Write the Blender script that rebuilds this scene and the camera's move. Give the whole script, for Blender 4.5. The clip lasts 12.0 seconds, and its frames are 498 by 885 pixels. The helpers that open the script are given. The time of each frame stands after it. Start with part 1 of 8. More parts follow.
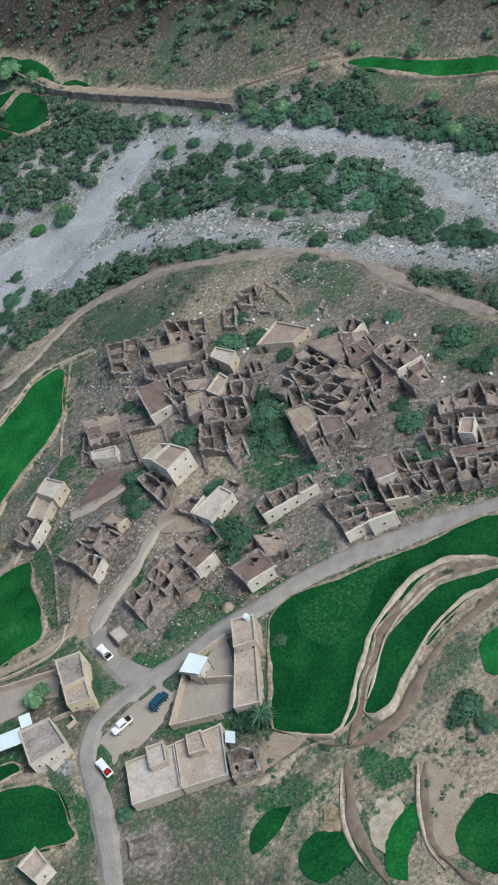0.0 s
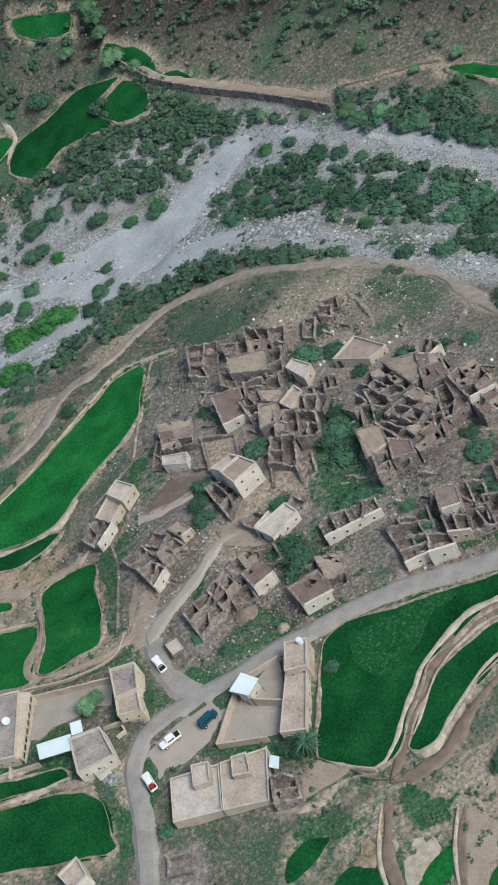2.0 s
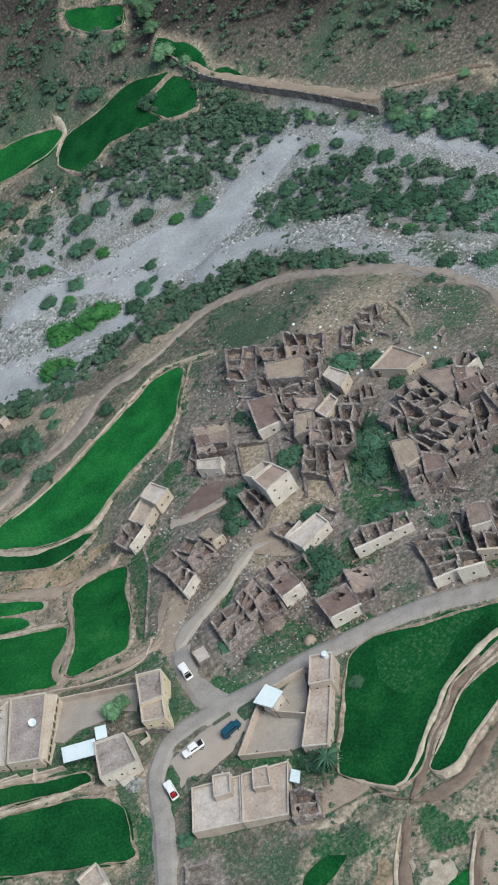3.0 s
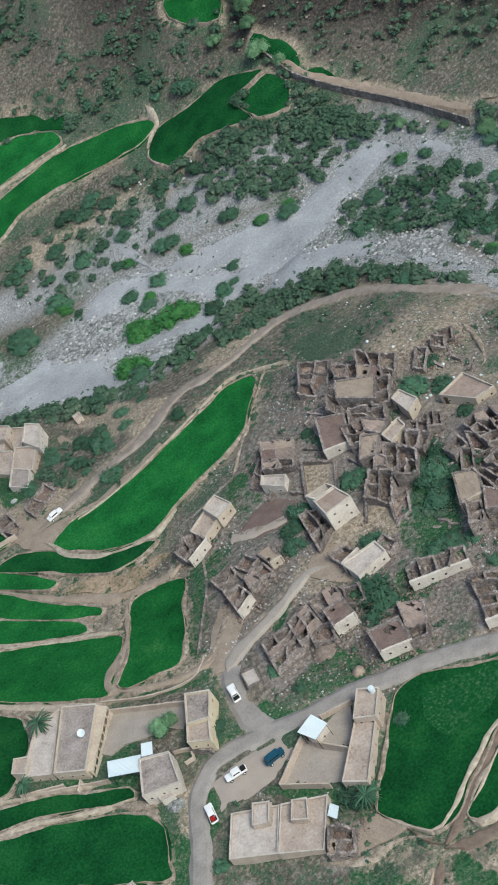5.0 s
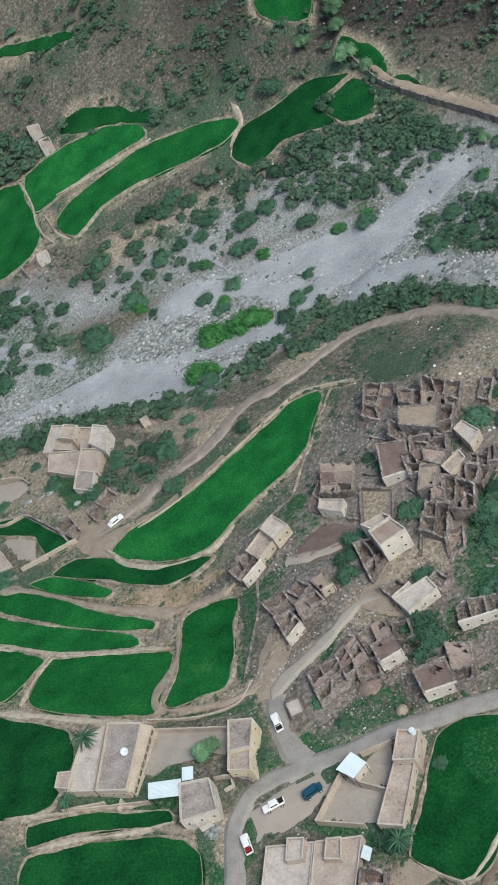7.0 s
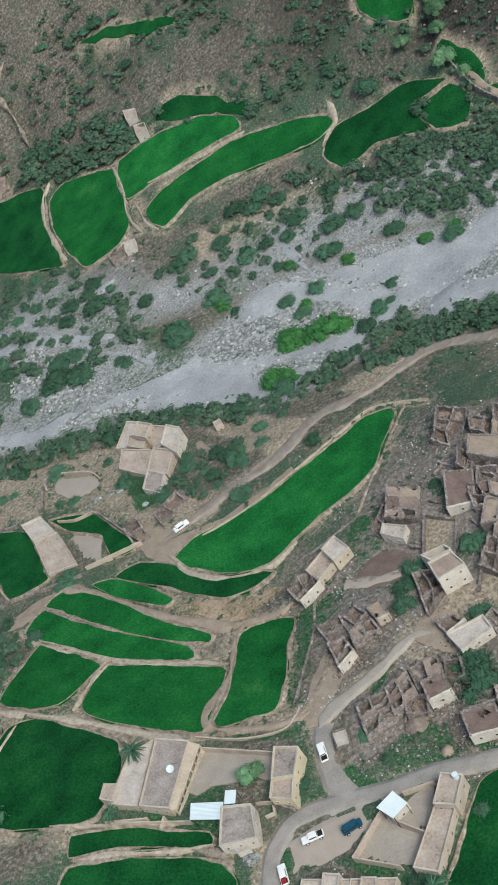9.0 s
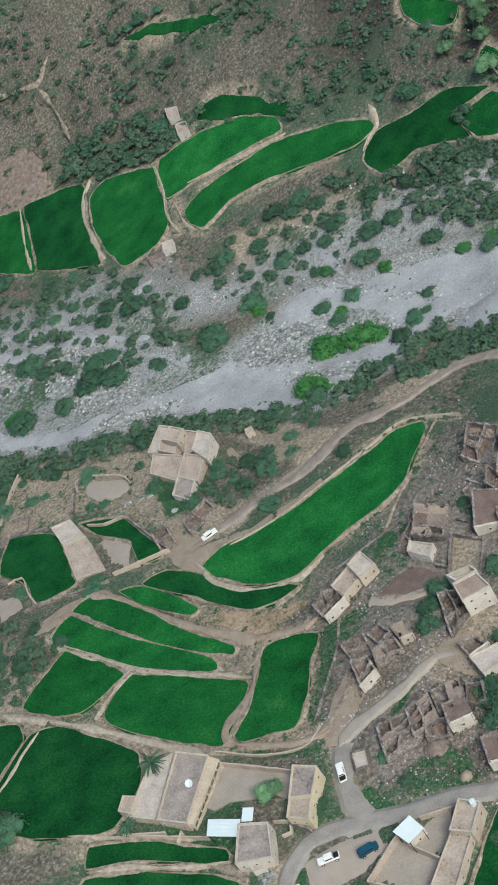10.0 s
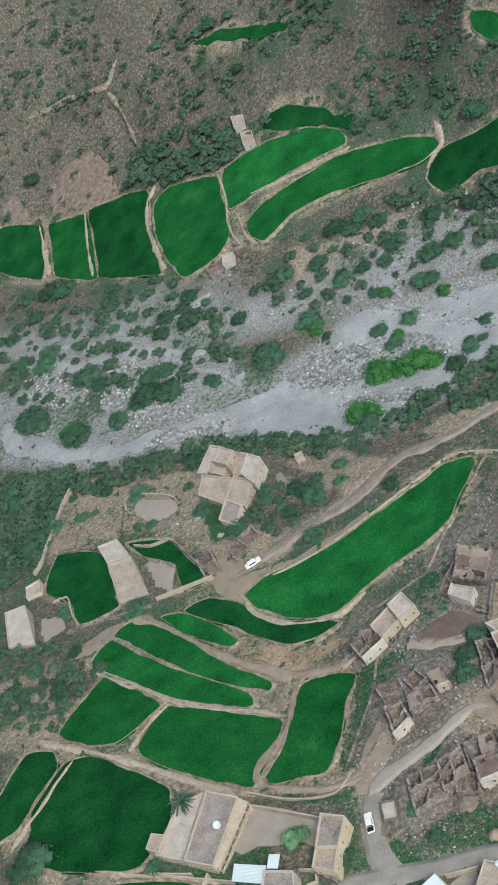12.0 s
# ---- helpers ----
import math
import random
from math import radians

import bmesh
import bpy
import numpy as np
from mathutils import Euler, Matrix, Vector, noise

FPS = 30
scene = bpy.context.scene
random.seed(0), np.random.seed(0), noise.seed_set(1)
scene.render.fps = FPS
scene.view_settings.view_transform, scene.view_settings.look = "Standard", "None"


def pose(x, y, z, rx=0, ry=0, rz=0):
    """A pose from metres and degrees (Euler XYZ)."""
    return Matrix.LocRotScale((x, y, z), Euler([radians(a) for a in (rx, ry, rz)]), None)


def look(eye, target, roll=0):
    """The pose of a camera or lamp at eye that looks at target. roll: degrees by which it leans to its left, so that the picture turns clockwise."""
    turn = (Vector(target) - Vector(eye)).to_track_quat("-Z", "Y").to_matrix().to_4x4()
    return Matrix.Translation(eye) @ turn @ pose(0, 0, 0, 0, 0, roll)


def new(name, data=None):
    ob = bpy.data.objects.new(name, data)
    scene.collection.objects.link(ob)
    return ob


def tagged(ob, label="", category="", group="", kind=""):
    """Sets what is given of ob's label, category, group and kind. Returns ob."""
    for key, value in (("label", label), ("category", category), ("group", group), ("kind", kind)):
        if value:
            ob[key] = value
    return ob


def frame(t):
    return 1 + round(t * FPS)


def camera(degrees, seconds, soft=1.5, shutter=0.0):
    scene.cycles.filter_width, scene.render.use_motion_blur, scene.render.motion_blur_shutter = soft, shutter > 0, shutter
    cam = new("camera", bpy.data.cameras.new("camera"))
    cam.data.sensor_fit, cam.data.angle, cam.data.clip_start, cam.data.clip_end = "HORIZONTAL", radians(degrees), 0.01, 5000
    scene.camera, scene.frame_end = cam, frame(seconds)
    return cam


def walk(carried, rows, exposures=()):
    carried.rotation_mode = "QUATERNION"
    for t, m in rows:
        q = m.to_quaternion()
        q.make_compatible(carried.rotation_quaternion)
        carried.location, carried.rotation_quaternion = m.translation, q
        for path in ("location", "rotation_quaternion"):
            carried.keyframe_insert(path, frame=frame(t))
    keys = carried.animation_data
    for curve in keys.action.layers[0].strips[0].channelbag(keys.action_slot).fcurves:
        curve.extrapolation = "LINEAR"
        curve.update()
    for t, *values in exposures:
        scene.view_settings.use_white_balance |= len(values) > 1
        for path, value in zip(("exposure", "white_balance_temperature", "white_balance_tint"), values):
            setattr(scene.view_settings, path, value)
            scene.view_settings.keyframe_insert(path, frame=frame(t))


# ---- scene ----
# camera and its flight
cam = camera(17.39, 12.0, soft=1.9)
PATH = [
    (0, (-45.70, -237.99, 238.96), (5.80, -63.56, 67.44), -29.94),
    (0.5, (-41.73, -237.87, 239.48), (5.61, -61.62, 68.62), -30.21),
    (1, (-37.78, -237.62, 240.17), (5.21, -59.65, 69.94), -30.47),
    (1.5, (-33.87, -237.23, 241.01), (4.51, -57.65, 71.37), -30.68),
    (2, (-29.97, -236.70, 241.99), (3.77, -55.71, 72.86), -30.86),
    (2.5, (-26.11, -236.04, 243.08), (3.11, -53.83, 74.43), -31.01),
    (3, (-22.27, -235.25, 244.28), (2.55, -52.00, 76.05), -31.14),
    (5, (-7.15, -230.80, 249.81), (0.61, -44.69, 83.06), -31.72),
    (5.5, (-3.42, -229.38, 251.29), (0.07, -42.85, 84.87), -31.81),
    (6, (0.28, -227.83, 252.78), (-0.08, -40.98, 86.68), -32.02),
    (6.5, (3.96, -226.16, 254.26), (-0.24, -39.11, 88.45), -32.20),
    (7, (7.62, -224.38, 255.71), (-0.79, -37.15, 90.26), -32.31),
    (9, (22.06, -216.08, 260.98), (-3.81, -29.15, 97.01), -32.62),
    (9.5, (25.63, -213.73, 262.08), (-4.34, -26.99, 98.58), -32.72),
    (10, (29.18, -211.26, 263.06), (-4.59, -24.72, 100.09), -32.88),
    (10.5, (32.71, -208.69, 263.90), (-4.43, -22.31, 101.48), -33.13),
    (11, (36.22, -206.02, 264.59), (-4.31, -19.80, 102.79), -33.37),
    (11.5, (39.72, -203.24, 265.11), (-4.41, -17.22, 104.03), -33.57),
    (12, (43.21, -200.36, 265.45), (-4.23, -14.55, 105.06), -33.88),
]
walk(cam, [(t, look(eye, target, roll)) for t, eye, target, roll in PATH], [(0, 0.2, 6270, 2.5), (12, 0.2, 6450, 0.5)])

# overcast daylight, soft sun from the south-east
world = bpy.data.worlds.new("overcast_sky")
world.use_nodes = True
scene.world = world
sky = world.node_tree.nodes.new("ShaderNodeTexSky")
sky.sky_type, sky.sun_disc = "NISHITA", False
sky.sun_elevation, sky.sun_rotation = radians(48), radians(150)
sky.air_density, sky.dust_density, sky.ozone_density = 1.0, 3.0, 1.0
back = world.node_tree.nodes["Background"]
back.inputs["Strength"].default_value = 0.135
world.node_tree.links.new(sky.outputs[0], back.inputs["Color"])
sun = new("sun", bpy.data.lights.new("sun", "SUN"))
sun.data.energy, sun.data.angle, sun.data.color = 2.4, radians(20), (1.0, 0.965, 0.93)
sun.rotation_euler = Euler((radians(42), 0, radians(30)))


# ---- materials ----
def material(name, colours, scale=1.0, rough=0.9, bump=0.3, detail=6.0, spread=(0.3, 0.7), island=0.0, fine=9.0, vary=0.0, cells=0.0):
    """Two noises, a broad and a fine one, run through a ramp of colours; fine relief from the second."""
    m = bpy.data.materials.new(name)
    m.use_nodes = True
    n, link = m.node_tree.nodes, m.node_tree.links.new
    bsdf = n["Principled BSDF"]
    bsdf.inputs["Roughness"].default_value = rough
    bsdf.inputs["Specular IOR Level"].default_value = 0.06 if rough > 0.7 else 0.4
    geo = n.new("ShaderNodeNewGeometry")
    broad, small = n.new("ShaderNodeTexNoise"), n.new("ShaderNodeTexNoise")
    broad.inputs["Scale"].default_value, broad.inputs["Detail"].default_value = scale, detail
    small.inputs["Scale"].default_value, small.inputs["Detail"].default_value = scale * fine, 4.0
    for t in (broad, small):
        link(geo.outputs["Position"], t.inputs["Vector"])
    mix = n.new("ShaderNodeMix")
    mix.inputs["Factor"].default_value = 0.5
    link(broad.outputs["Fac"], mix.inputs[2])
    link(small.outputs["Fac"], mix.inputs[3])
    ramp = n.new("ShaderNodeValToRGB")
    while len(ramp.color_ramp.elements) < len(colours):
        ramp.color_ramp.elements.new(0.5)
    for k, (e, c) in enumerate(zip(ramp.color_ramp.elements, colours)):
        e.position = spread[0] + (spread[1] - spread[0]) * k / max(1, len(colours) - 1)
        e.color = (*c, 1)
    link(mix.outputs[0], ramp.inputs["Fac"])
    out = ramp.outputs["Color"]
    if cells:
        vor, shade, mul = n.new("ShaderNodeTexVoronoi"), n.new("ShaderNodeMapRange"), n.new("ShaderNodeMix")
        vor.inputs["Scale"].default_value = cells
        link(geo.outputs["Position"], vor.inputs["Vector"])
        grey = n.new("ShaderNodeRGBToBW")
        link(vor.outputs["Color"], grey.inputs[0])
        link(grey.outputs[0], shade.inputs["Value"])
        shade.inputs["To Min"].default_value, shade.inputs["To Max"].default_value = 0.6, 1.45
        mul.data_type, mul.blend_type = "RGBA", "MULTIPLY"
        mul.inputs["Factor"].default_value = 1.0
        link(out, mul.inputs[6])
        link(shade.outputs[0], mul.inputs[7])
        out = mul.outputs[2]
    if island or vary:
        hsv = n.new("ShaderNodeHueSaturation")
        math1 = n.new("ShaderNodeMapRange")
        amount = island or vary
        math1.inputs["To Min"].default_value, math1.inputs["To Max"].default_value = 1 - amount, 1 + amount
        if island:
            link(geo.outputs["Random Per Island"], math1.inputs["Value"])
        else:
            info = n.new("ShaderNodeObjectInfo")
            link(info.outputs["Random"], math1.inputs["Value"])
        link(math1.outputs[0], hsv.inputs["Value"])
        link(out, hsv.inputs["Color"])
        out = hsv.outputs["Color"]
    link(out, bsdf.inputs["Base Color"])
    if bump:
        b = n.new("ShaderNodeBump")
        b.inputs["Strength"].default_value, b.inputs["Distance"].default_value = bump, 0.15
        link(small.outputs["Fac"], b.inputs["Height"])
        link(b.outputs[0], bsdf.inputs["Normal"])
    return m


CROP = material("green_crop", [(0.006, 0.042, 0.011), (0.01, 0.088, 0.021), (0.017, 0.132, 0.03), (0.05, 0.172, 0.05)], 0.13, 0.9, 0.6, fine=14, spread=(0.32, 0.7), vary=0.16)
CROP_THIN = material("thin_crop", [(0.006, 0.058, 0.015), (0.01, 0.08, 0.022), (0.1, 0.16, 0.09)], 1.6, 0.9, 0.5, spread=(0.4, 0.66))
CROP_DARK = material("dark_crop", [(0.003, 0.024, 0.008), (0.006, 0.054, 0.015), (0.012, 0.084, 0.022), (0.036, 0.115, 0.034)], 0.14, 0.9, 0.7, fine=14, spread=(0.32, 0.72), vary=0.16)
REDSOIL = material("reddish_soil", [(0.12, 0.085, 0.075), (0.17, 0.125, 0.11), (0.23, 0.175, 0.15)], 0.4, 0.95, 0.4)
OUTCROP = material("reddish_rock", [(0.1, 0.08, 0.062), (0.21, 0.165, 0.14), (0.32, 0.265, 0.23)], 0.7, 0.95, 1.0, spread=(0.34, 0.66))
SAND = material("eroded_sandy_soil", [(0.1, 0.11, 0.06), (0.25, 0.19, 0.13), (0.33, 0.255, 0.18), (0.4, 0.32, 0.23)], 0.16, 0.95, 0.5, spread=(0.36, 0.66))
PALE = material("pale_paving", [(0.3, 0.26, 0.22), (0.38, 0.33, 0.29)], 0.4, 0.95, 0.2)
ASPHALT = material("worn_asphalt", [(0.2, 0.185, 0.172), (0.27, 0.25, 0.232), (0.34, 0.315, 0.29)], 0.4, 0.9, 0.1)
CONCRETE = material("concrete_paving", [(0.25, 0.22, 0.19), (0.32, 0.285, 0.25), (0.38, 0.34, 0.3)], 0.3, 0.9, 0.15)
DIRT = material("bare_dirt", [(0.2, 0.16, 0.125), (0.29, 0.235, 0.185), (0.37, 0.31, 0.25)], 0.35, 0.95, 0.3)
BANK = material("earth_bank", [(0.07, 0.085, 0.05), (0.2, 0.165, 0.13), (0.32, 0.27, 0.22), (0.47, 0.41, 0.345)], 0.8, 0.95, 0.6, spread=(0.34, 0.66))
# gravel greys with a slight blue cast, distant haze mixed into the colour
GRAVEL = material("river_gravel", [(0.2, 0.208, 0.216), (0.29, 0.298, 0.308), (0.34, 0.348, 0.36), (0.44, 0.446, 0.455)], 0.12, 0.9, 0.5, detail=14, fine=16, spread=(0.34, 0.66))
# coarse gravel, its colour darkened for the shade in gaps between boulders
BAR = material("coarse_river_gravel_gap_shade", [(0.085, 0.095, 0.085), (0.17, 0.178, 0.17), (0.27, 0.278, 0.275), (0.4, 0.405, 0.4)], 0.7, 0.95, 0.9, fine=5, spread=(0.36, 0.64), cells=1.3)
TRACK_DIRT = material("grey_track_dirt", [(0.17, 0.142, 0.12), (0.26, 0.222, 0.19), (0.35, 0.305, 0.265)], 0.45, 0.95, 0.4)
BROWN = material("brown_trodden_earth", [(0.11, 0.084, 0.066), (0.175, 0.135, 0.108), (0.25, 0.2, 0.162)], 0.6, 0.95, 0.5)
PALE_BANK = material("pale_dry_bank", [(0.22, 0.185, 0.135), (0.36, 0.31, 0.245), (0.5, 0.44, 0.36)], 0.9, 0.95, 0.6, spread=(0.32, 0.64))
STONE = material("dry_stone", [(0.105, 0.09, 0.084), (0.2, 0.173, 0.16), (0.36, 0.32, 0.296)], 0.9, 0.95, 0.9, fine=5, vary=0.28, cells=2.4)
MUD_ROOF = material("mud_roof", [(0.17, 0.13, 0.112), (0.26, 0.205, 0.175), (0.35, 0.285, 0.24)], 0.5, 0.95, 0.4, vary=0.2)
RUBBLE = material("rubble", [(0.12, 0.095, 0.08), (0.2, 0.16, 0.135), (0.33, 0.28, 0.24)], 1.0, 0.95, 0.9, island=0.4)
PALE_STONE = material("pale_boulders", [(0.16, 0.163, 0.16), (0.33, 0.33, 0.322), (0.52, 0.515, 0.5)], 1.0, 0.95, 0.4, island=0.5)
PLASTER = material("white_plaster", [(0.25, 0.215, 0.185), (0.45, 0.405, 0.355), (0.57, 0.525, 0.47), (0.63, 0.59, 0.535)], 0.35, 0.9, 0.15, spread=(0.26, 0.68))
DUN_PLASTER = material("dun_plaster", [(0.3, 0.245, 0.2), (0.44, 0.37, 0.31), (0.52, 0.45, 0.385)], 0.35, 0.9, 0.15)
TAN_PLASTER = material("tan_plaster", [(0.34, 0.285, 0.225), (0.46, 0.395, 0.32), (0.54, 0.47, 0.39)], 0.3, 0.9, 0.15)
YELLOW_PLASTER = material("yellow_plaster", [(0.45, 0.375, 0.265), (0.55, 0.475, 0.35), (0.61, 0.54, 0.41)], 0.3, 0.9, 0.1)
ROOF = material("roof_screed", [(0.15, 0.12, 0.1), (0.31, 0.255, 0.215), (0.38, 0.32, 0.275), (0.45, 0.39, 0.34)], 0.34, 0.9, 0.2, spread=(0.3, 0.66), fine=6)
ROOF_DARK = material("dark_roof_screed", [(0.11, 0.094, 0.087), (0.24, 0.208, 0.192), (0.31, 0.272, 0.25), (0.4, 0.36, 0.33)], 0.35, 0.9, 0.2, spread=(0.3, 0.68), fine=6)
ROOF_PALE = material("pale_roof_screed", [(0.2, 0.172, 0.152), (0.37, 0.325, 0.29), (0.44, 0.395, 0.36), (0.52, 0.475, 0.435)], 0.36, 0.9, 0.2, spread=(0.28, 0.66), fine=6)
COPING = material("pale_coping", [(0.28, 0.245, 0.21), (0.44, 0.4, 0.36), (0.56, 0.52, 0.475)], 0.7, 0.9, 0.2)
SHEET = material("white_sheet_metal", [(0.52, 0.6, 0.63), (0.62, 0.69, 0.71)], 0.4, 0.45, 0.05)
# near-black colour for the shade inside window openings
OPENING = material("opening_shade", [(0.02, 0.018, 0.016), (0.03, 0.027, 0.024)], 2.0, 0.6, 0.0)
LEAF = material("shrub_leaves", [(0.032, 0.082, 0.052), (0.052, 0.114, 0.071), (0.082, 0.15, 0.096)], 0.5, 0.8, 0.0, vary=0.34)
LEAF_PALE = material("pale_tree_leaves", [(0.07, 0.15, 0.082), (0.115, 0.215, 0.115), (0.17, 0.275, 0.152)], 0.6, 0.75, 0.0, vary=0.35)
LEAF_BRIGHT = material("bright_leaves", [(0.028, 0.1, 0.034), (0.045, 0.145, 0.045), (0.075, 0.19, 0.06)], 0.35, 0.8, 0.0, vary=0.2)
LEAF_FAR = material("scrub_leaves", [(0.038, 0.078, 0.05), (0.062, 0.11, 0.072), (0.11, 0.15, 0.105)], 0.12, 0.85, 0.0, island=0.16, spread=(0.36, 0.66))
BARK = material("bark", [(0.06, 0.045, 0.035), (0.12, 0.095, 0.075)], 3.0, 0.95, 0.5)
CAR_WHITE = material("white_car_paint", [(0.7, 0.7, 0.7), (0.76, 0.76, 0.76)], 0.5, 0.3, 0.0)
CAR_BLUE = material("blue_car_paint", [(0.01, 0.055, 0.09), (0.014, 0.07, 0.115)], 0.5, 0.3, 0.0)
GLASS = material("car_glass", [(0.015, 0.018, 0.02), (0.02, 0.024, 0.028)], 1.0, 0.1, 0.0)
RUBBER = material("tyre_rubber", [(0.015, 0.015, 0.015), (0.025, 0.025, 0.025)], 3.0, 0.8, 0.0)

# ---- ground ----
# spot heights of the valley: spur with the village, terraces, dry river falling to the west, foot of the far slope
SPOTS = [(-8, -91, 3), (-60, -45, 0.5), (60, -70, 6), (100, -45, 8), (-130, -30, 3), (0, -160, 4), (58, -20, 3.5), (54, -4, 4), (30, 1.6, 0),
         (0.5, 5.8, -0.5), (-21, -3, 0), (-52, 13, -2.4), (-92, 30, -0.5), (-43, 28, -7), (-87, 62, -8.5), (-45, 80, -14.5), (-73, 90, -16), (20.8, 75.5, -10.6),
         (-7, 89, -13), (44, 55, -2.2), (81, 68, -9), (100, 20, -7), (72, 145, -13), (30, 140, -22.2), (-22, 151, -26), (-73, 192, -29), (-78, 242, -31.5),
         (-37, 218, -25), (-56, 283, -28), (-19, 268, -19), (36, 204, -14), (60, 176, -8), (110, 115, -5), (-140, 170, -32)]


def slope(x, y):
    """The far hillside, rising beyond its curved foot."""
    s = np.clip(0.72 * x + 0.69 * y - (182 - 0.0012 * (-0.69 * x + 0.72 * y - 90) ** 2), -200, 330)
    return 0.42 * 8 * np.log1p(np.exp(np.clip(s / 8, -30, 30))) + np.where(s > 240, 0.42 * (s - 240), 0)


SPOT_XY = np.array([s[:2] for s in SPOTS], float) / 100
SPOT_Z = np.array([s[2] for s in SPOTS], float) - slope(SPOT_XY[:, 0] * 100, SPOT_XY[:, 1] * 100)


def kern(d2):
    return 0.5 * d2 * np.log(d2 + 1e-9)


n_spots = len(SPOTS)
side = np.c_[np.ones(n_spots), SPOT_XY]
system = np.block([[kern(((SPOT_XY[:, None] - SPOT_XY[None]) ** 2).sum(-1)) + 0.0015 * np.eye(n_spots), side], [side.T, np.zeros((3, 3))]])
WEIGHTS = np.linalg.solve(system, np.r_[SPOT_Z, 0, 0, 0])


def heights(x, y):
    """Ground height at arrays of x and y."""
    x, y = np.asarray(x, float), np.asarray(y, float)
    p = np.stack([x.ravel(), y.ravel()], -1) / 100
    z = np.concatenate([kern(((q[:, None] - SPOT_XY[None]) ** 2).sum(-1)) @ WEIGHTS[:-3] + WEIGHTS[-3] + q @ WEIGHTS[-2:] for q in np.array_split(p, len(p) // 20000 + 1)])
    return z.reshape(x.shape) + slope(x, y)


def hz(x, y):
    return float(heights(np.array([x]), np.array([y]))[0])


def part(name, bm, mat, parent=None, label="", smooth=False):
    """Links a bmesh as one mesh object, under parent where there is one."""
    me = bpy.data.meshes.new(name)
    bm.to_mesh(me)
    bm.free()
    for m in mat if isinstance(mat, (list, tuple)) else (mat,):
        me.materials.append(m)
    if smooth:
        me.polygons.foreach_set("use_smooth", [True] * len(me.polygons))
    ob = new(name, me)
    if parent is not None:
        ob.parent = parent
        ob.matrix_parent_inverse = parent.matrix_basis.inverted()
    if label:
        ob["label"] = label
    return ob


def raw(name, verts, faces, mats, parent=None, smooth=False):
    me = bpy.data.meshes.new(name)
    me.from_pydata(verts, [], faces)
    for m in mats if isinstance(mats, (list, tuple)) else (mats,):
        me.materials.append(m)
    if smooth:
        me.polygons.foreach_set("use_smooth", [True] * len(me.polygons))
    me.update()
    ob = new(name, me)
    if parent is not None:
        ob.parent = parent
        ob.matrix_parent_inverse = parent.matrix_basis.inverted()
    return ob


def near_line(x, y, line):
    """Distance of arrays of points from a polyline."""
    best = np.full(x.shape, 1e9)
    for (ax, ay), (bx, by) in zip(line[:-1], line[1:]):
        dx, dy = bx - ax, by - ay
        t = np.clip(((x - ax) * dx + (y - ay) * dy) / (dx * dx + dy * dy + 1e-9), 0, 1)
        best = np.minimum(best, np.hypot(x - ax - t * dx, y - ay - t * dy))
    return best


def inside(x, y, loop):
    """Whether points lie inside a closed outline."""
    hit = np.zeros(np.shape(x), bool)
    for (ax, ay), (bx, by) in zip(loop, loop[1:] + loop[:1]):
        cross = ((ay > y) != (by > y)) & (x < (bx - ax) * (y - ay) / (by - ay + 1e-12) + ax)
        hit ^= cross
    return hit


def fuzz(x, y, scale, seed=0.0):
    """Smooth noise over arrays, about -1 to 1: two octaves of turned value noise."""
    rng = np.random.RandomState(int(seed * 10) + 7)
    x, y = np.asarray(x, float), np.asarray(y, float)
    out = np.zeros(np.shape(x))
    for cell, amount in ((2.0 * scale, 1.4), (0.9 * scale, 0.7)):
        table, a = rng.uniform(-1, 1, (128, 128)), rng.uniform(0, 6.28)
        u, v = (x * np.cos(a) - y * np.sin(a)) / cell + 31.7, (x * np.sin(a) + y * np.cos(a)) / cell + 12.3
        i, j = np.floor(u).astype(int), np.floor(v).astype(int)
        p, q = u - i, v - j
        p, q = p * p * (3 - 2 * p), q * q * (3 - 2 * q)
        i, j, k, m = i % 128, j % 128, (i + 1) % 128, (j + 1) % 128
        out += amount * (table[i, j] * (1 - p) * (1 - q) + table[k, j] * p * (1 - q) + table[i, m] * (1 - p) * q + table[k, m] * p * q)
    return out


RIVER = [(150, -70), (112, 0), (108, 30), (96, 75), (84, 112), (55, 128), (25, 140), (-12, 145), (-45, 158), (-90, 180), (-130, 210), (-200, 260), (-320, 330)]


RIVER_NORTH = [(84, 132), (50, 158), (15, 178), (-25, 182), (-60, 205), (-100, 232), (-140, 262)]
SAND_LOOPS, FLAT_LOOPS, FLAT_LINES, BED_LOOPS, RUINS = [], [], [], [], []


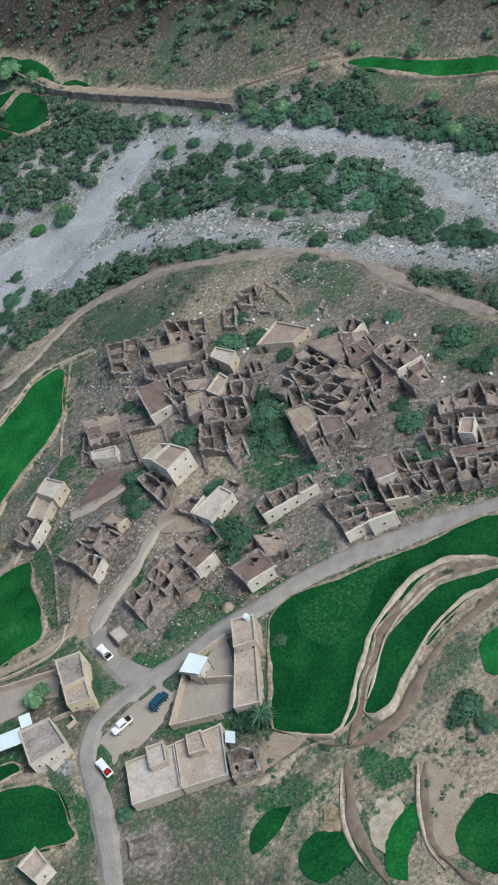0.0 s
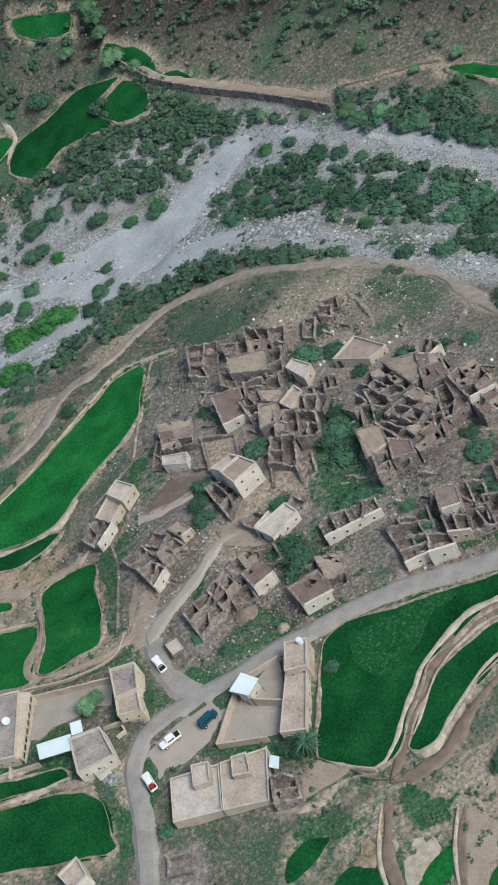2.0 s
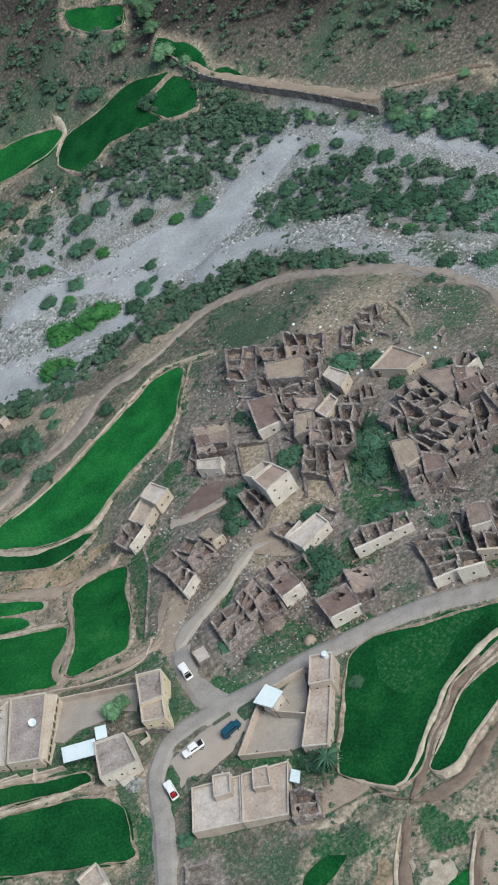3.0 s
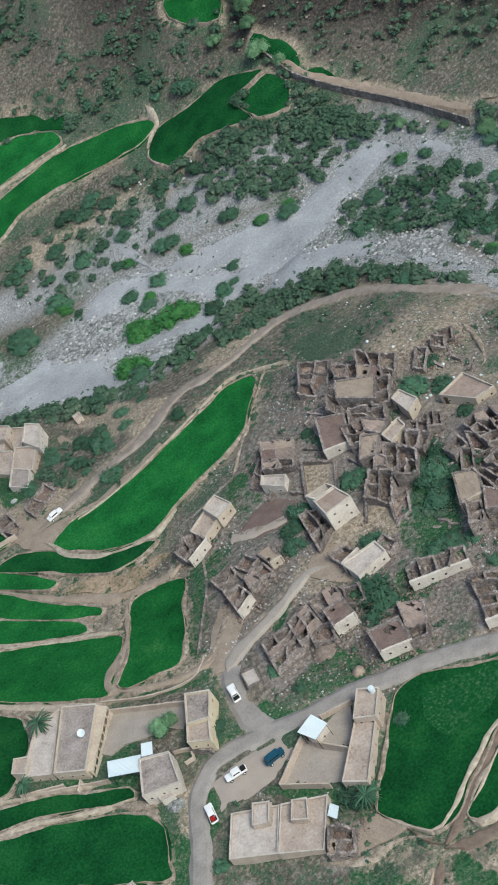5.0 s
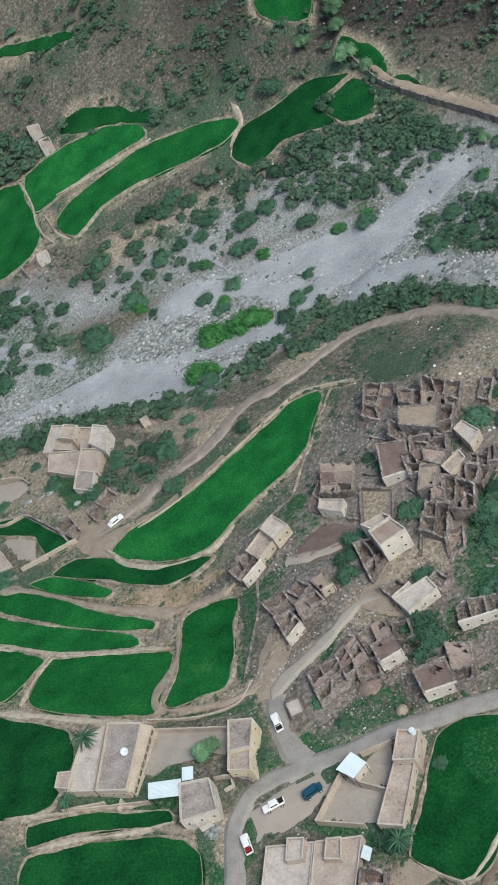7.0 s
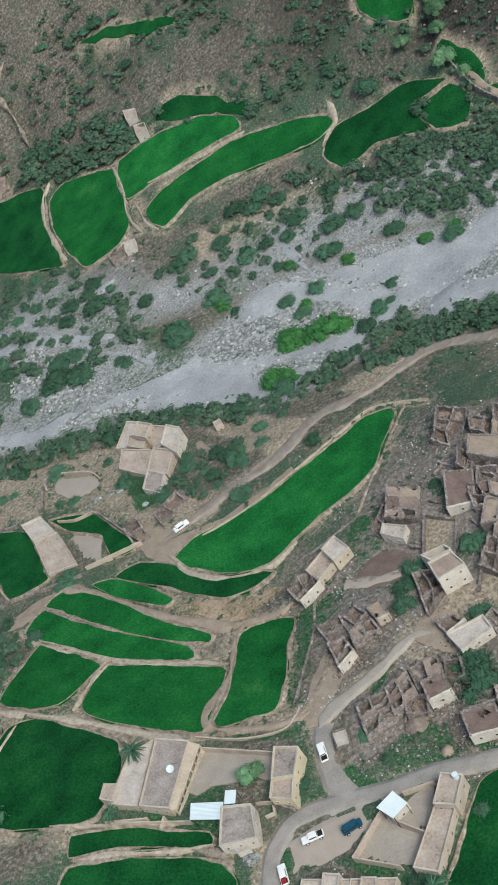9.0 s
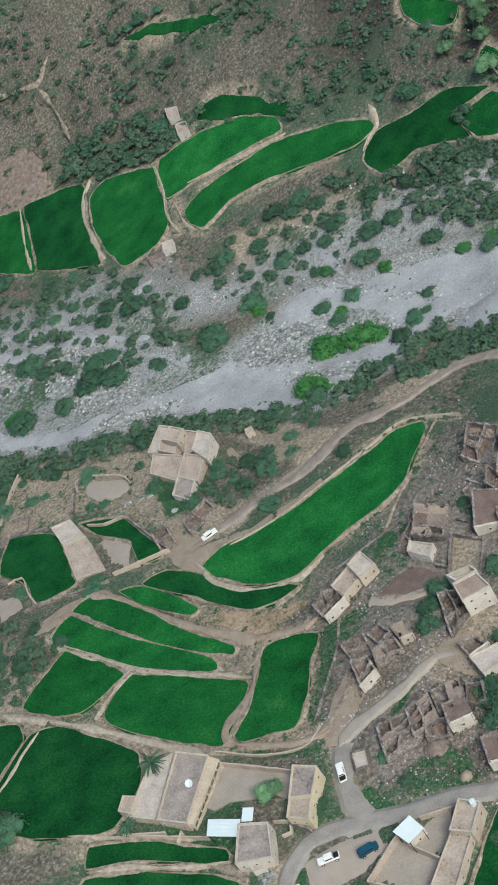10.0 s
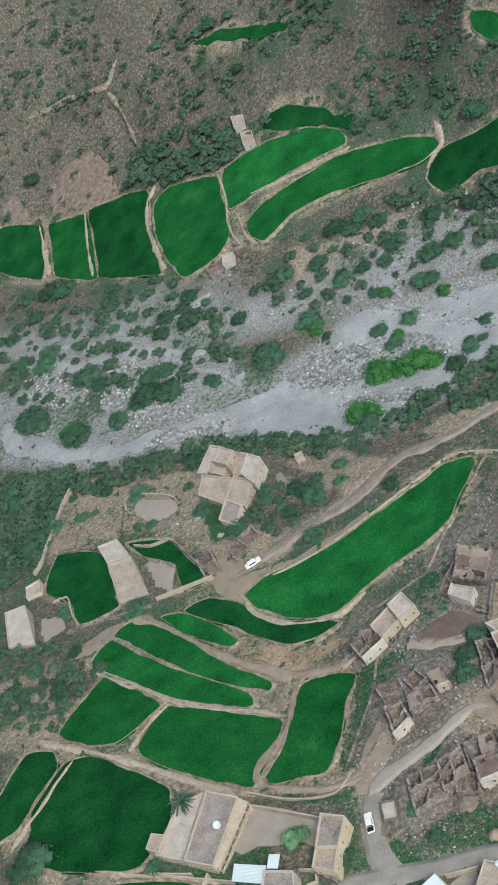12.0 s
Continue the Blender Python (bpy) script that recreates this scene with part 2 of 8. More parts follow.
GRASS_LOOPS = [
    [(-17.8, -69.6), (-13.9, -73.1), (-15.2, -76.3), (-19.7, -75.1), (-20.7, -72.1)],
    [(-8.3, -74.6), (-1.0, -82.1), (-4.7, -86.2), (-9.3, -83.7), (-11.2, -78.0)],
    [(-24.1, -61.7), (-19.6, -68.3), (-19.3, -71.3), (-26.9, -68.7), (-27.6, -66.1)],
    [(-12.5, -17.3), (-6.1, -18.0), (-2.4, -24.4), (-2.8, -30.8), (-7.0, -28.4), (-11.9, -24.9), (-14.5, -20.2)],
    [(24.7, 5.9), (29.2, 3.0), (25.3, -7.3), (19.4, -11.9), (17.5, -5.9)],
    [(-3.2, 49.9), (-1.0, 41.5), (-1.9, 34.2), (-6.3, 35.9), (-7.7, 42.4)],
    [(1.8, -26.8), (9.6, -28.5), (9.2, -32.8), (2.6, -31.6)],
    [(-11.2, 2.6), (-7.2, 1.8), (-9.0, -3.7), (-13.7, -4.5)],
    [(-61.5, 13.6), (-50.1, 5.2), (-36.4, -3.7), (-29.9, -5.7), (-38.0, -0.3), (-49.3, 8.0)],
    [(-13.6, 28.9), (-11.1, 28.4), (-16.5, 22.5), (-22.4, 24.2), (-23.9, 29.0)],
    [(-20.4, 29.8), (-18.8, 27.8), (-22.2, 17.0), (-25.4, 11.2), (-29.9, 2.5), (-31.0, 3.6), (-25.9, 16.5)],
    [(-55.6, -9.6), (-52.5, -8.6), (-48.9, -11.6), (-50.2, -13.2), (-54.9, -11.4)],
    [(-57.5, -14.9), (-52.6, -17.9), (-53.1, -20.7), (-57.9, -17.8)],
    [(-65.7, -5.9), (-61.2, -8.6), (-61.6, -11.6), (-65.5, -9.4)],
    [(-25.2, -20.8), (-25.5, -24.4), (-23.7, -26.2), (-18.6, -27.6), (-13.3, -27.6), (-10.4, -27.3), (-11.5, -25.8), (-15.8, -25.5), (-19.9, -24.8), (-23.1, -20.2)],
    [(-41.1, -30.3), (-39.5, -31.5), (-43.0, -37.8), (-46.2, -44.1), (-48.8, -47.7), (-46.6, -40.9), (-43.7, -34.3)],
    [(-51.4, -34.2), (-49.0, -37.6), (-52.3, -45.1), (-55.1, -43.0)],
    [(-28.5, -39.0), (-20.3, -45.2), (-21.4, -47.3), (-31.5, -39.1)],
    [(-19.6, -46.2), (-10.2, -52.5), (-13.0, -57.6), (-21.4, -52.2), (-21.4, -48.5)],
    [(28.5, 8.5), (33.4, 5.9), (30.1, -6.6), (26.4, -15.2), (18.8, -16.7), (17.2, -8.4), (21.7, 2.0)],
    [(14.5, -9.8), (20.8, -14.2), (27.4, -14.0), (24.5, -17.6), (12.7, -20.5), (8.2, -16.3)],
    [(42.4, 40.2), (46.1, 33.2), (44.5, 28.7), (39.7, 34.1)],
    [(40.6, 14.7), (34.7, 9.6), (30.5, 11.0), (36.0, 16.7)],
    [(-39.6, -20.3), (-37.0, -19.1), (-32.0, -20.0), (-29.3, -20.6), (-30.1, -23.3), (-33.6, -23.6), (-37.4, -23.0)],
    [(-56.1, 116.3), (-51.3, 110.1), (-51.7, 102.7), (-45.4, 98.1), (-45.7, 90.9), (-55.2, 100.0), (-58.1, 109.8)],
    [(15.6, -32.5), (18.8, -36.1), (20.6, -41.3), (16.5, -38.8), (12.9, -35.8), (9.0, -34.9), (12.4, -32.7)],
    [(31.0, -36.4), (35.5, -38.4), (42.5, -44.5), (47.1, -49.6), (47.5, -52.7), (45.6, -54.7), (39.6, -47.6), (32.7, -41.5)],
]  # patches of fresh grass


def ground_sheet():
    """One sheet that reaches the horizon: fine in the valley, coarse far off."""
    xs = np.r_[np.linspace(-2500, -220, 24), np.arange(-200, 220, 1.1), np.linspace(240, 2500, 24)]
    ys = np.r_[np.linspace(-2500, -190, 24), np.arange(-170, 200, 1.1), np.arange(200.5, 460, 1.5), np.linspace(480, 2500, 24)]
    X, Y = np.meshgrid(xs, ys)
    cx, cy = np.clip(X, -230, 240), np.clip(Y, -200, 480)
    Z = heights(cx, cy)
    river = np.minimum(near_line(X, Y, RIVER), near_line(X, Y, RIVER_NORTH) + 6) + 5 * fuzz(X, Y, 16, 1)
    jx, jy = X + 0.9 * fuzz(X, Y, 5, 51), Y + 0.9 * fuzz(X, Y, 5, 52)
    sand, flat, bed = np.zeros(X.shape), np.zeros(X.shape), np.zeros(X.shape)
    for loop in SAND_LOOPS:
        sand = np.maximum(sand, inside(jx, jy, loop) * 0.95)
        ring = near_line(jx, jy, loop + loop[:1])
        sand = np.maximum(sand, np.clip(0.62 - ring / 7, 0, 1))
    for loop in FIELD_LOOPS:
        ring = near_line(jx, jy, loop + loop[:1])
        sand = np.maximum(sand, np.clip(0.92 - ring / 7, 0, 1))
        flat = np.maximum(flat, np.maximum(inside(X, Y, loop), ring < 2.0))
    for loop in FLAT_LOOPS:
        flat = np.maximum(flat, inside(X, Y, loop))
    for loop in BED_LOOPS:
        ring = near_line(X, Y, loop + loop[:1])
        within = inside(X, Y, loop)
        flat = np.maximum(flat, within * np.clip(ring / 1.5, 0, 1))
        bed = np.maximum(bed, np.where(within, 1, np.clip(1 - ring / 7, 0, 1)))
    for line, w in FLAT_LINES:
        d = near_line(jx, jy, line)
        flat = np.maximum(flat, d < w)
        sand = np.maximum(sand, np.clip(0.7 - (d - w / 2) / 5, 0, 1))
    for line, w in TRAILS:
        d = near_line(jx, jy, line)
        flat = np.maximum(flat, d < w * 0.8)
        sand = np.maximum(sand, np.clip(0.75 - (d - w / 2) / 4, 0, 1))
    far = np.clip(slope(cx, cy) / 8, 0, 1)
    Z = Z + (1 - flat) * (0.3 * fuzz(X, Y, 5, 2) + 0.16 * fuzz(X, Y, 2.2, 3) * np.clip(river / 20, 0.4, 1) + far * (1.6 * fuzz(X, Y, 22, 4) + 0.8 * fuzz(X, Y, 7, 5)))
    Z -= 0.25 * flat
    me = bpy.data.meshes.new("ground")
    ny, nx = X.shape
    idx = np.arange(nx * ny).reshape(ny, nx)
    faces = np.stack([idx[:-1, :-1], idx[:-1, 1:], idx[1:, 1:], idx[1:, :-1]], -1).reshape(-1, 4)
    me.from_pydata(np.stack([X, Y, Z], -1).reshape(-1, 3).tolist(), [], faces.tolist())
    me.polygons.foreach_set("use_smooth", [True] * len(me.polygons))
    stony = np.maximum(np.clip(1.25 - river / 24, 0, 1), bed)
    valley = (X > -200) & (X < 220) & (Y > -170) & (Y < 460)
    green = 0.462 + 0.07 * fuzz(X, Y, 12, 6) + 0.07 * fuzz(X, Y, 4, 7) - far * (0.08 + 0.03 * np.clip((X - 20) / 70, 0, 1)) - 0.07 * stony
    town = np.clip(1.3 - np.hypot((X - 25) / 70, (Y - 18) / 72), 0, 1)
    # fallen stone round the ruins
    close = np.full(X.shape, 1e9)
    for quad in RUINS:
        mx, my = np.mean(quad, 0)
        sel = np.hypot(X - mx, Y - my) < 16
        close[sel] = np.minimum(close[sel], np.where(inside(X[sel], Y[sel], quad), 0, near_line(jx[sel], jy[sel], quad + quad[:1])))
    debris = np.clip(1.2 - close / 3.5, 0, 1)
    lush = np.zeros(X.shape)
    for loop in FIELD_LOOPS:
        lush = np.maximum(lush, np.clip(1 - near_line(jx, jy, loop + loop[:1]) / 8, 0, 1))
    green = green + lush * (0.08 + 0.1 * fuzz(X, Y, 4, 61)) - 0.13 * debris + town * (0.07 * fuzz(X, Y, 6, 62) - 0.03)
    dry = np.clip((-52 - Y) / 15, 0, 1) * np.clip((X + 26) / 20, 0, 1)
    sand = np.maximum(sand, dry * np.clip(0.5 + 0.12 * fuzz(X, Y, 6, 63), 0, 1))
    green = green - 0.1 * sand * (1 - lush) - 0.05 * dry
    for line, w in FLAT_LINES[:3]:
        d = near_line(jx, jy, line)
        green = green + 0.13 * np.clip(1 - np.abs(d - w - 2.5) / 4, 0, 1) * np.clip(0.7 + 0.6 * fuzz(X, Y, 5, 65), 0, 1)
    spur = np.clip(1.25 - np.hypot((X - 50) / 42, (Y - 52) / 48), 0, 1)
    green = green - 0.03 * spur + 0.06 * spur * fuzz(X, Y, 5, 67)
    sand = np.maximum(sand, spur * np.clip(0.6 + 0.2 * fuzz(X, Y, 7, 66), 0, 1))
    green = np.where(valley, np.clip(green, 0, 1), 0.42)
    stony, sand = stony * valley, sand * valley
    town = np.maximum(town * 0.75, debris)
    tint = np.stack([stony, green, town, sand], -1)
    att = me.color_attributes.new("cover", "FLOAT_COLOR", "POINT")
    att.data.foreach_set("color", tint.reshape(-1).astype(np.float32))
    # redder, darker rock on the eastern part of the far hillside
    rock = far * np.clip((X - 18 + 16 * fuzz(X, Y, 14, 64)) / 45, 0, 1)
    att = me.attributes.new("rock", "FLOAT", "POINT")
    att.data.foreach_set("value", rock.reshape(-1).astype(np.float32))
    grass = np.zeros(X.shape)
    wx, wy = X + 1.3 * fuzz(X, Y, 3, 81), Y + 1.3 * fuzz(X, Y, 3, 82)
    for loop in GRASS_LOOPS:
        grass = np.maximum(grass, np.where(inside(wx, wy, loop), 0.62 + 0.1 * fuzz(X, Y, 4, 83), np.clip(0.55 - near_line(wx, wy, loop + loop[:1]) / 5, 0, 1)))
    att = me.attributes.new("grass", "FLOAT", "POINT")
    att.data.foreach_set("value", grass.reshape(-1).astype(np.float32))
    m = bpy.data.materials.new("valley_soil")
    m.use_nodes = True
    n, link = m.node_tree.nodes, m.node_tree.links.new
    cover, split = n.new("ShaderNodeAttribute"), n.new("ShaderNodeSeparateColor")
    cover.attribute_name = "cover"
    link(cover.outputs["Color"], split.inputs[0])
    geo = n.new("ShaderNodeNewGeometry")

    def noisy(scale, colours, lo=0.32, hi=0.68, detail=8):
        t, r = n.new("ShaderNodeTexNoise"), n.new("ShaderNodeValToRGB")
        t.inputs["Scale"].default_value, t.inputs["Detail"].default_value, t.inputs["Roughness"].default_value = scale, detail, 0.72
        link(geo.outputs["Position"], t.inputs["Vector"])
        while len(r.color_ramp.elements) < len(colours):
            r.color_ramp.elements.new(0.5)
        for k, (e, c) in enumerate(zip(r.color_ramp.elements, colours)):
            e.position, e.color = lo + (hi - lo) * k / (len(colours) - 1), (*c, 1)
        link(t.outputs["Fac"], r.inputs["Fac"])
        return r.outputs["Color"], t.outputs["Fac"]

    soil, _ = noisy(1.1, [(0.042, 0.044, 0.034), (0.125, 0.112, 0.09), (0.32, 0.285, 0.24)], 0.34, 0.68, 14)
    stones, _ = noisy(2.1, [(0.1, 0.105, 0.1), (0.25, 0.255, 0.255), (0.5, 0.5, 0.495)], 0.37, 0.64, 12)
    herb, _ = noisy(2.4, [(0.018, 0.042, 0.026), (0.042, 0.088, 0.052), (0.085, 0.125, 0.08), (0.23, 0.215, 0.17)], 0.36, 0.66, 12)
    dust, _ = noisy(1.1, [(0.08, 0.07, 0.062), (0.19, 0.167, 0.15), (0.4, 0.365, 0.335)], 0.3, 0.7, 12)
    _, patch = noisy(0.8, [(0, 0, 0), (1, 1, 1)], 0.4, 0.6, 12)

    def blend(a, b, weight, soft=0.22):
        """b where the weight beats the patchy noise."""
        sub, rng, mix = n.new("ShaderNodeMath"), n.new("ShaderNodeMapRange"), n.new("ShaderNodeMix")
        sub.operation = "SUBTRACT"
        link(weight, sub.inputs[0])
        link(patch, sub.inputs[1])
        rng.inputs["From Min"].default_value, rng.inputs["From Max"].default_value = -soft, soft
        link(sub.outputs[0], rng.inputs["Value"])
        mix.data_type = "RGBA"
        link(rng.outputs[0], mix.inputs["Factor"])
        link(a, mix.inputs[6])
        link(b, mix.inputs[7])
        return mix.outputs[2]

    tan, _ = noisy(1.3, [(0.11, 0.1, 0.07), (0.27, 0.225, 0.172), (0.47, 0.405, 0.33)], 0.35, 0.66, 14)
    red, _ = noisy(1.2, [(0.018, 0.023, 0.019), (0.052, 0.046, 0.041), (0.15, 0.124, 0.112)], 0.35, 0.68, 14)
    kind = n.new("ShaderNodeAttribute")
    kind.attribute_name = "rock"
    soil = blend(soil, red, kind.outputs["Fac"], 0.3)
    colour = blend(soil, dust, split.outputs[2])
    colour = blend(colour, tan, cover.outputs["Alpha"], 0.15)
    colour = blend(colour, stones, split.outputs[0])
    colour = blend(colour, herb, split.outputs[1], 0.07)
    fresh, _ = noisy(1.6, [(0.01, 0.045, 0.018), (0.022, 0.08, 0.034), (0.05, 0.115, 0.052), (0.16, 0.17, 0.11)], 0.34, 0.68, 12)
    meadow = n.new("ShaderNodeAttribute")
    meadow.attribute_name = "grass"
    colour = blend(colour, fresh, meadow.outputs["Fac"], 0.1)
    # loose pale stones everywhere
    speck, spots, loose = n.new("ShaderNodeTexNoise"), n.new("ShaderNodeMapRange"), n.new("ShaderNodeMix")
    speck.inputs["Scale"].default_value, speck.inputs["Detail"].default_value, speck.inputs["Roughness"].default_value = 1.7, 5, 0.8
    link(geo.outputs["Position"], speck.inputs["Vector"])
    spots.inputs["From Min"].default_value, spots.inputs["From Max"].default_value = 0.565, 0.63
    spots.inputs["To Max"].default_value = 0.75
    link(speck.outputs["Fac"], spots.inputs["Value"])
    # fewer of them on the dark eastern rock
    fewer, thin = n.new("ShaderNodeMath"), n.new("ShaderNodeMath")
    fewer.operation, thin.operation = "MULTIPLY_ADD", "MULTIPLY"
    fewer.inputs[1].default_value, fewer.inputs[2].default_value = -0.7, 1.0
    link(kind.outputs["Fac"], fewer.inputs[0])
    link(spots.outputs[0], thin.inputs[0])
    link(fewer.outputs[0], thin.inputs[1])
    loose.data_type = "RGBA"
    link(thin.outputs[0], loose.inputs["Factor"])
    link(colour, loose.inputs[6])
    link(dust, loose.inputs[7])
    colour = loose.outputs[2]
    bsdf = n["Principled BSDF"]
    bsdf.inputs["Roughness"].default_value = 0.95
    bsdf.inputs["Specular IOR Level"].default_value = 0.05
    link(colour, bsdf.inputs["Base Color"])
    b = n.new("ShaderNodeBump")
    b.inputs["Strength"].default_value, b.inputs["Distance"].default_value = 0.7, 0.25
    link(patch, b.inputs["Height"])
    link(b.outputs[0], bsdf.inputs["Normal"])
    me.materials.append(m)
    tagged(new("ground", me), "stony valley floor and brown hillside with sparse green scrub", "ground", kind="structure")



def smooth_loop(pts, closed=True, step=1.5, soft=1.0):
    """Catmull-Rom through the points."""
    out, n = [], len(pts)
    last = n if closed else n - 1
    for i in range(last):
        p = [np.array(pts[(i + k) % n] if closed else pts[min(max(i + k, 0), n - 1)], float) for k in (-1, 0, 1, 2)]
        m = max(1, int(np.linalg.norm(p[2] - p[1]) / step))
        for j in range(m):
            t = j / m
            curve = 0.5 * (2 * p[1] + (p[2] - p[0]) * t + (2 * p[0] - 5 * p[1] + 4 * p[2] - p[3]) * t * t + (3 * p[1] - p[0] - 3 * p[2] + p[3]) * t ** 3)
            out.append(tuple(curve * soft + (p[1] + (p[2] - p[1]) * t) * (1 - soft)))
    if not closed:
        out.append(tuple(pts[-1]))
    return out


def grown(loop, by):
    """The outline moved outwards."""
    p = np.array(loop, float)
    d = np.roll(p, -1, 0) - np.roll(p, 1, 0)
    n = np.stack([d[:, 1], -d[:, 0]], -1) / (np.linalg.norm(d, axis=1, keepdims=True) + 1e-9)
    area = (p[:, 0] * np.roll(p[:, 1], -1) - np.roll(p[:, 0], -1) * p[:, 1]).sum()
    return [tuple(q) for q in p + n * by * (1 if area > 0 else -1)]


def drape(name, outline, mat, lift, label, category, cell=3.0, ragged=0.0, kind="structure", group="", melt=0.0):
    """A sheet with the given outline that lies on the ground, with an edge that goes down into it."""
    loop = smooth_loop(outline, soft=0.55)
    if ragged:
        at = np.array(loop)
        loop = [tuple(p) for p in at + ragged * np.stack([fuzz(at[:, 0], at[:, 1], 4, 31), fuzz(at[:, 0], at[:, 1], 4, 32)], -1)]
    bm = bmesh.new()
    edge = [bm.verts.new((x, y, 0)) for x, y in loop]
    bmesh.ops.triangle_fill(bm, edges=[bm.edges.new((a, b)) for a, b in zip(edge, edge[1:] + edge[:1])], use_beauty=True)
    xs, ys = [p[0] for p in loop], [p[1] for p in loop]
    for lo, hi, axis in ((min(xs), max(xs), 0), (min(ys), max(ys), 1)):
        for k in range(int(math.ceil(lo / cell)), int(hi / cell) + 1):
            normal = (1, 0, 0) if axis == 0 else (0, 1, 0)
            bmesh.ops.bisect_plane(bm, geom=bm.verts[:] + bm.edges[:] + bm.faces[:], plane_co=[k * cell * c for c in normal], plane_no=normal)
    co = np.array([v.co[:2] for v in bm.verts])
    z = heights(co[:, 0], co[:, 1]) + lift + 0.06 * fuzz(co[:, 0], co[:, 1], 3, 8)
    if melt:
        z -= melt * np.exp(-near_line(co[:, 0], co[:, 1], loop + loop[:1]) / 1.6)
    for v, h in zip(bm.verts, z):
        v.co.z = h
    rim = [e for e in bm.edges if e.is_boundary]
    down = bmesh.ops.extrude_edge_only(bm, edges=rim)["geom"]
    for v in down:
        if isinstance(v, bmesh.types.BMVert):
            v.co.z -= 1.2
    bmesh.ops.recalc_face_normals(bm, faces=bm.faces)
    return tagged(part(name, bm, mat, smooth=False), label, category, group, kind)


def ribbon(name, line, width, mat, lift, label, category, crown=0.0, wobble=0.0, kind="structure", closed=False, group=""):
    """A strip along a line, laid on the ground: crown raises its middle."""
    P = np.array(smooth_loop(line, closed, 1.0, 0.55 if closed else 1.0))
    if wobble:
        P = P + 0.3 * wobble * np.stack([fuzz(P[:, 0], P[:, 1], 3, 41), fuzz(P[:, 0], P[:, 1], 3, 42)], -1)
    d = np.gradient(P, axis=0)
    if closed:
        d = np.roll(P, -1, 0) - np.roll(P, 1, 0)
    d /= np.linalg.norm(d, axis=1, keepdims=True) + 1e-9
    nrm = np.stack([-d[:, 1], d[:, 0]], -1)
    i = np.arange(len(P))
    w = width / 2 * np.clip(1 + 1.3 * wobble * (fuzz(P[:, 0], P[:, 1], 4, 43) + 0.5 * fuzz(P[:, 0], P[:, 1], 1.3, 44)), 0.2, 2)
    if not closed and wobble > 0.2:
        w = w * np.clip(np.minimum(i, i[::-1]) / 3, 0.15, 1)
    rows = []
    for f, up in ((-2.0, -0.75 - crown), (-1, -0.04), (-0.45, crown), (0.45, crown), (1, -0.04), (2.0, -0.75 - crown)):
        q = P + nrm * (w * f)[:, None]
        rows.append(np.c_[q, heights(q[:, 0], q[:, 1]) + lift + up + 0.05 * np.sin(i * 1.3)])
    V = np.concatenate(rows)
    n, faces = len(P), []
    for k in range(5):
        for j in range(n if closed else n - 1):
            a, b = k * n + j, k * n + (j + 1) % n
            faces.append((a, b, b + n, a + n))
    ob = raw(name, V.tolist(), faces, mat)
    return tagged(ob, label, category, group, kind)

# ---- roads, fields and the dry river ----
FIELD_LOOPS = []


def field(dark, loop, banked=True):
    loop = grown(loop, 0.7)
    FIELD_LOOPS.append(loop)
    drape("field", loop, CROP_DARK if dark else CROP, 0.28, "dense dark green crop field on a terrace" if dark else "bright green crop field on a terrace", "field", ragged=0.25 if banked else 0.8, group="crop fields", melt=0 if banked else 0.25)
    if banked:
        ribbon("field_bank", loop, 0.65, BANK, 0.22, "pale earth bank round a crop field", "earth bank", 0.3, 0.75, closed=True, group="field banks")


field(False, [(-47.9, 70.6), (-42.5, 73.7), (-31.5, 72.8), (-20.4, 73.6), (-9.0, 76.4), (0.7, 80.0), (8.6, 83.1), (14.4, 82.2), (14.9, 78.5), (10.1, 70.8), (4.8, 61.8), (-1.8, 58.0), (-11.0, 56.3), (-19.0, 53.7), (-25.4, 51.1), (-31.2, 52.3), (-38.3, 56.1), (-45.0, 63.4)])
field(True, [(-63.7, 74.4), (-58.0, 75.1), (-49.2, 67.0), (-39.7, 56.5), (-31.5, 50.9), (-26.1, 46.8), (-30.7, 45.7), (-37.9, 47.2), (-44.5, 53.0), (-51.2, 60.8), (-56.9, 66.1)])
field(False, [(-70.3, 74.8), (-64.2, 72.4), (-51.6, 55.8), (-52.9, 54.5), (-58.7, 59.6), (-65.8, 67.8)])
field(False, [(-83.4, 75.4), (-78.1, 78.1), (-70.3, 70.3), (-61.6, 58.0), (-52.4, 45.4), (-44.7, 37.8), (-44.9, 35.7), (-52.7, 40.7), (-63.3, 50.6), (-74.7, 62.7)])
field(False, [(-89.2, 67.2), (-84.1, 73.5), (-74.7, 61.6), (-63.4, 48.6), (-50.3, 36.8), (-49.3, 32.6), (-55.8, 34.6), (-66.4, 41.1), (-77.5, 52.3)])
field(False, [(-95.8, 44.1), (-90.5, 52.6), (-85.0, 59.3), (-78.9, 52.0), (-73.2, 45.2), (-71.1, 42.2), (-77.2, 37.2), (-81.9, 34.5), (-88.2, 36.8)])
field(False, [(-75.9, 31.0), (-69.1, 41.3), (-58.5, 34.8), (-45.7, 26.2), (-43.6, 23.2), (-46.2, 16.1), (-50.6, 7.8), (-56.8, 11.4), (-64.3, 17.3), (-74.6, 26.5)])
field(False, [(-38.2, 32.4), (-33.9, 32.6), (-28.4, 31.0), (-25.2, 28.0), (-28.2, 20.6), (-30.6, 11.2), (-34.1, 3.8), (-39.2, 4.8), (-45.5, 6.2), (-47.3, 8.7), (-43.6, 14.8), (-39.7, 23.9)])
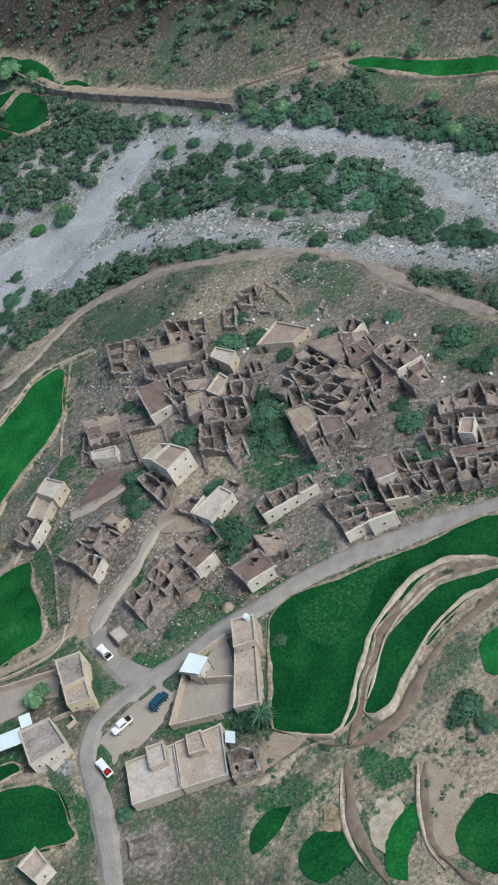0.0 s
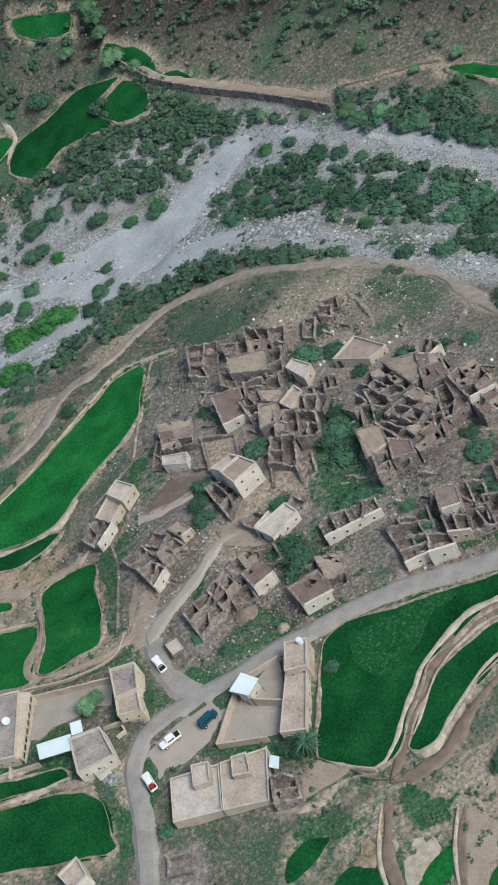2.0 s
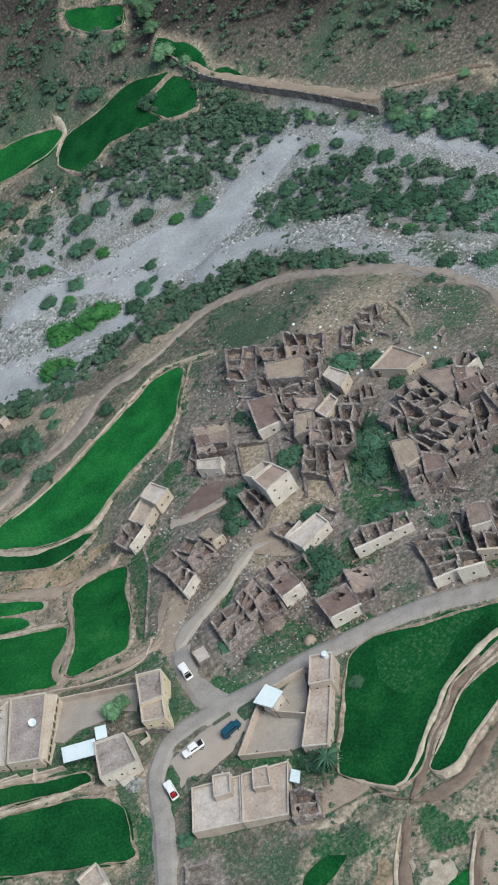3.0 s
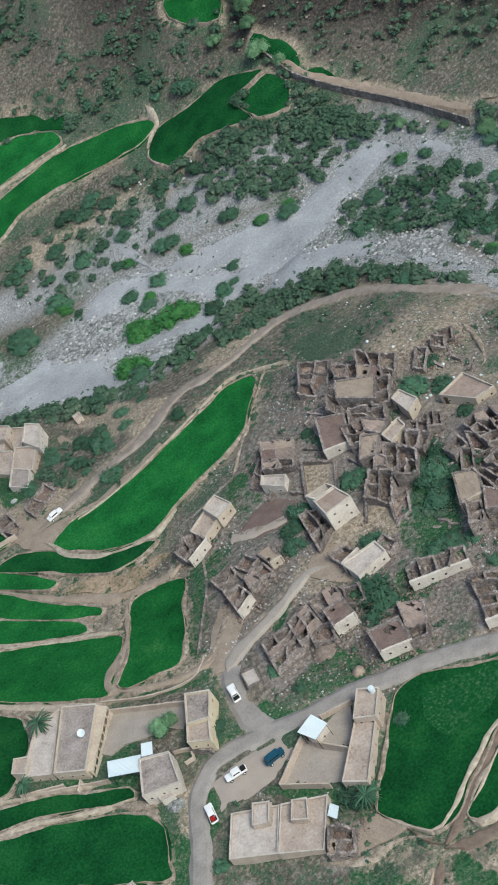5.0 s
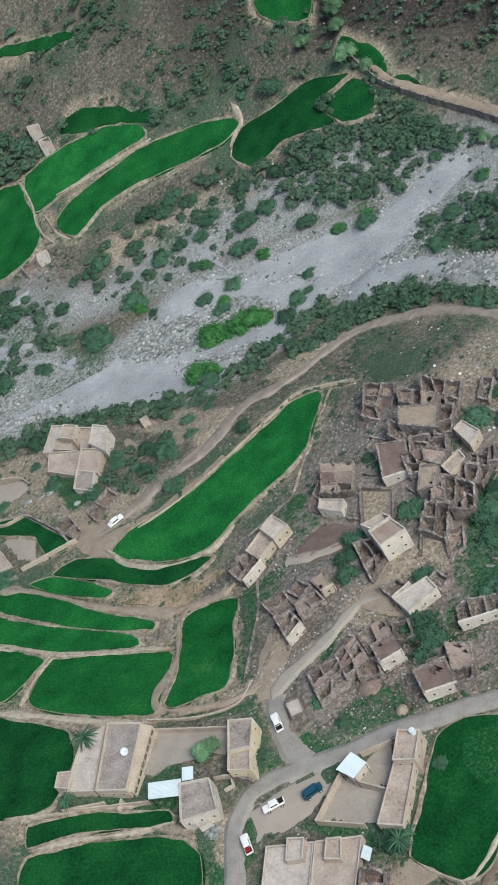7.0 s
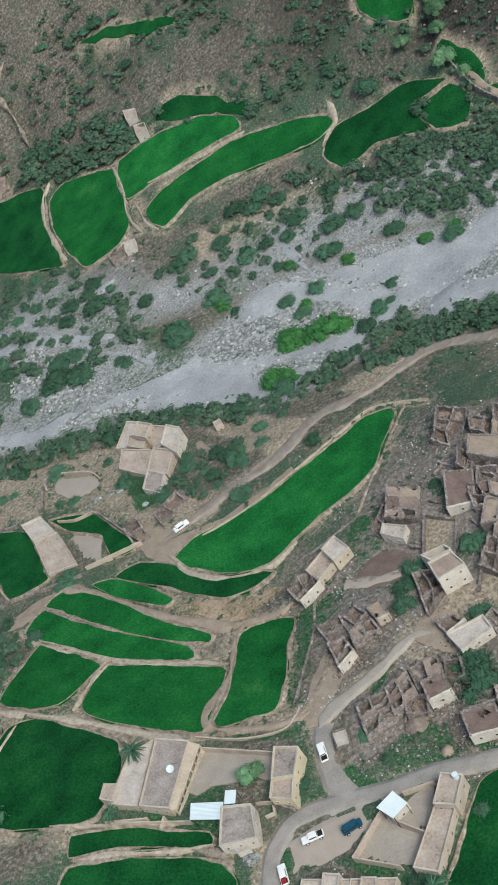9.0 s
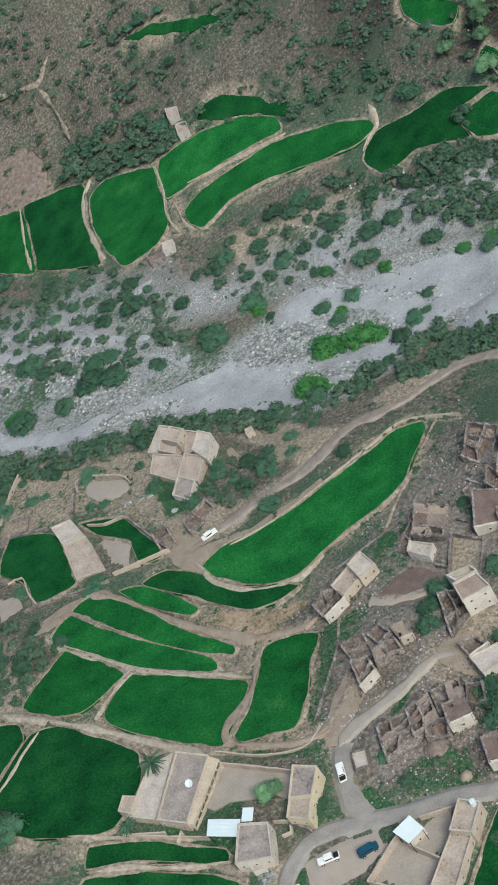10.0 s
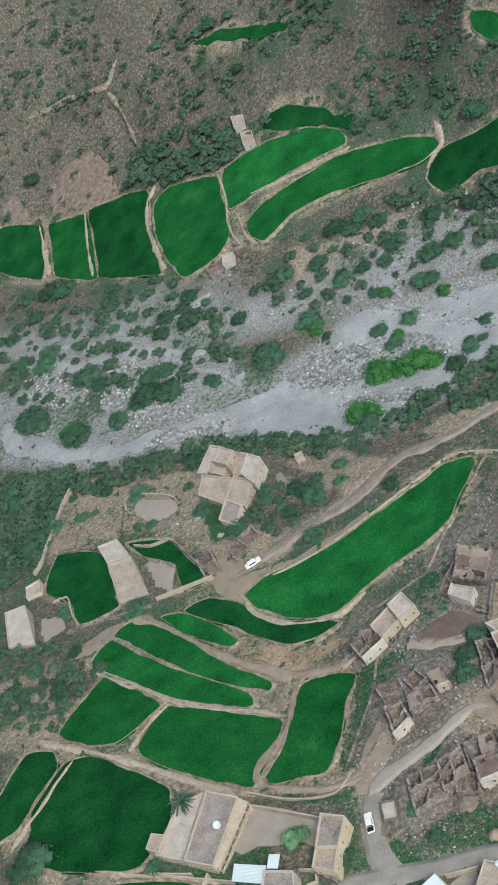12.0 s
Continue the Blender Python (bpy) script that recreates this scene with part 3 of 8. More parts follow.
field(True, [(-102.0, 21.8), (-93.6, 32.5), (-88.0, 31.7), (-79.9, 24.7), (-70.9, 15.9), (-69.2, 9.5), (-71.6, 2.8), (-77.8, -2.7), (-84.9, -1.4), (-96.6, 4.1), (-103.3, 9.9), (-101.9, 17.0)])
field(True, [(-111.2, 29.8), (-104.5, 40.9), (-98.3, 38.6), (-96.5, 32.0), (-102.0, 25.2), (-106.2, 19.0), (-110.6, 17.8)])
field(True, [(-102.6, 122.8), (-88.9, 113.6), (-84.0, 91.4), (-83.1, 87.1), (-93.5, 86.2), (-96.7, 96.8), (-105.2, 108.7)])
field(True, [(-81.1, 113.7), (-68.4, 106.4), (-58.4, 82.8), (-64.0, 82.7), (-66.1, 94.9), (-75.1, 104.5)])
field(True, [(-123.9, 319.1), (-106.8, 308.4), (-106.7, 295.9), (-108.5, 278.0), (-126.8, 300.0)])
field(False, [(-102.2, 304.5), (-87.6, 296.4), (-86.2, 276.7), (-86.2, 256.8), (-102.4, 274.2), (-102.6, 292.2)])
field(True, [(-84.9, 297.0), (-61.4, 285.9), (-63.3, 267.9), (-61.6, 241.2), (-61.0, 235.6), (-83.9, 256.3), (-84.6, 275.1)])
field(False, [(-59.0, 275.7), (-52.2, 278.4), (-34.6, 266.2), (-33.9, 250.7), (-34.7, 231.5), (-40.0, 225.3), (-52.1, 225.4), (-57.1, 240.2), (-60.0, 257.3)])
field(False, [(-29.8, 265.7), (-13.6, 262.2), (0.7, 254.7), (10.8, 243.4), (11.2, 237.6), (-3.1, 241.8), (-18.1, 244.3), (-31.5, 244.8), (-33.0, 256.3)])
field(False, [(-27.0, 232.2), (-19.7, 236.4), (-6.7, 236.3), (7.9, 233.9), (26.3, 223.6), (37.6, 212.8), (37.3, 209.0), (30.0, 208.8), (17.3, 214.7), (0.5, 222.0), (-11.6, 224.1), (-23.0, 219.3), (-26.4, 223.8)])
field(True, [(31.1, 200.3), (37.7, 206.2), (51.8, 200.1), (60.3, 197.7), (69.1, 188.5), (71.4, 186.6), (59.1, 187.3), (60.2, 175.4), (46.8, 186.7), (40.0, 187.4), (34.0, 189.5)])
field(True, [(60.9, 184.3), (71.6, 183.2), (74.3, 175.2), (70.0, 169.2), (62.4, 173.5)])
field(False, [(63.0, 238.7), (75.0, 219.6), (72.0, 215.4), (64.9, 224.3), (61.7, 233.2)])
field(True, [(-25.3, 320.3), (-12.4, 313.6), (6.9, 296.3), (8.4, 293.4), (-10.6, 307.8)], False)
field(True, [(76.1, 199.4), (80.3, 186.7), (80.6, 177.6), (78.1, 177.7), (76.4, 187.0), (74.1, 197.4)], False)
field(True, [(81.1, 173.2), (83.9, 169.9), (85.3, 164.7), (83.7, 164.6), (80.7, 169.2)], False)
field(False, [(127.9, 93.6), (132.3, 86.6), (138.4, 70.7), (147.1, 53.3), (144.4, 50.8), (136.7, 64.7), (132.1, 77.6)])
field(True, [(-0.1, -37.9), (5.8, -37.1), (13.9, -42.0), (24.1, -47.7), (34.5, -53.0), (42.3, -58.0), (36.0, -64.6), (31.1, -58.3), (28.9, -57.4), (23.1, -55.5), (16.6, -56.1), (11.4, -56.2), (6.3, -59.5), (0.5, -63.7), (-4.3, -66.9), (-7.6, -67.3), (-11.8, -62.2), (-14.7, -57.1), (-8.2, -48.1)])
field(True, [(-1.6, -68.6), (9.1, -61.3), (16.7, -59.4), (24.8, -60.2), (33.7, -66.9), (32.9, -67.8), (27.7, -66.7), (22.2, -66.2), (14.4, -66.7), (8.5, -68.5), (2.6, -70.3), (-0.7, -70.8)])
field(False, [(22.2, -75.5), (25.6, -75.2), (19.4, -81.6), (18.8, -79.7)], False)
field(True, [(-26.8, -80.4), (-23.8, -80.0), (-20.8, -82.8), (-20.5, -86.4), (-23.8, -88.7), (-27.6, -87.7), (-29.1, -84.0)], False)
field(False, [(-18.3, -92.3), (-12.2, -88.5), (-8.6, -89.7), (-10.5, -92.2), (-15.4, -94.2), (-17.7, -96.8), (-19.3, -94.9)], False)
field(True, [(-7.1, -99.5), (-1.1, -98.1), (1.6, -99.8), (-6.7, -108.3), (-8.9, -104.9), (-8.8, -101.3)], False)
field(True, [(-30.6, -70.9), (-25.8, -69.2), (-24.3, -70.2), (-27.5, -73.0), (-32.3, -73.8)], False)
field(True, [(-84.8, -13.0), (-72.9, -16.7), (-61.9, -22.2), (-53.5, -27.6), (-52.1, -32.3), (-54.3, -39.3), (-56.0, -42.0), (-87.1, -20.8)])
field(True, [(-82.8, -5.8), (-75.5, -7.8), (-67.4, -11.7), (-54.5, -19.9), (-55.2, -21.8), (-68.4, -14.5), (-76.6, -11.8), (-83.9, -9.8)])
ROAD = [(-57.4, -63.6), (-54.7, -56.7), (-51.1, -49.5), (-47.0, -40.5), (-43.8, -31.6), (-38.7, -26.3), (-33.1, -25.5), (-26.6, -26.8), (-17.8, -29.0), (-7.1, -30.5), (-0.9, -32.3), (9.1, -34.9), (19.2, -39.2), (27.2, -44.2), (35.1, -49.1), (44.0, -56.3), (50.7, -61.7)]
LANE = [(-25.1, -27.1), (-26.6, -21.5), (-27.0, -14.3), (-25.3, -7.3)]
VLANE = [(-26.2, -7.6), (-24.4, -5.2), (-21.4, -3.6), (-16.0, -1.9), (-9.8, 0.3), (-4.0, 3.3), (-0.4, 3.8), (3.2, 1.8)]
TRACK = [(14.5, 96.8), (29.1, 98.6), (39.0, 94.7), (48.7, 87.1), (56.1, 76.5), (62.5, 65.8), (69.9, 55.5), (75.8, 44.1), (78.8, 29.7), (78.0, 13.1), (78.3, -3.2), (80.3, -18.5)]
TRACK2 = [(47.1, 87.9), (36.7, 97.6), (27.5, 100.0), (20.4, 97.8), (13.3, 95.4), (5.3, 95.2), (-1.1, 95.1), (-6.5, 92.5), (-13.2, 87.6), (-19.5, 85.6), (-26.3, 85.5), (-33.3, 84.2), (-40.2, 82.7), (-45.5, 80.9), (-50.5, 80.0)]
TRAILS = []  # trodden lines that the ground is levelled for
PATH4 = [(-103.4, 46.2), (-89.5, 35.1), (-78.5, 26.4), (-65.8, 13.7), (-54.5, 7.6), (-42.0, 2.5), (-32.2, -1.2), (-26.7, 0.7), (-18.8, 9.5)]
CH = [(-51.8, 153.1), (-40.1, 153.5), (-29.0, 157.8), (-13.2, 162.9), (-5.5, 166.9), (4.2, 165.1), (15.9, 158.8), (28.4, 154.2), (40.1, 148.4), (53.9, 139.3), (63.6, 138.5), (71.1, 140.7), (78.5, 139.3), (82.7, 139.3), (86.8, 125.9), (82.2, 124.8), (73.4, 127.0), (63.9, 124.2), (56.5, 121.3), (45.8, 123.5), (34.0, 122.9), (24.1, 122.0), (17.7, 119.4), (9.1, 115.4), (-0.6, 112.9), (-11.5, 112.5), (-25.0, 124.2), (-40.3, 138.2), (-50.4, 143.1)]
CHE = [(80.7, 138.1), (90.2, 123.4), (100.1, 105.0), (109.2, 85.6), (114.5, 72.7), (117.3, 58.0), (118.5, 46.3), (121.1, 27.6), (105.9, 11.2), (104.7, 27.1), (109.4, 40.7), (111.7, 56.3), (109.3, 67.1), (105.1, 81.0), (97.4, 101.9), (87.8, 120.5)]
CHS = [(35.8, 121.7), (50.1, 123.3), (59.7, 111.1), (64.7, 99.4), (71.6, 74.2), (77.8, 51.7), (84.8, 35.4), (92.0, 20.5), (96.7, 0.4), (91.8, -5.4), (88.1, 15.5), (82.0, 33.9), (75.4, 48.4), (68.4, 69.4), (61.1, 93.9), (49.0, 108.1), (34.6, 112.4)]
CHW = [(-126.7, 210.9), (-113.3, 191.4), (-92.8, 169.9), (-73.6, 161.5), (-56.9, 157.8), (-42.0, 158.3), (-33.3, 154.9), (-22.1, 132.3), (-29.0, 132.0), (-48.8, 146.6), (-66.7, 151.1), (-85.3, 157.4), (-105.0, 171.8), (-126.2, 187.9)]
CHN = [(-127.1, 246.9), (-103.9, 223.8), (-82.2, 210.0), (-62.5, 193.9), (-48.9, 176.7), (-41.0, 165.6), (-41.7, 160.8), (-51.3, 173.0), (-64.9, 191.4), (-82.5, 205.7), (-104.1, 219.1), (-127.0, 241.8)]

for loop in (CH, CHE, CHS, CHW, CHN):
    BED_LOOPS.append(loop)
    drape("river_bed", loop, GRAVEL, 0.16, "pale grey gravel bed of a dry river", "river bed", ragged=1.6, melt=0.5)
FLAT_LINES.extend([(ROAD, 2.4), (LANE, 2.4), (VLANE, 2.0), (TRACK, 1.9), (TRACK2, 2.3)])
ribbon("road", ROAD, 2.8, ASPHALT, 0.3, "narrow worn grey asphalt road", "road", 0.03, 0.06)
ribbon("lane", LANE, 3.0, ASPHALT, 0.26, "short worn asphalt lane into the village", "road", 0.02, 0.1)
ribbon("village_lane", VLANE, 1.9, CONCRETE, 0.3, "pale concrete lane climbing into the village", "road", 0.02, 0.22)
ribbon("dirt_track", TRACK, 2.2, TRACK_DIRT, 0.26, "reddish dirt track round the spur", "track", 0.05, 0.35)
ribbon("dirt_track", TRACK2, 2.3, TRACK_DIRT, 0.28, "wide grey dirt track beside the fields", "track", 0.05, 0.25)
drape("field", [(5.2, -40.6), (9.5, -40.2), (14.8, -43.4), (23.2, -48.2), (19.5, -51.6), (13.5, -51.5), (6.5, -50.8), (4.0, -46.0)], CROP_THIN, 0.31, "thin patchy grey-green crop with bare soil", "field", ragged=2.2, group="crop fields")
ribbon("footpath", PATH4, 1.4, BANK, 0.2, "stony pale footpath along field walls", "path", 0.05, 0.3)

def trail(line, width, mat, text, lift=0.2, crown=0.06, wobble=0.35):
    """A trodden line or a bank between fields; the ground is levelled under it."""
    TRAILS.append((line, width))
    ribbon("footpath" if mat in (BROWN, DIRT) else "earth_bank", line, width * 0.66, mat, lift, text, "path" if mat in (BROWN, DIRT) else "earth bank", crown, wobble)


TRACE = "brown trodden earth path between terraced fields"
RIM = "pale dry earth bank along a crop field"
trail([(34.4, -66.2), (31.4, -61.1), (28.5, -57.9), (24.2, -56.0), (18.9, -56.1), (14.3, -57.1), (9.9, -58.4), (6.2, -60.4), (2.9, -63.0), (-0.7, -65.9), (-5.3, -69.3), (-8.2, -71.1)], 2.4, BROWN, TRACE, 0.24)
trail([(35.5, -65.0), (30.5, -57.4), (26.9, -55.5), (23.5, -54.3), (17.9, -54.7), (12.0, -56.0), (8.5, -57.4), (5.5, -59.5), (2.5, -61.5), (-1.3, -64.2), (-5.0, -66.4), (-7.0, -67.5), (-8.8, -67.2), (-11.7, -63.8), (-14.8, -58.9)], 1.5, PALE_BANK, RIM, 0.34, 0.3, 0.45)
trail([(27.8, -60.2), (23.5, -58.4), (19.2, -58.2), (14.7, -58.8), (10.4, -60.1), (6.8, -62.3), (3.1, -65.2), (0.1, -67.0)], 0.8, PALE_BANK, RIM, 0.34, 0.25, 0.25)
trail([(29.3, -68.0), (26.6, -66.2), (22.6, -65.8), (18.0, -66.0), (13.3, -67.2), (8.6, -68.7), (4.7, -70.3), (1.4, -71.6), (-1.2, -70.6), (-2.3, -68.6)], 1.3, PALE_BANK, RIM, 0.34, 0.3, 0.45)
trail([(30.3, -70.4), (26.2, -69.8), (20.7, -69.4), (16.2, -69.6), (11.6, -70.9), (7.6, -72.2), (3.7, -73.8), (-0.9, -74.2), (-5.4, -72.9), (-8.6, -71.5)], 1.8, BROWN, TRACE, 0.2)
trail([(-10.3, -73.0), (-14.0, -77.8), (-17.3, -82.2), (-18.9, -86.8), (-19.9, -91.9), (-20.7, -96.4)], 1.7, BROWN, TRACE, 0.2)
trail([(-12.3, -74.0), (-16.4, -78.3), (-19.4, -82.9), (-20.9, -87.6), (-21.6, -92.2)], 0.8, PALE_BANK, RIM, 0.26, 0.2, 0.3)
trail([(-1.6, -85.0), (-5.4, -88.7), (-8.0, -92.0), (-10.9, -96.5), (-11.4, -102.0), (-10.7, -108.2)], 1.6, BROWN, TRACE, 0.2)
trail([(-2.8, -84.3), (-6.8, -88.6), (-9.4, -92.0), (-12.0, -96.7), (-12.7, -102.0)], 0.8, PALE_BANK, RIM, 0.26, 0.2, 0.3)
trail([(-12.4, -63.6), (-9.5, -69.3), (-8.6, -70.6)], 1.6, BROWN, "dark tilled strip below a field bank", 0.2)
trail([(-57.2, 284.9), (-61.6, 279.9), (-63.3, 267.9), (-61.7, 251.9), (-59.5, 235.1)], 2.0, PALE_BANK, "dry tan earth bank between far terraced fields", 0.36, 0.25, 0.3)
trail([(-87.1, 299.0), (-88.3, 282.3), (-87.3, 258.9)], 1.5, PALE_BANK, "dry tan earth bank between far terraced fields", 0.36, 0.25, 0.3)
trail([(-106.8, 308.4), (-106.7, 295.9), (-106.0, 277.6)], 2.0, PALE_BANK, "dry tan earth bank between far terraced fields", 0.36, 0.25, 0.3)
trail([(-33.3, 266.4), (-32.5, 252.5), (-33.8, 237.2), (-31.7, 223.9)], 1.3, PALE_BANK, "dry tan earth bank between far terraced fields", 0.36, 0.25, 0.3)
trail([(-30.0, 240.0), (-28.9, 227.6), (-26.2, 219.1)], 1.6, PALE_BANK, "dry tan earth bank between far terraced fields", 0.36, 0.25, 0.3)
trail([(-23.6, 245.0), (-12.0, 242.0), (0.4, 238.4), (12.4, 234.5)], 0.9, PALE_BANK, "dry tan earth bank between far terraced fields", 0.36, 0.25, 0.3)
trail([(39.6, 218.5), (39.1, 209.8), (35.3, 207.2), (31.9, 203.8)], 1.9, PALE_BANK, "dry tan earth bank between far terraced fields", 0.36, 0.25, 0.3)
trail([(-101.8, 44.3), (-92.5, 37.5), (-82.6, 29.8), (-73.3, 22.5), (-64.4, 14.8), (-54.6, 6.3)], 2.4, PALE_BANK, "stony pale earth bank between crop fields", 0.34, 0.2, 0.3)
trail([(-92.2, 32.7), (-96.3, 27.5), (-99.8, 22.5), (-104.1, 17.9), (-107.6, 13.3)], 1.2, PALE_BANK, "stony pale earth bank between crop fields", 0.34, 0.2, 0.3)
trail([(-69.3, 43.2), (-72.9, 38.2), (-76.4, 33.6), (-78.8, 30.0)], 2.1, PALE_BANK, "stony pale earth bank between crop fields", 0.34, 0.2, 0.3)
trail([(-87.4, -0.4), (-79.9, -4.0), (-67.7, -10.0), (-59.3, -13.9)], 0.9, PALE_BANK, "stony pale earth bank between crop fields", 0.34, 0.2, 0.3)
trail([(-89.9, 66.5), (-79.0, 54.1), (-69.0, 43.9), (-61.1, 37.8), (-50.6, 30.9)], 1.0, PALE_BANK, "stony pale earth bank between crop fields", 0.34, 0.2, 0.3)
trail([(-82.0, -11.9), (-74.9, -14.0), (-67.0, -17.6), (-59.0, -20.8), (-54.3, -22.2)], 2.0, PALE_BANK, "stony pale earth bank between crop fields", 0.34, 0.2, 0.3)
trail([(108.5, 116.7), (113.1, 111.6), (116.8, 108.1), (124.4, 101.6), (128.5, 96.4)], 0.7, BROWN, "faint footpath climbing a dry hillside", 0.3, 0.05, 0.5)
trail([(77.2, 183.6), (79.9, 172.5), (86.8, 158.3), (93.6, 143.8), (99.8, 128.6), (104.6, 116.5)], 3.0, DIRT, "tan path on top of a retaining wall", 0.5, 0.05, 0.25)
trail([(-40.2, 73.2), (-30.4, 73.3), (-20.1, 75.1), (-9.6, 78.1), (0.8, 82.0), (7.9, 85.7), (12.6, 85.8), (19.4, 81.5), (24.5, 77.0)], 1.0, PALE_BANK, RIM, 0.36, 0.25, 0.3)
DRYRIM = "wide pale eroded bank between narrow terraces"
trail([(-79.7, 79.1), (-74.1, 75.4), (-68.8, 69.4), (-63.0, 61.9), (-57.5, 54.2), (-50.8, 47.5), (-44.3, 41.7), (-39.1, 37.4), (-33.6, 35.2)], 2.6, DIRT, "wide tan earth path along narrow terraces", 0.34, 0.12, 0.35)
trail([(-23.7, 33.5), (-28.1, 33.2), (-33.6, 35.2), (-37.3, 34.7), (-40.0, 29.7), (-42.2, 21.5), (-44.8, 17.2), (-48.2, 13.5), (-49.8, 9.9), (-47.5, 6.0), (-40.8, 1.9), (-33.5, -1.3), (-27.1, -2.0)], 2.3, DIRT, "tan trodden path bending round a crop field", 0.36, 0.08, 0.3)
trail([(-91.6, 68.5), (-86.6, 61.3), (-81.2, 55.2), (-75.3, 49.8), (-67.7, 41.7), (-55.9, 34.0), (-49.4, 30.4), (-43.0, 26.1)], 1.7, PALE_BANK, DRYRIM, 0.36, 0.2, 0.4)
trail([(-50.4, 73.0), (-48.3, 69.0), (-46.0, 62.6), (-39.8, 55.6), (-32.6, 51.2), (-25.6, 49.6), (-18.0, 52.2)], 1.6, PALE_BANK, "pale dry bank under a long crop field", 0.36, 0.25, 0.35)
drape("eroded_ground", [(-61.2, 70.7), (-51.5, 56.8), (-44.9, 49.2), (-32.4, 43.9), (-25.3, 42.2), (-27.5, 37.0), (-36.1, 38.6), (-41.6, 40.2), (-50.7, 49.3), (-56.0, 55.5)], SAND, 0.3, "eroded tan stony strip between terraces", "bare ground", ragged=1.6, melt=0.2)
drape("eroded_ground", [(-95.8, 73.3), (-92.1, 77.0), (-85.9, 78.5), (-79.7, 79.1), (-74.6, 76.6), (-78.0, 73.4), (-85.7, 73.2), (-91.7, 69.7)], DIRT, 0.24, "bare tan ground where footpaths meet", "bare ground", ragged=1.2, melt=0.2)
drape("bare_ground", [(5.2, 10.8), (9.2, 7.2), (7.5, 1.2), (8.1, -6.8), (2.9, -4.3), (-2.2, 2.2), (-1.5, 6.9)], DIRT, 0.22, "bare dusty open place between village houses", "bare ground", ragged=0.8, melt=0.2)
drape("bare_ground", [(-20.8, 12.6), (-18.6, 5.1), (-21.5, -1.6), (-25.6, -6.0), (-28.2, -5.0), (-28.8, -0.3), (-25.0, 6.0)], DIRT, 0.2, "bare dusty ground beside a village lane", "bare ground", ragged=1.0, melt=0.2)
drape("bare_ground", [(-55.6, 91.7), (-48.1, 83.1), (-40.6, 76.9), (-32.8, 75.9), (-44.3, 71.5), (-48.5, 66.6), (-53.5, 72.4), (-57.7, 81.1), (-57.0, 89.0)], DIRT, 0.2, "bare tan ground round a riverside farm", "bare ground", ragged=1.2, melt=0.2)
drape("bare_ground", [(-39.3, 73.8), (-31.0, 76.9), (-21.2, 78.6), (-14.6, 80.5), (-15.9, 72.5), (-28.6, 71.4), (-38.2, 70.1)], DIRT, 0.2, "bare tan ground round a riverside farm", "bare ground", ragged=1.2, melt=0.2)
drape("bare_ground", [(-36.8, 118.2), (-31.3, 106.0), (-24.6, 106.0), (-15.8, 95.2), (-13.5, 87.5), (-20.3, 84.9), (-25.6, 95.5), (-34.6, 107.6)], DIRT, 0.2, "bare tan ground round a riverside farm", "bare ground", ragged=1.2, melt=0.2)
ribbon("dry_channel", [(14.0, 154.1), (10.3, 166.6), (8.3, 181.9), (14.9, 186.6), (25.0, 186.0), (35.2, 180.0)], 1.5, GRAVEL, 0.24, "narrow pale gravel channel between riverside shrubs", "river bed", 0.02, 0.6)
ribbon("dry_channel", [(-102.7, 231.0), (-85.7, 215.5), (-70.0, 200.3), (-55.2, 188.1), (-44.9, 179.1), (-40.8, 165.1)], 2.0, GRAVEL, 0.24, "narrow pale gravel channel between riverside shrubs", "river bed", 0.02, 0.6)
ribbon("dry_channel", [(-94.1, 223.4), (-79.2, 214.1), (-68.6, 210.6), (-60.1, 209.0), (-44.7, 210.3)], 1.2, GRAVEL, 0.24, "narrow pale gravel channel between riverside shrubs", "river bed", 0.02, 0.6)
drape("eroded_ground", [(-13.4, -72.5), (-10.7, -75.1), (-15.5, -79.4), (-20.1, -82.1), (-24.1, -80.4), (-19.4, -78.0)], SAND, 0.2, "bare eroded tan earth below terraces", "bare ground", ragged=1.0, melt=0.2)
drape("eroded_ground", [(-13.6, -80.1), (-10.3, -81.7), (-10.8, -86.9), (-14.9, -90.0), (-18.0, -92.6), (-17.9, -88.0), (-16.0, -83.8)], PALE_BANK, 0.2, "bare eroded tan earth below terraces", "bare ground", ragged=1.0, melt=0.2)
drape("eroded_ground", [(-1.8, -83.8), (2.1, -90.6), (-1.2, -95.5), (-5.0, -97.3), (-8.7, -100.6), (-11.3, -99.1), (-12.2, -96.5), (-8.5, -91.5), (-4.8, -87.7)], DIRT, 0.2, "bare eroded tan earth below terraces", "bare ground", ragged=1.0, melt=0.2)
drape("eroded_ground", [(-16.9, -56.2), (-11.4, -61.8), (-12.9, -63.6), (-17.7, -62.5), (-23.0, -63.9), (-20.4, -59.2)], DIRT, 0.2, "bare eroded tan earth below terraces", "bare ground", ragged=1.0, melt=0.2)
drape("eroded_ground", [(0.5, -64.6), (5.3, -62.3), (4.5, -65.2), (0.3, -67.3), (-2.4, -67.9)], SAND, 0.2, "bare eroded tan earth below terraces", "bare ground", ragged=1.0, melt=0.2)
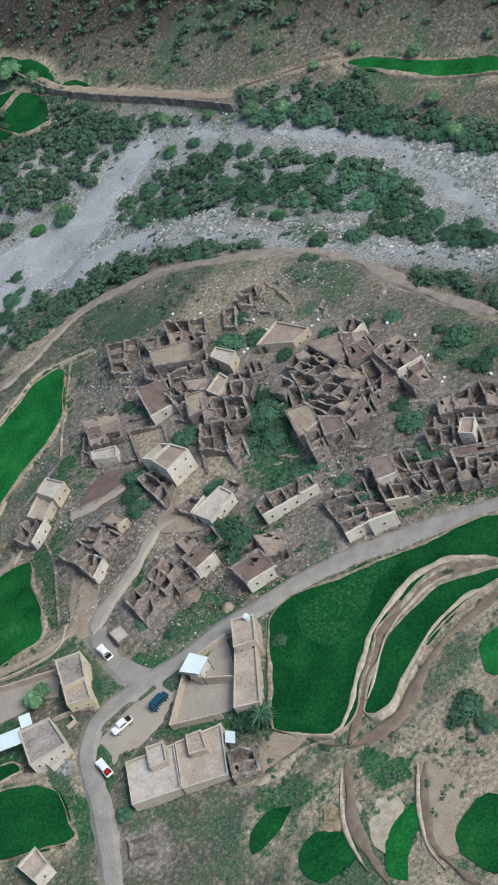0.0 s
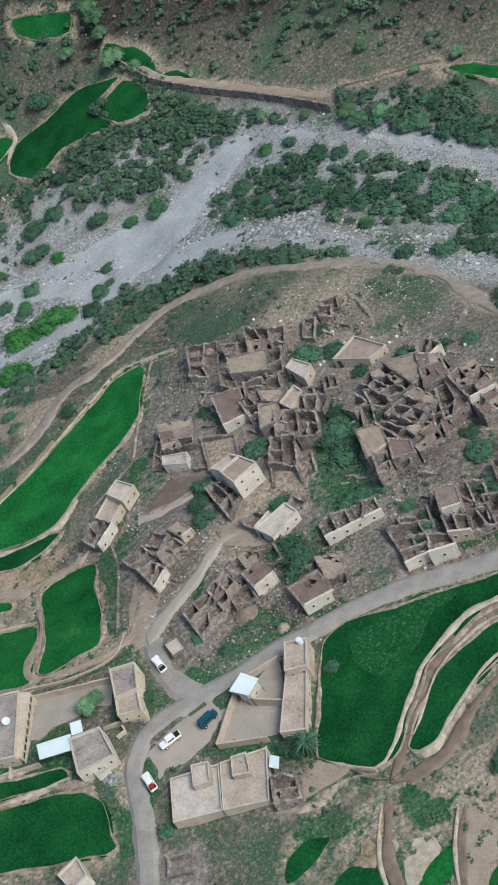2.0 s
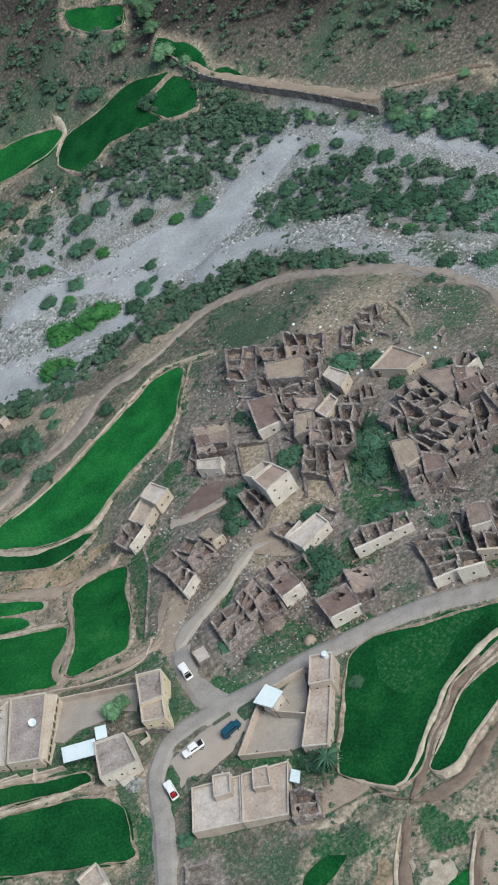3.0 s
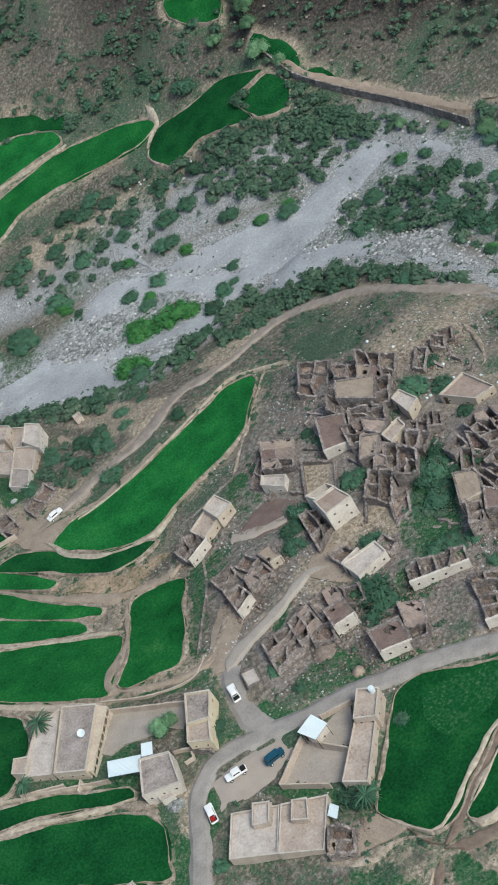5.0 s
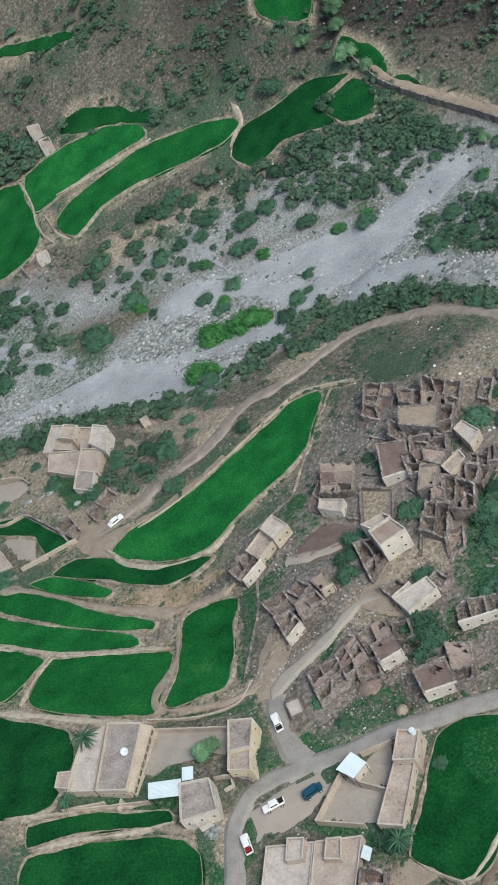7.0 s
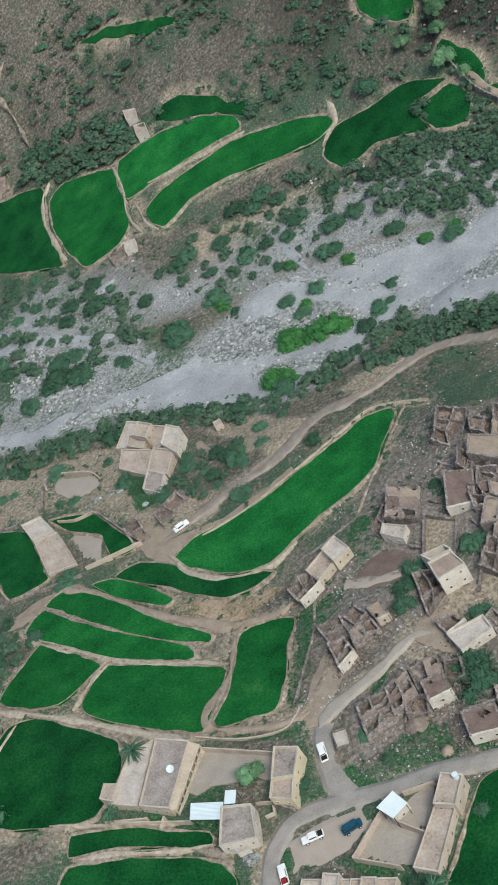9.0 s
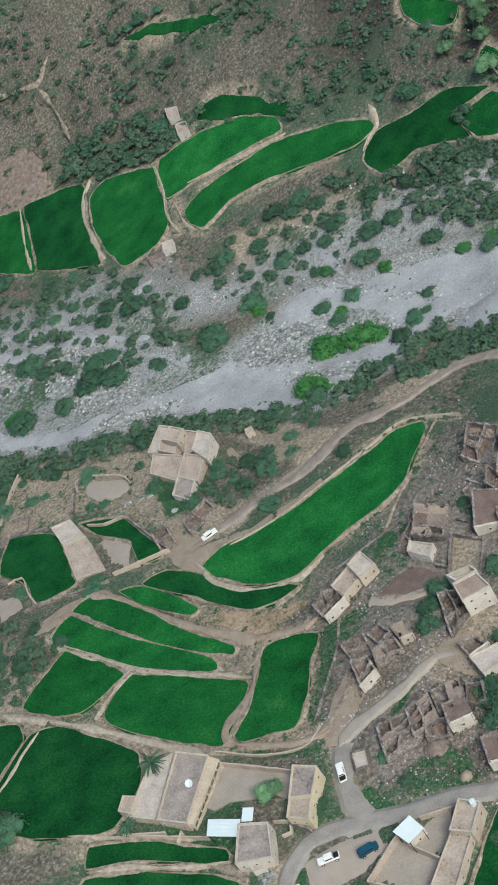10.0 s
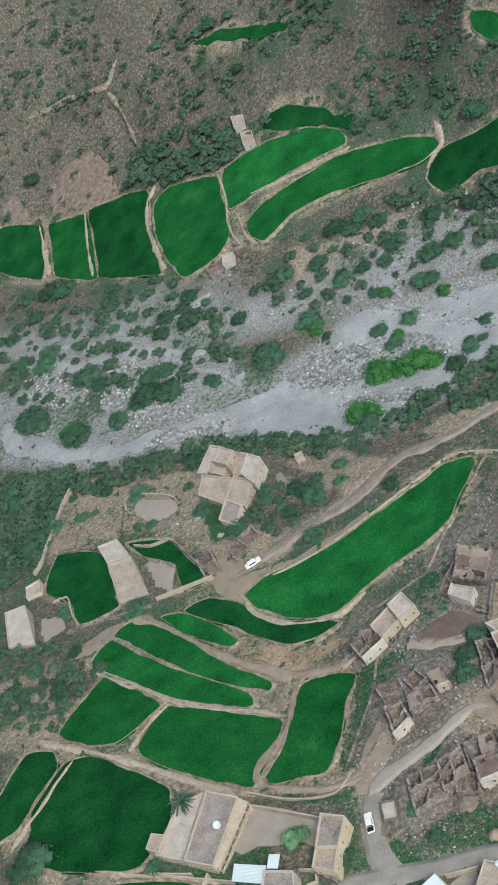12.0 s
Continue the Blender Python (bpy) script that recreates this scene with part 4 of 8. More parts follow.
BARS = [
    [(-26.3, 159.2), (-17.7, 160.9), (-10.4, 160.6), (-2.3, 155.7), (5.9, 151.9), (14.5, 143.8), (21.2, 135.8), (22.3, 129.2), (16.3, 128.6), (11.0, 127.2), (1.9, 132.7), (-5.1, 141.7), (-7.9, 135.4), (-14.4, 137.8), (-24.0, 145.3), (-28.5, 151.4)],
    [(-16.5, 135.2), (-7.9, 135.4), (1.4, 129.3), (10.6, 124.6), (11.3, 119.5), (6.0, 116.4), (-0.5, 115.9), (-7.8, 123.6), (-15.6, 128.6)],
    [(-1.0, 168.9), (8.1, 160.8), (19.9, 150.9), (28.3, 143.0), (34.7, 139.8), (33.0, 133.6), (25.4, 139.0), (20.3, 145.7)],
    [(-85.0, 201.6), (-74.5, 199.0), (-63.9, 182.2), (-58.1, 164.2), (-65.8, 162.8), (-78.8, 170.8), (-88.0, 186.4)],
    [(-73.8, 157.5), (-60.7, 156.4), (-44.9, 149.4), (-48.8, 146.6), (-61.2, 151.2), (-72.2, 153.5)],
    [(-117.7, 222.5), (-104.1, 217.6), (-89.8, 193.6), (-104.6, 200.9), (-120.0, 214.9)],
    [(54.6, 123.6), (64.8, 129.1), (68.8, 125.1), (62.5, 115.5), (53.9, 115.3), (47.1, 118.2)],
    [(117.3, 55.9), (119.8, 43.4), (121.1, 27.6), (110.7, 16.6), (111.8, 30.7), (113.0, 46.8)],
    [(77.7, 77.2), (81.9, 62.5), (88.4, 46.8), (90.3, 31.3), (96.1, 17.0), (97.5, 1.4), (92.6, -4.4), (89.5, 17.2), (85.9, 39.1), (78.7, 58.1), (73.1, 70.6)],
    [(64.7, 99.4), (74.7, 89.9), (77.7, 77.2), (73.1, 70.6), (68.0, 80.3), (63.2, 90.9), (56.8, 97.0)],
]
# dark sheets under the boulders: gap shade is part of their colour
for loop in BARS:
    drape("gravel_bar", loop, BAR, 0.24, "coarse bouldery bar in a dry river bed", "gravel bar", ragged=2.0, melt=0.25)

# ---- things: how each kind is built ----
TAKEN = []  # footprints of buildings, kept free of plants


def thing(name, x, y, z, label, category, group=""):
    ob = new(name)
    ob.empty_display_size = 0.5
    ob.matrix_basis = Matrix.Translation((x, y, z))
    return tagged(ob, label, category, group)


def box(bm, m, size, taper=1.0):
    """A box of the given size on the pose m, its base at the pose's origin."""
    sx, sy, sz = size
    v = [bm.verts.new(m @ Vector((sx / 2 * a * k, sy / 2 * b * k, h))) for h, k in ((0, 1.0), (sz, taper)) for a, b in ((-1, -1), (1, -1), (1, 1), (-1, 1))]
    for f in ((3, 2, 1, 0), (4, 5, 6, 7), (0, 1, 5, 4), (1, 2, 6, 5), (2, 3, 7, 6), (3, 0, 4, 7)):
        bm.faces.new([v[i] for i in f])


def wall_run(p, q, base, h0, h1, thick, rng, rough=0.25, step=0.75, lean=0.03):
    """A wall from p to q with a crumbled top; returns its bmesh."""
    p, q = np.array(p, float), np.array(q, float)
    d = q - p
    length = np.linalg.norm(d)
    d /= length + 1e-9
    nrm = np.array([-d[1], d[0]])
    n = max(2, int(length / step) + 1)
    bm, rings = bmesh.new(), []
    for k in range(n):
        t = k / (n - 1)
        c = p + d * length * t
        top = h0 + (h1 - h0) * t + (rng.uniform(-rough, rough * 0.5) if 0 < k < n - 1 else 0)
        top = max(top, 0.35)
        w = thick / 2 * rng.uniform(0.9, 1.1)
        j = rng.uniform(-0.05, 0.05, 4)
        ring = []
        for s, up, k2 in ((-1, -1.2, 0), (-1, top + j[0], 1), (1, top + j[1], 1), (1, -1.2, 0)):
            e = c + nrm * s * w * (1.0 - lean * k2 * top / 2)
            ring.append(bm.verts.new((e[0], e[1], base + up)))
        rings.append(ring)
    for a, b in zip(rings[:-1], rings[1:]):
        for i in range(4):
            bm.faces.new((a[i], a[(i + 1) % 4], b[(i + 1) % 4], b[i]))
    bm.faces.new(rings[0][::-1])
    bm.faces.new(rings[-1])
    bmesh.ops.recalc_face_normals(bm, faces=bm.faces)
    return bm


def slab(quad, z, thick, rng=None, rough=0.0, n=5, holes=0):
    """A flat slab over a quad, its top slightly uneven."""
    bm = bmesh.new()
    c = [np.array(p, float) for p in quad]
    rows = []
    for i in range(n + 1):
        row = []
        for j in range(n + 1):
            u, v = i / n, j / n
            p = c[0] * (1 - u) * (1 - v) + c[1] * u * (1 - v) + c[2] * u * v + c[3] * (1 - u) * v
            row.append(bm.verts.new((p[0], p[1], z + (rng.uniform(-rough, rough) if rng is not None else 0))))
        rows.append(row)
    gone = set()
    if holes:
        i0, j0 = rng.randint(0, n, 2)
        gone = {((i0 + a) % n, (j0 + b) % n) for a, b in ((0, 0), (1, 0), (0, 1), (1, 1))[:holes]}
    faces = [bm.faces.new((rows[i][j], rows[i + 1][j], rows[i + 1][j + 1], rows[i][j + 1])) for i in range(n) for j in range(n) if (i, j) not in gone]
    bmesh.ops.delete(bm, geom=[v for v in bm.verts if not v.link_faces], context="VERTS")
    bmesh.ops.recalc_face_normals(bm, faces=bm.faces)
    ext = bmesh.ops.extrude_face_region(bm, geom=faces)["geom"]
    for v in ext:
        if isinstance(v, bmesh.types.BMVert):
            v.co.z = z - thick
    bmesh.ops.recalc_face_normals(bm, faces=bm.faces)
    return bm


def window(parent, p, nrm, d, z, w, h, frame_mat):
    """A small window: a proud surround with a near-black box for the unlit opening."""
    m = Matrix(((d[0], nrm[0], 0, p[0]), (d[1], nrm[1], 0, p[1]), (0, 0, 1, z), (0, 0, 0, 1)))
    bm = bmesh.new()
    for sx, sz, ox, oz in ((w + 0.24, 0.12, 0, -0.12), (w + 0.24, 0.12, 0, h), (0.12, h, -w / 2 - 0.06, 0), (0.12, h, w / 2 + 0.06, 0)):
        box(bm, m @ Matrix.Translation((ox, 0.02, oz)), (sx, 0.14, sz))
    frame_ob = part("window", bm, frame_mat, parent)
    # no hole is cut: a near-black box stands in for the dark inside
    bm = bmesh.new()
    box(bm, m, (w, 0.06, h))
    part("dark_infill", bm, OPENING, frame_ob, "near-black box standing in for an unlit window opening")


SEED = [1]
FALLEN = bmesh.new()  # loose stones lying in the roofless rooms
ROOM = {"w": PLASTER, "t": TAN_PLASTER}
RUIN_LABELS = {
    "open": "roofless ruined stone house with crumbled dark walls", "mixed": "half-collapsed stone house with a few remaining mud roofs",
    "roof": "ruined stone house with a flat mud roof", "low": "low broken stone wall of a vanished house", "dark": "collapsed blackened stone house shell",
}


def broken_slab(quad, z, thick, rng, gaps):
    """A mud roof whose top sags, with ragged holes fallen through."""
    n = 7
    c = [np.array(p, float) for p in quad]
    bm, rows = bmesh.new(), []
    for i in range(n + 1):
        row = []
        for j in range(n + 1):
            u, v = (i + (rng.uniform(-0.3, 0.3) if 0 < i < n else 0)) / n, (j + (rng.uniform(-0.3, 0.3) if 0 < j < n else 0)) / n
            p = c[0] * (1 - u) * (1 - v) + c[1] * u * (1 - v) + c[2] * u * v + c[3] * (1 - u) * v
            row.append(bm.verts.new((p[0], p[1], z + rng.uniform(-0.12, 0.08) - 0.15 * math.sin(math.pi * u) * math.sin(math.pi * v))))
        rows.append(row)
    holes = [(rng.uniform(0.5, n - 0.5), rng.uniform(0.5, n - 0.5), rng.uniform(0.6, 1.7)) for _ in range(gaps)]
    faces = []
    for i in range(n):
        for j in range(n):
            a, b, d, e = rows[i][j], rows[i + 1][j], rows[i + 1][j + 1], rows[i][j + 1]
            for k, tri in enumerate(((a, b, d), (a, d, e))):
                x, y = i + (0.67, 0.33)[k], j + (0.33, 0.67)[k]
                if not any(math.hypot(x - p, y - q) < r for p, q, r in holes):
                    faces.append(bm.faces.new(tri))
    bmesh.ops.delete(bm, geom=[v for v in bm.verts if not v.link_faces], context="VERTS")
    ext = bmesh.ops.extrude_face_region(bm, geom=faces)["geom"]
    for v in ext:
        if isinstance(v, bmesh.types.BMVert):
            v.co.z -= thick
    bmesh.ops.recalc_face_normals(bm, faces=bm.faces)
    return bm


def ruin(quad, h, kind, nx, ny):
    """A stone shell of small rooms on a four-cornered plan."""
    cx, cy = np.mean(quad, 0)
    quad = [(cx + (a - cx) * 1.09, cy + (b - cy) * 1.09) for a, b in quad]
    SEED[0] += 1
    rng = np.random.RandomState(SEED[0])
    c = [np.array(p, float) for p in quad]
    mid = sum(c) / 4
    TAKEN.append(quad)
    RUINS.append(quad)
    face = ROOM.get(kind[-1]) if kind[-1] in "wt" and kind != "low" else None
    kind = kind[:-1] if face else kind
    base = hz(*mid)
    text = RUIN_LABELS[kind]
    if face:
        text = "ruined stone house with a pale plastered facade"
    ob = thing("ruined_house" if kind != "low" else "ruined_wall", mid[0], mid[1], base, text, "ruin", "ruined village houses")
    if kind in ("open", "mixed", "dark"):
        room = 3.5 if kind != "dark" else 2.8
        nx = max(nx, int(round((np.linalg.norm(c[1] - c[0]) + np.linalg.norm(c[2] - c[3])) / 2 / room)))
        ny = max(ny, int(round((np.linalg.norm(c[3] - c[0]) + np.linalg.norm(c[2] - c[1])) / 2 / room)))
    shift = {(i, j): rng.uniform(-0.27, 0.27, 2) * (0 < i < nx, 0 < j < ny) for i in range(nx + 1) for j in range(ny + 1)}

    def at(u, v):
        return c[0] * (1 - u) * (1 - v) + c[1] * u * (1 - v) + c[2] * u * v + c[3] * (1 - u) * v

    def node(i, j):
        return at((i + shift[i, j][0]) / nx, (j + shift[i, j][1]) / ny)

    tops = {(i, j): h * rng.uniform(0.4, 1.2) for i in range(nx + 1) for j in range(ny + 1)}
    if kind in ("roof",):
        tops = {k: h for k in tops}
    roofed = set()
    for i in range(nx):
        for j in range(ny):
            if kind == "roof" or (kind == "mixed" and rng.rand() < 0.5) or (kind == "open" and nx * ny > 2 and rng.rand() < 0.16):
                roofed.add((i, j))
                for k in ((i, j), (i + 1, j), (i, j + 1), (i + 1, j + 1)):
                    tops[k] = h
    thick = 0.5
    ends = [((i, j), (i + 1, j)) for i in range(nx) for j in range(ny + 1)] + [((i, j), (i, j + 1)) for i in range(nx + 1) for j in range(ny)]
    for a, b in ends:
        outer = a[0] == b[0] and a[0] in (0, nx) or a[1] == b[1] and a[1] in (0, ny)
        if not outer and rng.rand() < 0.2 or kind == "low" and rng.rand() < 0.2:
            continue
        p, q = node(*a), node(*b)
        along = (q - p) / (np.linalg.norm(q - p) + 1e-9)
        out = np.array([along[1], -along[0]])
        if out @ ((p + q) / 2 - mid) < 0:
            out = -out
        rough = 0.14 if kind == "roof" else 0.2 * h
        mat = face if face and outer and out[1] < -0.55 else STONE
        if mat is not STONE:
            tops[a] = tops[b] = h
        wall = part("wall", wall_run(p - along * thick * 0.45, q + along * thick * 0.45, base, tops[a], tops[b], thick * (1 if outer else 0.8), rng, 0.05 if mat is not STONE else rough), mat, ob, "pale plastered wall" if mat is not STONE else "")
        if mat is not STONE or outer and rng.rand() < 0.3 and h > 2.2:
            length = np.linalg.norm(q - p)
            for k in range(max(1, int(length / 3.2))):
                f = (k + 0.5) / max(1, int(length / 3.2))
                w = p + (q - p) * f + out * (thick / 2 - 0.015)
                window(wall, w, out, along, base + min(tops[a], tops[b]) * 0.42, 0.5, 0.6, mat)
    for i in range(nx):
        for j in range(ny):
            cell = [node(i, j), node(i + 1, j), node(i + 1, j + 1), node(i, j + 1)]
            if (i, j) in roofed:
                skin = [MUD_ROOF, MUD_ROOF, MUD_ROOF, REDSOIL, REDSOIL, DIRT][rng.randint(6)] if face is not TAN_PLASTER else DIRT
                part("roof", broken_slab(cell, base + h - 0.18, 0.25, rng, rng.choice([0, 0, 1, 1, 2])), skin, ob, "flat mud roof")
                continue
            if kind == "low":
                continue
            low = h * rng.choice([0.04, 0.08, 0.15, 0.3])
            part("floor", slab(cell, base + low, 1.0, rng, 0.3, 6), [MUD_ROOF, REDSOIL, STONE, RUBBLE][rng.randint(4)], ob, "floor strewn with fallen roof earth")
            for _ in range(rng.randint(8, 34)):
                u, v = rng.uniform(0.1, 0.9, 2)
                p = cell[0] * (1 - u) * (1 - v) + cell[1] * u * (1 - v) + cell[2] * u * v + cell[3] * (1 - u) * v
                s = rng.uniform(0.15, 0.5)
                m = Matrix.Translation((p[0], p[1], base + low)) @ Euler(rng.uniform(0, 6, 3)).to_matrix().to_4x4()
                box(FALLEN, m, (s, s * rng.uniform(0.6, 1), s * 0.6), 0.8)
            if rng.rand() < 0.25:
                # a fallen roof beam
                turn = rng.uniform(0, 3.14)
                p = sum(cell) / 4
                m = Matrix.Translation((p[0], p[1], base + low + 0.15)) @ Euler((radians(80), 0, turn)).to_matrix().to_4x4() @ Matrix.Translation((0, 0, -1.0))
                beam = bmesh.new()
                box(beam, m, (0.16, 0.16, 2.0), 0.85)
                part("beam", beam, BARK, ob, "fallen wooden roof beam")


WALLS = {"plaster": PLASTER, "tan": DUN_PLASTER, "yellow": YELLOW_PLASTER, "cream": TAN_PLASTER, "stone": STONE}
ROOFS = {"dirt": MUD_ROOF, "roof": ROOF, "pale": ROOF_PALE, "tan": ROOF, "dark": ROOF_DARK}


def house(quad, h, walls, roofing, openings, text):
    """A flat-roofed house: four walls with a parapet, a sunken roof, windows and a door."""
    SEED[0] += 1
    rng = np.random.RandomState(SEED[0])
    c = [np.array(p, float) for p in quad]
    mid = sum(c) / 4
    TAKEN.append(quad)
    base = hz(*mid)
    ob = thing("house", mid[0], mid[1], base, text, "house")
    thick, lip = 0.24, 0.5
    wm = WALLS[walls]
    inner = [p + (mid - p) / np.linalg.norm(mid - p) * thick * 1.42 for p in c]
    count = 0
    for k in range(4):
        p, q, ip, iq = c[k], c[(k + 1) % 4], inner[k], inner[(k + 1) % 4]
        bm = bmesh.new()
        v = [bm.verts.new((e[0], e[1], base + z)) for z in (-1.5, h) for e in (p, q, iq, ip)]
        for f in ((3, 2, 1, 0), (4, 5, 6, 7), (0, 1, 5, 4), (1, 2, 6, 5), (2, 3, 7, 6), (3, 0, 4, 7)):
            bm.faces.new([v[i] for i in f])
        bmesh.ops.recalc_face_normals(bm, faces=bm.faces)
        top = [e for e in bm.edges if all(w.co.z > base + h - 0.01 for w in e.verts)]
        bmesh.ops.bevel(bm, geom=top, offset=0.05, segments=2, affect="EDGES")
        wall = part("wall", bm, wm, ob)
        length = np.linalg.norm(q - p)
        along = (q - p) / length
        out = np.array([along[1], -along[0]])
        rows = 2 if h > 5.2 else 1
        n = min(int(length / 2.2), 2 + openings // 2) if openings > 2 or openings and out[1] < -0.3 else 0
        for r in range(rows):
            for i in range(n):
                z = base + h - 1.9 - 2.7 * r
                w = p + (q - p) * (i + 0.5) / n
                window(wall, w, out, along, z, 0.45, 0.55, wm)
        if k == 0 and openings:
            bm = bmesh.new()
            w = p + along * min(1.4, length * 0.3)
            m = Matrix(((along[0], out[0], 0, w[0]), (along[1], out[1], 0, w[1]), (0, 0, 1, base - 0.2), (0, 0, 0, 1)))
            box(bm, m, (1.0, 0.1, 2.2))
            part("door", bm, BARK, ob, "brown wooden door")
    # a pale worn coping along the parapet
    if roofing != "open" and walls != "stone":
        outer = [p - (mid - p) / np.linalg.norm(mid - p) * 0.05 for p in c]
        for k in range(4):
            bm = bmesh.new()
            e = [outer[k], outer[(k + 1) % 4], inner[(k + 1) % 4], inner[k]]
            v = [bm.verts.new((a[0], a[1], base + h + z + rng.uniform(-0.015, 0.015))) for z in (-0.05, 0.09) for a in e]
            for f in ((3, 2, 1, 0), (4, 5, 6, 7), (0, 1, 5, 4), (1, 2, 6, 5), (2, 3, 7, 6), (3, 0, 4, 7)):
                bm.faces.new([v[i] for i in f])
            bmesh.ops.recalc_face_normals(bm, faces=bm.faces)
            part("coping", bm, COPING, ob, "pale worn parapet coping")
    ring = [p + (mid - p) / np.linalg.norm(mid - p) * thick * 1.3 for p in c]
    if roofing == "open":
        part("floor", slab(ring, base + h * 0.35, 0.3, rng, 0.2, 6), MUD_ROOF, ob, "fallen roof earth inside open walls")
    else:
        part("roof", slab(ring, base + h - lip, 0.2, rng, 0.015, 6), ROOFS[roofing], ob, "flat roof with a low parapet")
    return ob


def veranda(quad, h, text):
    """A narrow roofed walk: a moulded roof slab on a row of square columns with a low wall between them."""
    c = [np.array(p, float) for p in quad]
    mid = sum(c) / 4
    base = hz(*mid)
    TAKEN.append(quad)
    ob = thing("veranda", mid[0], mid[1], base, text, "veranda")
    part("roof_slab", slab(quad, base + h, 0.25), TAN_PLASTER, ob)
    wide = [p + (p - mid) * 0.012 for p in c]
    part("cornice", slab(wide, base + h - 0.3, 0.15), YELLOW_PLASTER, ob, "yellowish moulded cornice")
    p, q = c[3] + (c[0] - c[3]) * 0.12, c[2] + (c[1] - c[2]) * 0.12
    part("low_wall", wall_run(p, q, base, 0.8, 0.8, 0.18, np.random.RandomState(4), 0.0), TAN_PLASTER, ob)
    for k in range(9):
        e = p + (q - p) * k / 8
        bm = bmesh.new()
        box(bm, Matrix.Translation((e[0], e[1], base - 1)), (0.34, 0.34, h + 0.75))
        part("column", bm, TAN_PLASTER, ob)


def yard(name, mat, loop):
    text = {"courtyard": "plain concrete courtyard floor", "parking_ground": "bare tan parking ground beside a road", "threshing_floor": "bare reddish earth floor", "bare_ground": "patch of bare trodden earth", "paving": "patch of pale concrete paving", "eroded_ground": "eroded sandy ground with thin grass", "rock_outcrop": "reddish bare rock outcrop"}[name]
    if mat in (SAND, DIRT, REDSOIL) and name != "threshing_floor":
        SAND_LOOPS.append(loop)
        return
    FLAT_LOOPS.append(loop)
    drape(name, loop, mat, 0.1 if name in ("eroded_ground", "bare_ground") else 0.16, text, name.replace("_", " "), 2.5, 0.6 if mat not in (CONCRETE,) else 0.05, melt=0.3 if mat is not CONCRETE else 0)


def yard_wall(line, h, walls):
    SEED[0] += 1
    rng = np.random.RandomState(SEED[0])
    x, y = np.mean(line, 0)
    ob = thing("yard_wall", x, y, hz(x, y), "long low plastered yard wall" if walls != "stone" else "low dry-stone field wall", "wall")
    pts = smooth_loop(line, False, 1.7) if len(line) > 2 else [np.array(line[0]) + (np.array(line[1]) - np.array(line[0])) * t for t in np.linspace(0, 1, 5)]
    for p, q in zip(pts[:-1], pts[1:]):
        b = (hz(*p) + hz(*q)) / 2
        part("wall_section", wall_run(p, q, b, h, h, 0.3 if walls != "stone" else 0.5, rng, 0.02 if walls != "stone" else 0.2), WALLS[walls], ob)


def sheet_roof(quad, h):
    """A white corrugated metal roof on posts."""
    c = [np.array(p, float) for p in quad]
    mid = sum(c) / 4
    base = hz(*mid)
    TAKEN.append(quad)
    ob = thing("metal_canopy", mid[0], mid[1], base, "white corrugated metal canopy on thin posts", "canopy")
    bm = bmesh.new()
    n = 40
    grid = []
    for i in range(n + 1):
        u = i / n
        a, b = c[0] * (1 - u) + c[1] * u, c[3] * (1 - u) + c[2] * u
        z = base + h + 0.04 * math.sin(i * math.pi / 1.5)
        grid.append([bm.verts.new((a[0], a[1], z + 0.25)), bm.verts.new((b[0], b[1], z))])
    for a, b in zip(grid[:-1], grid[1:]):
        bm.faces.new((a[0], b[0], b[1], a[1]))
    bmesh.ops.recalc_face_normals(bm, faces=bm.faces)
    bmesh.ops.solidify(bm, geom=bm.faces[:], thickness=0.03)
    part("sheet", bm, SHEET, ob)
    for p in c:
        bm = bmesh.new()
        e = p + (mid - p) * 0.14
        box(bm, Matrix.Translation((e[0], e[1], base - 1)), (0.1, 0.1, h + 1))
        part("post", bm, RUBBER, ob, "thin dark steel post")


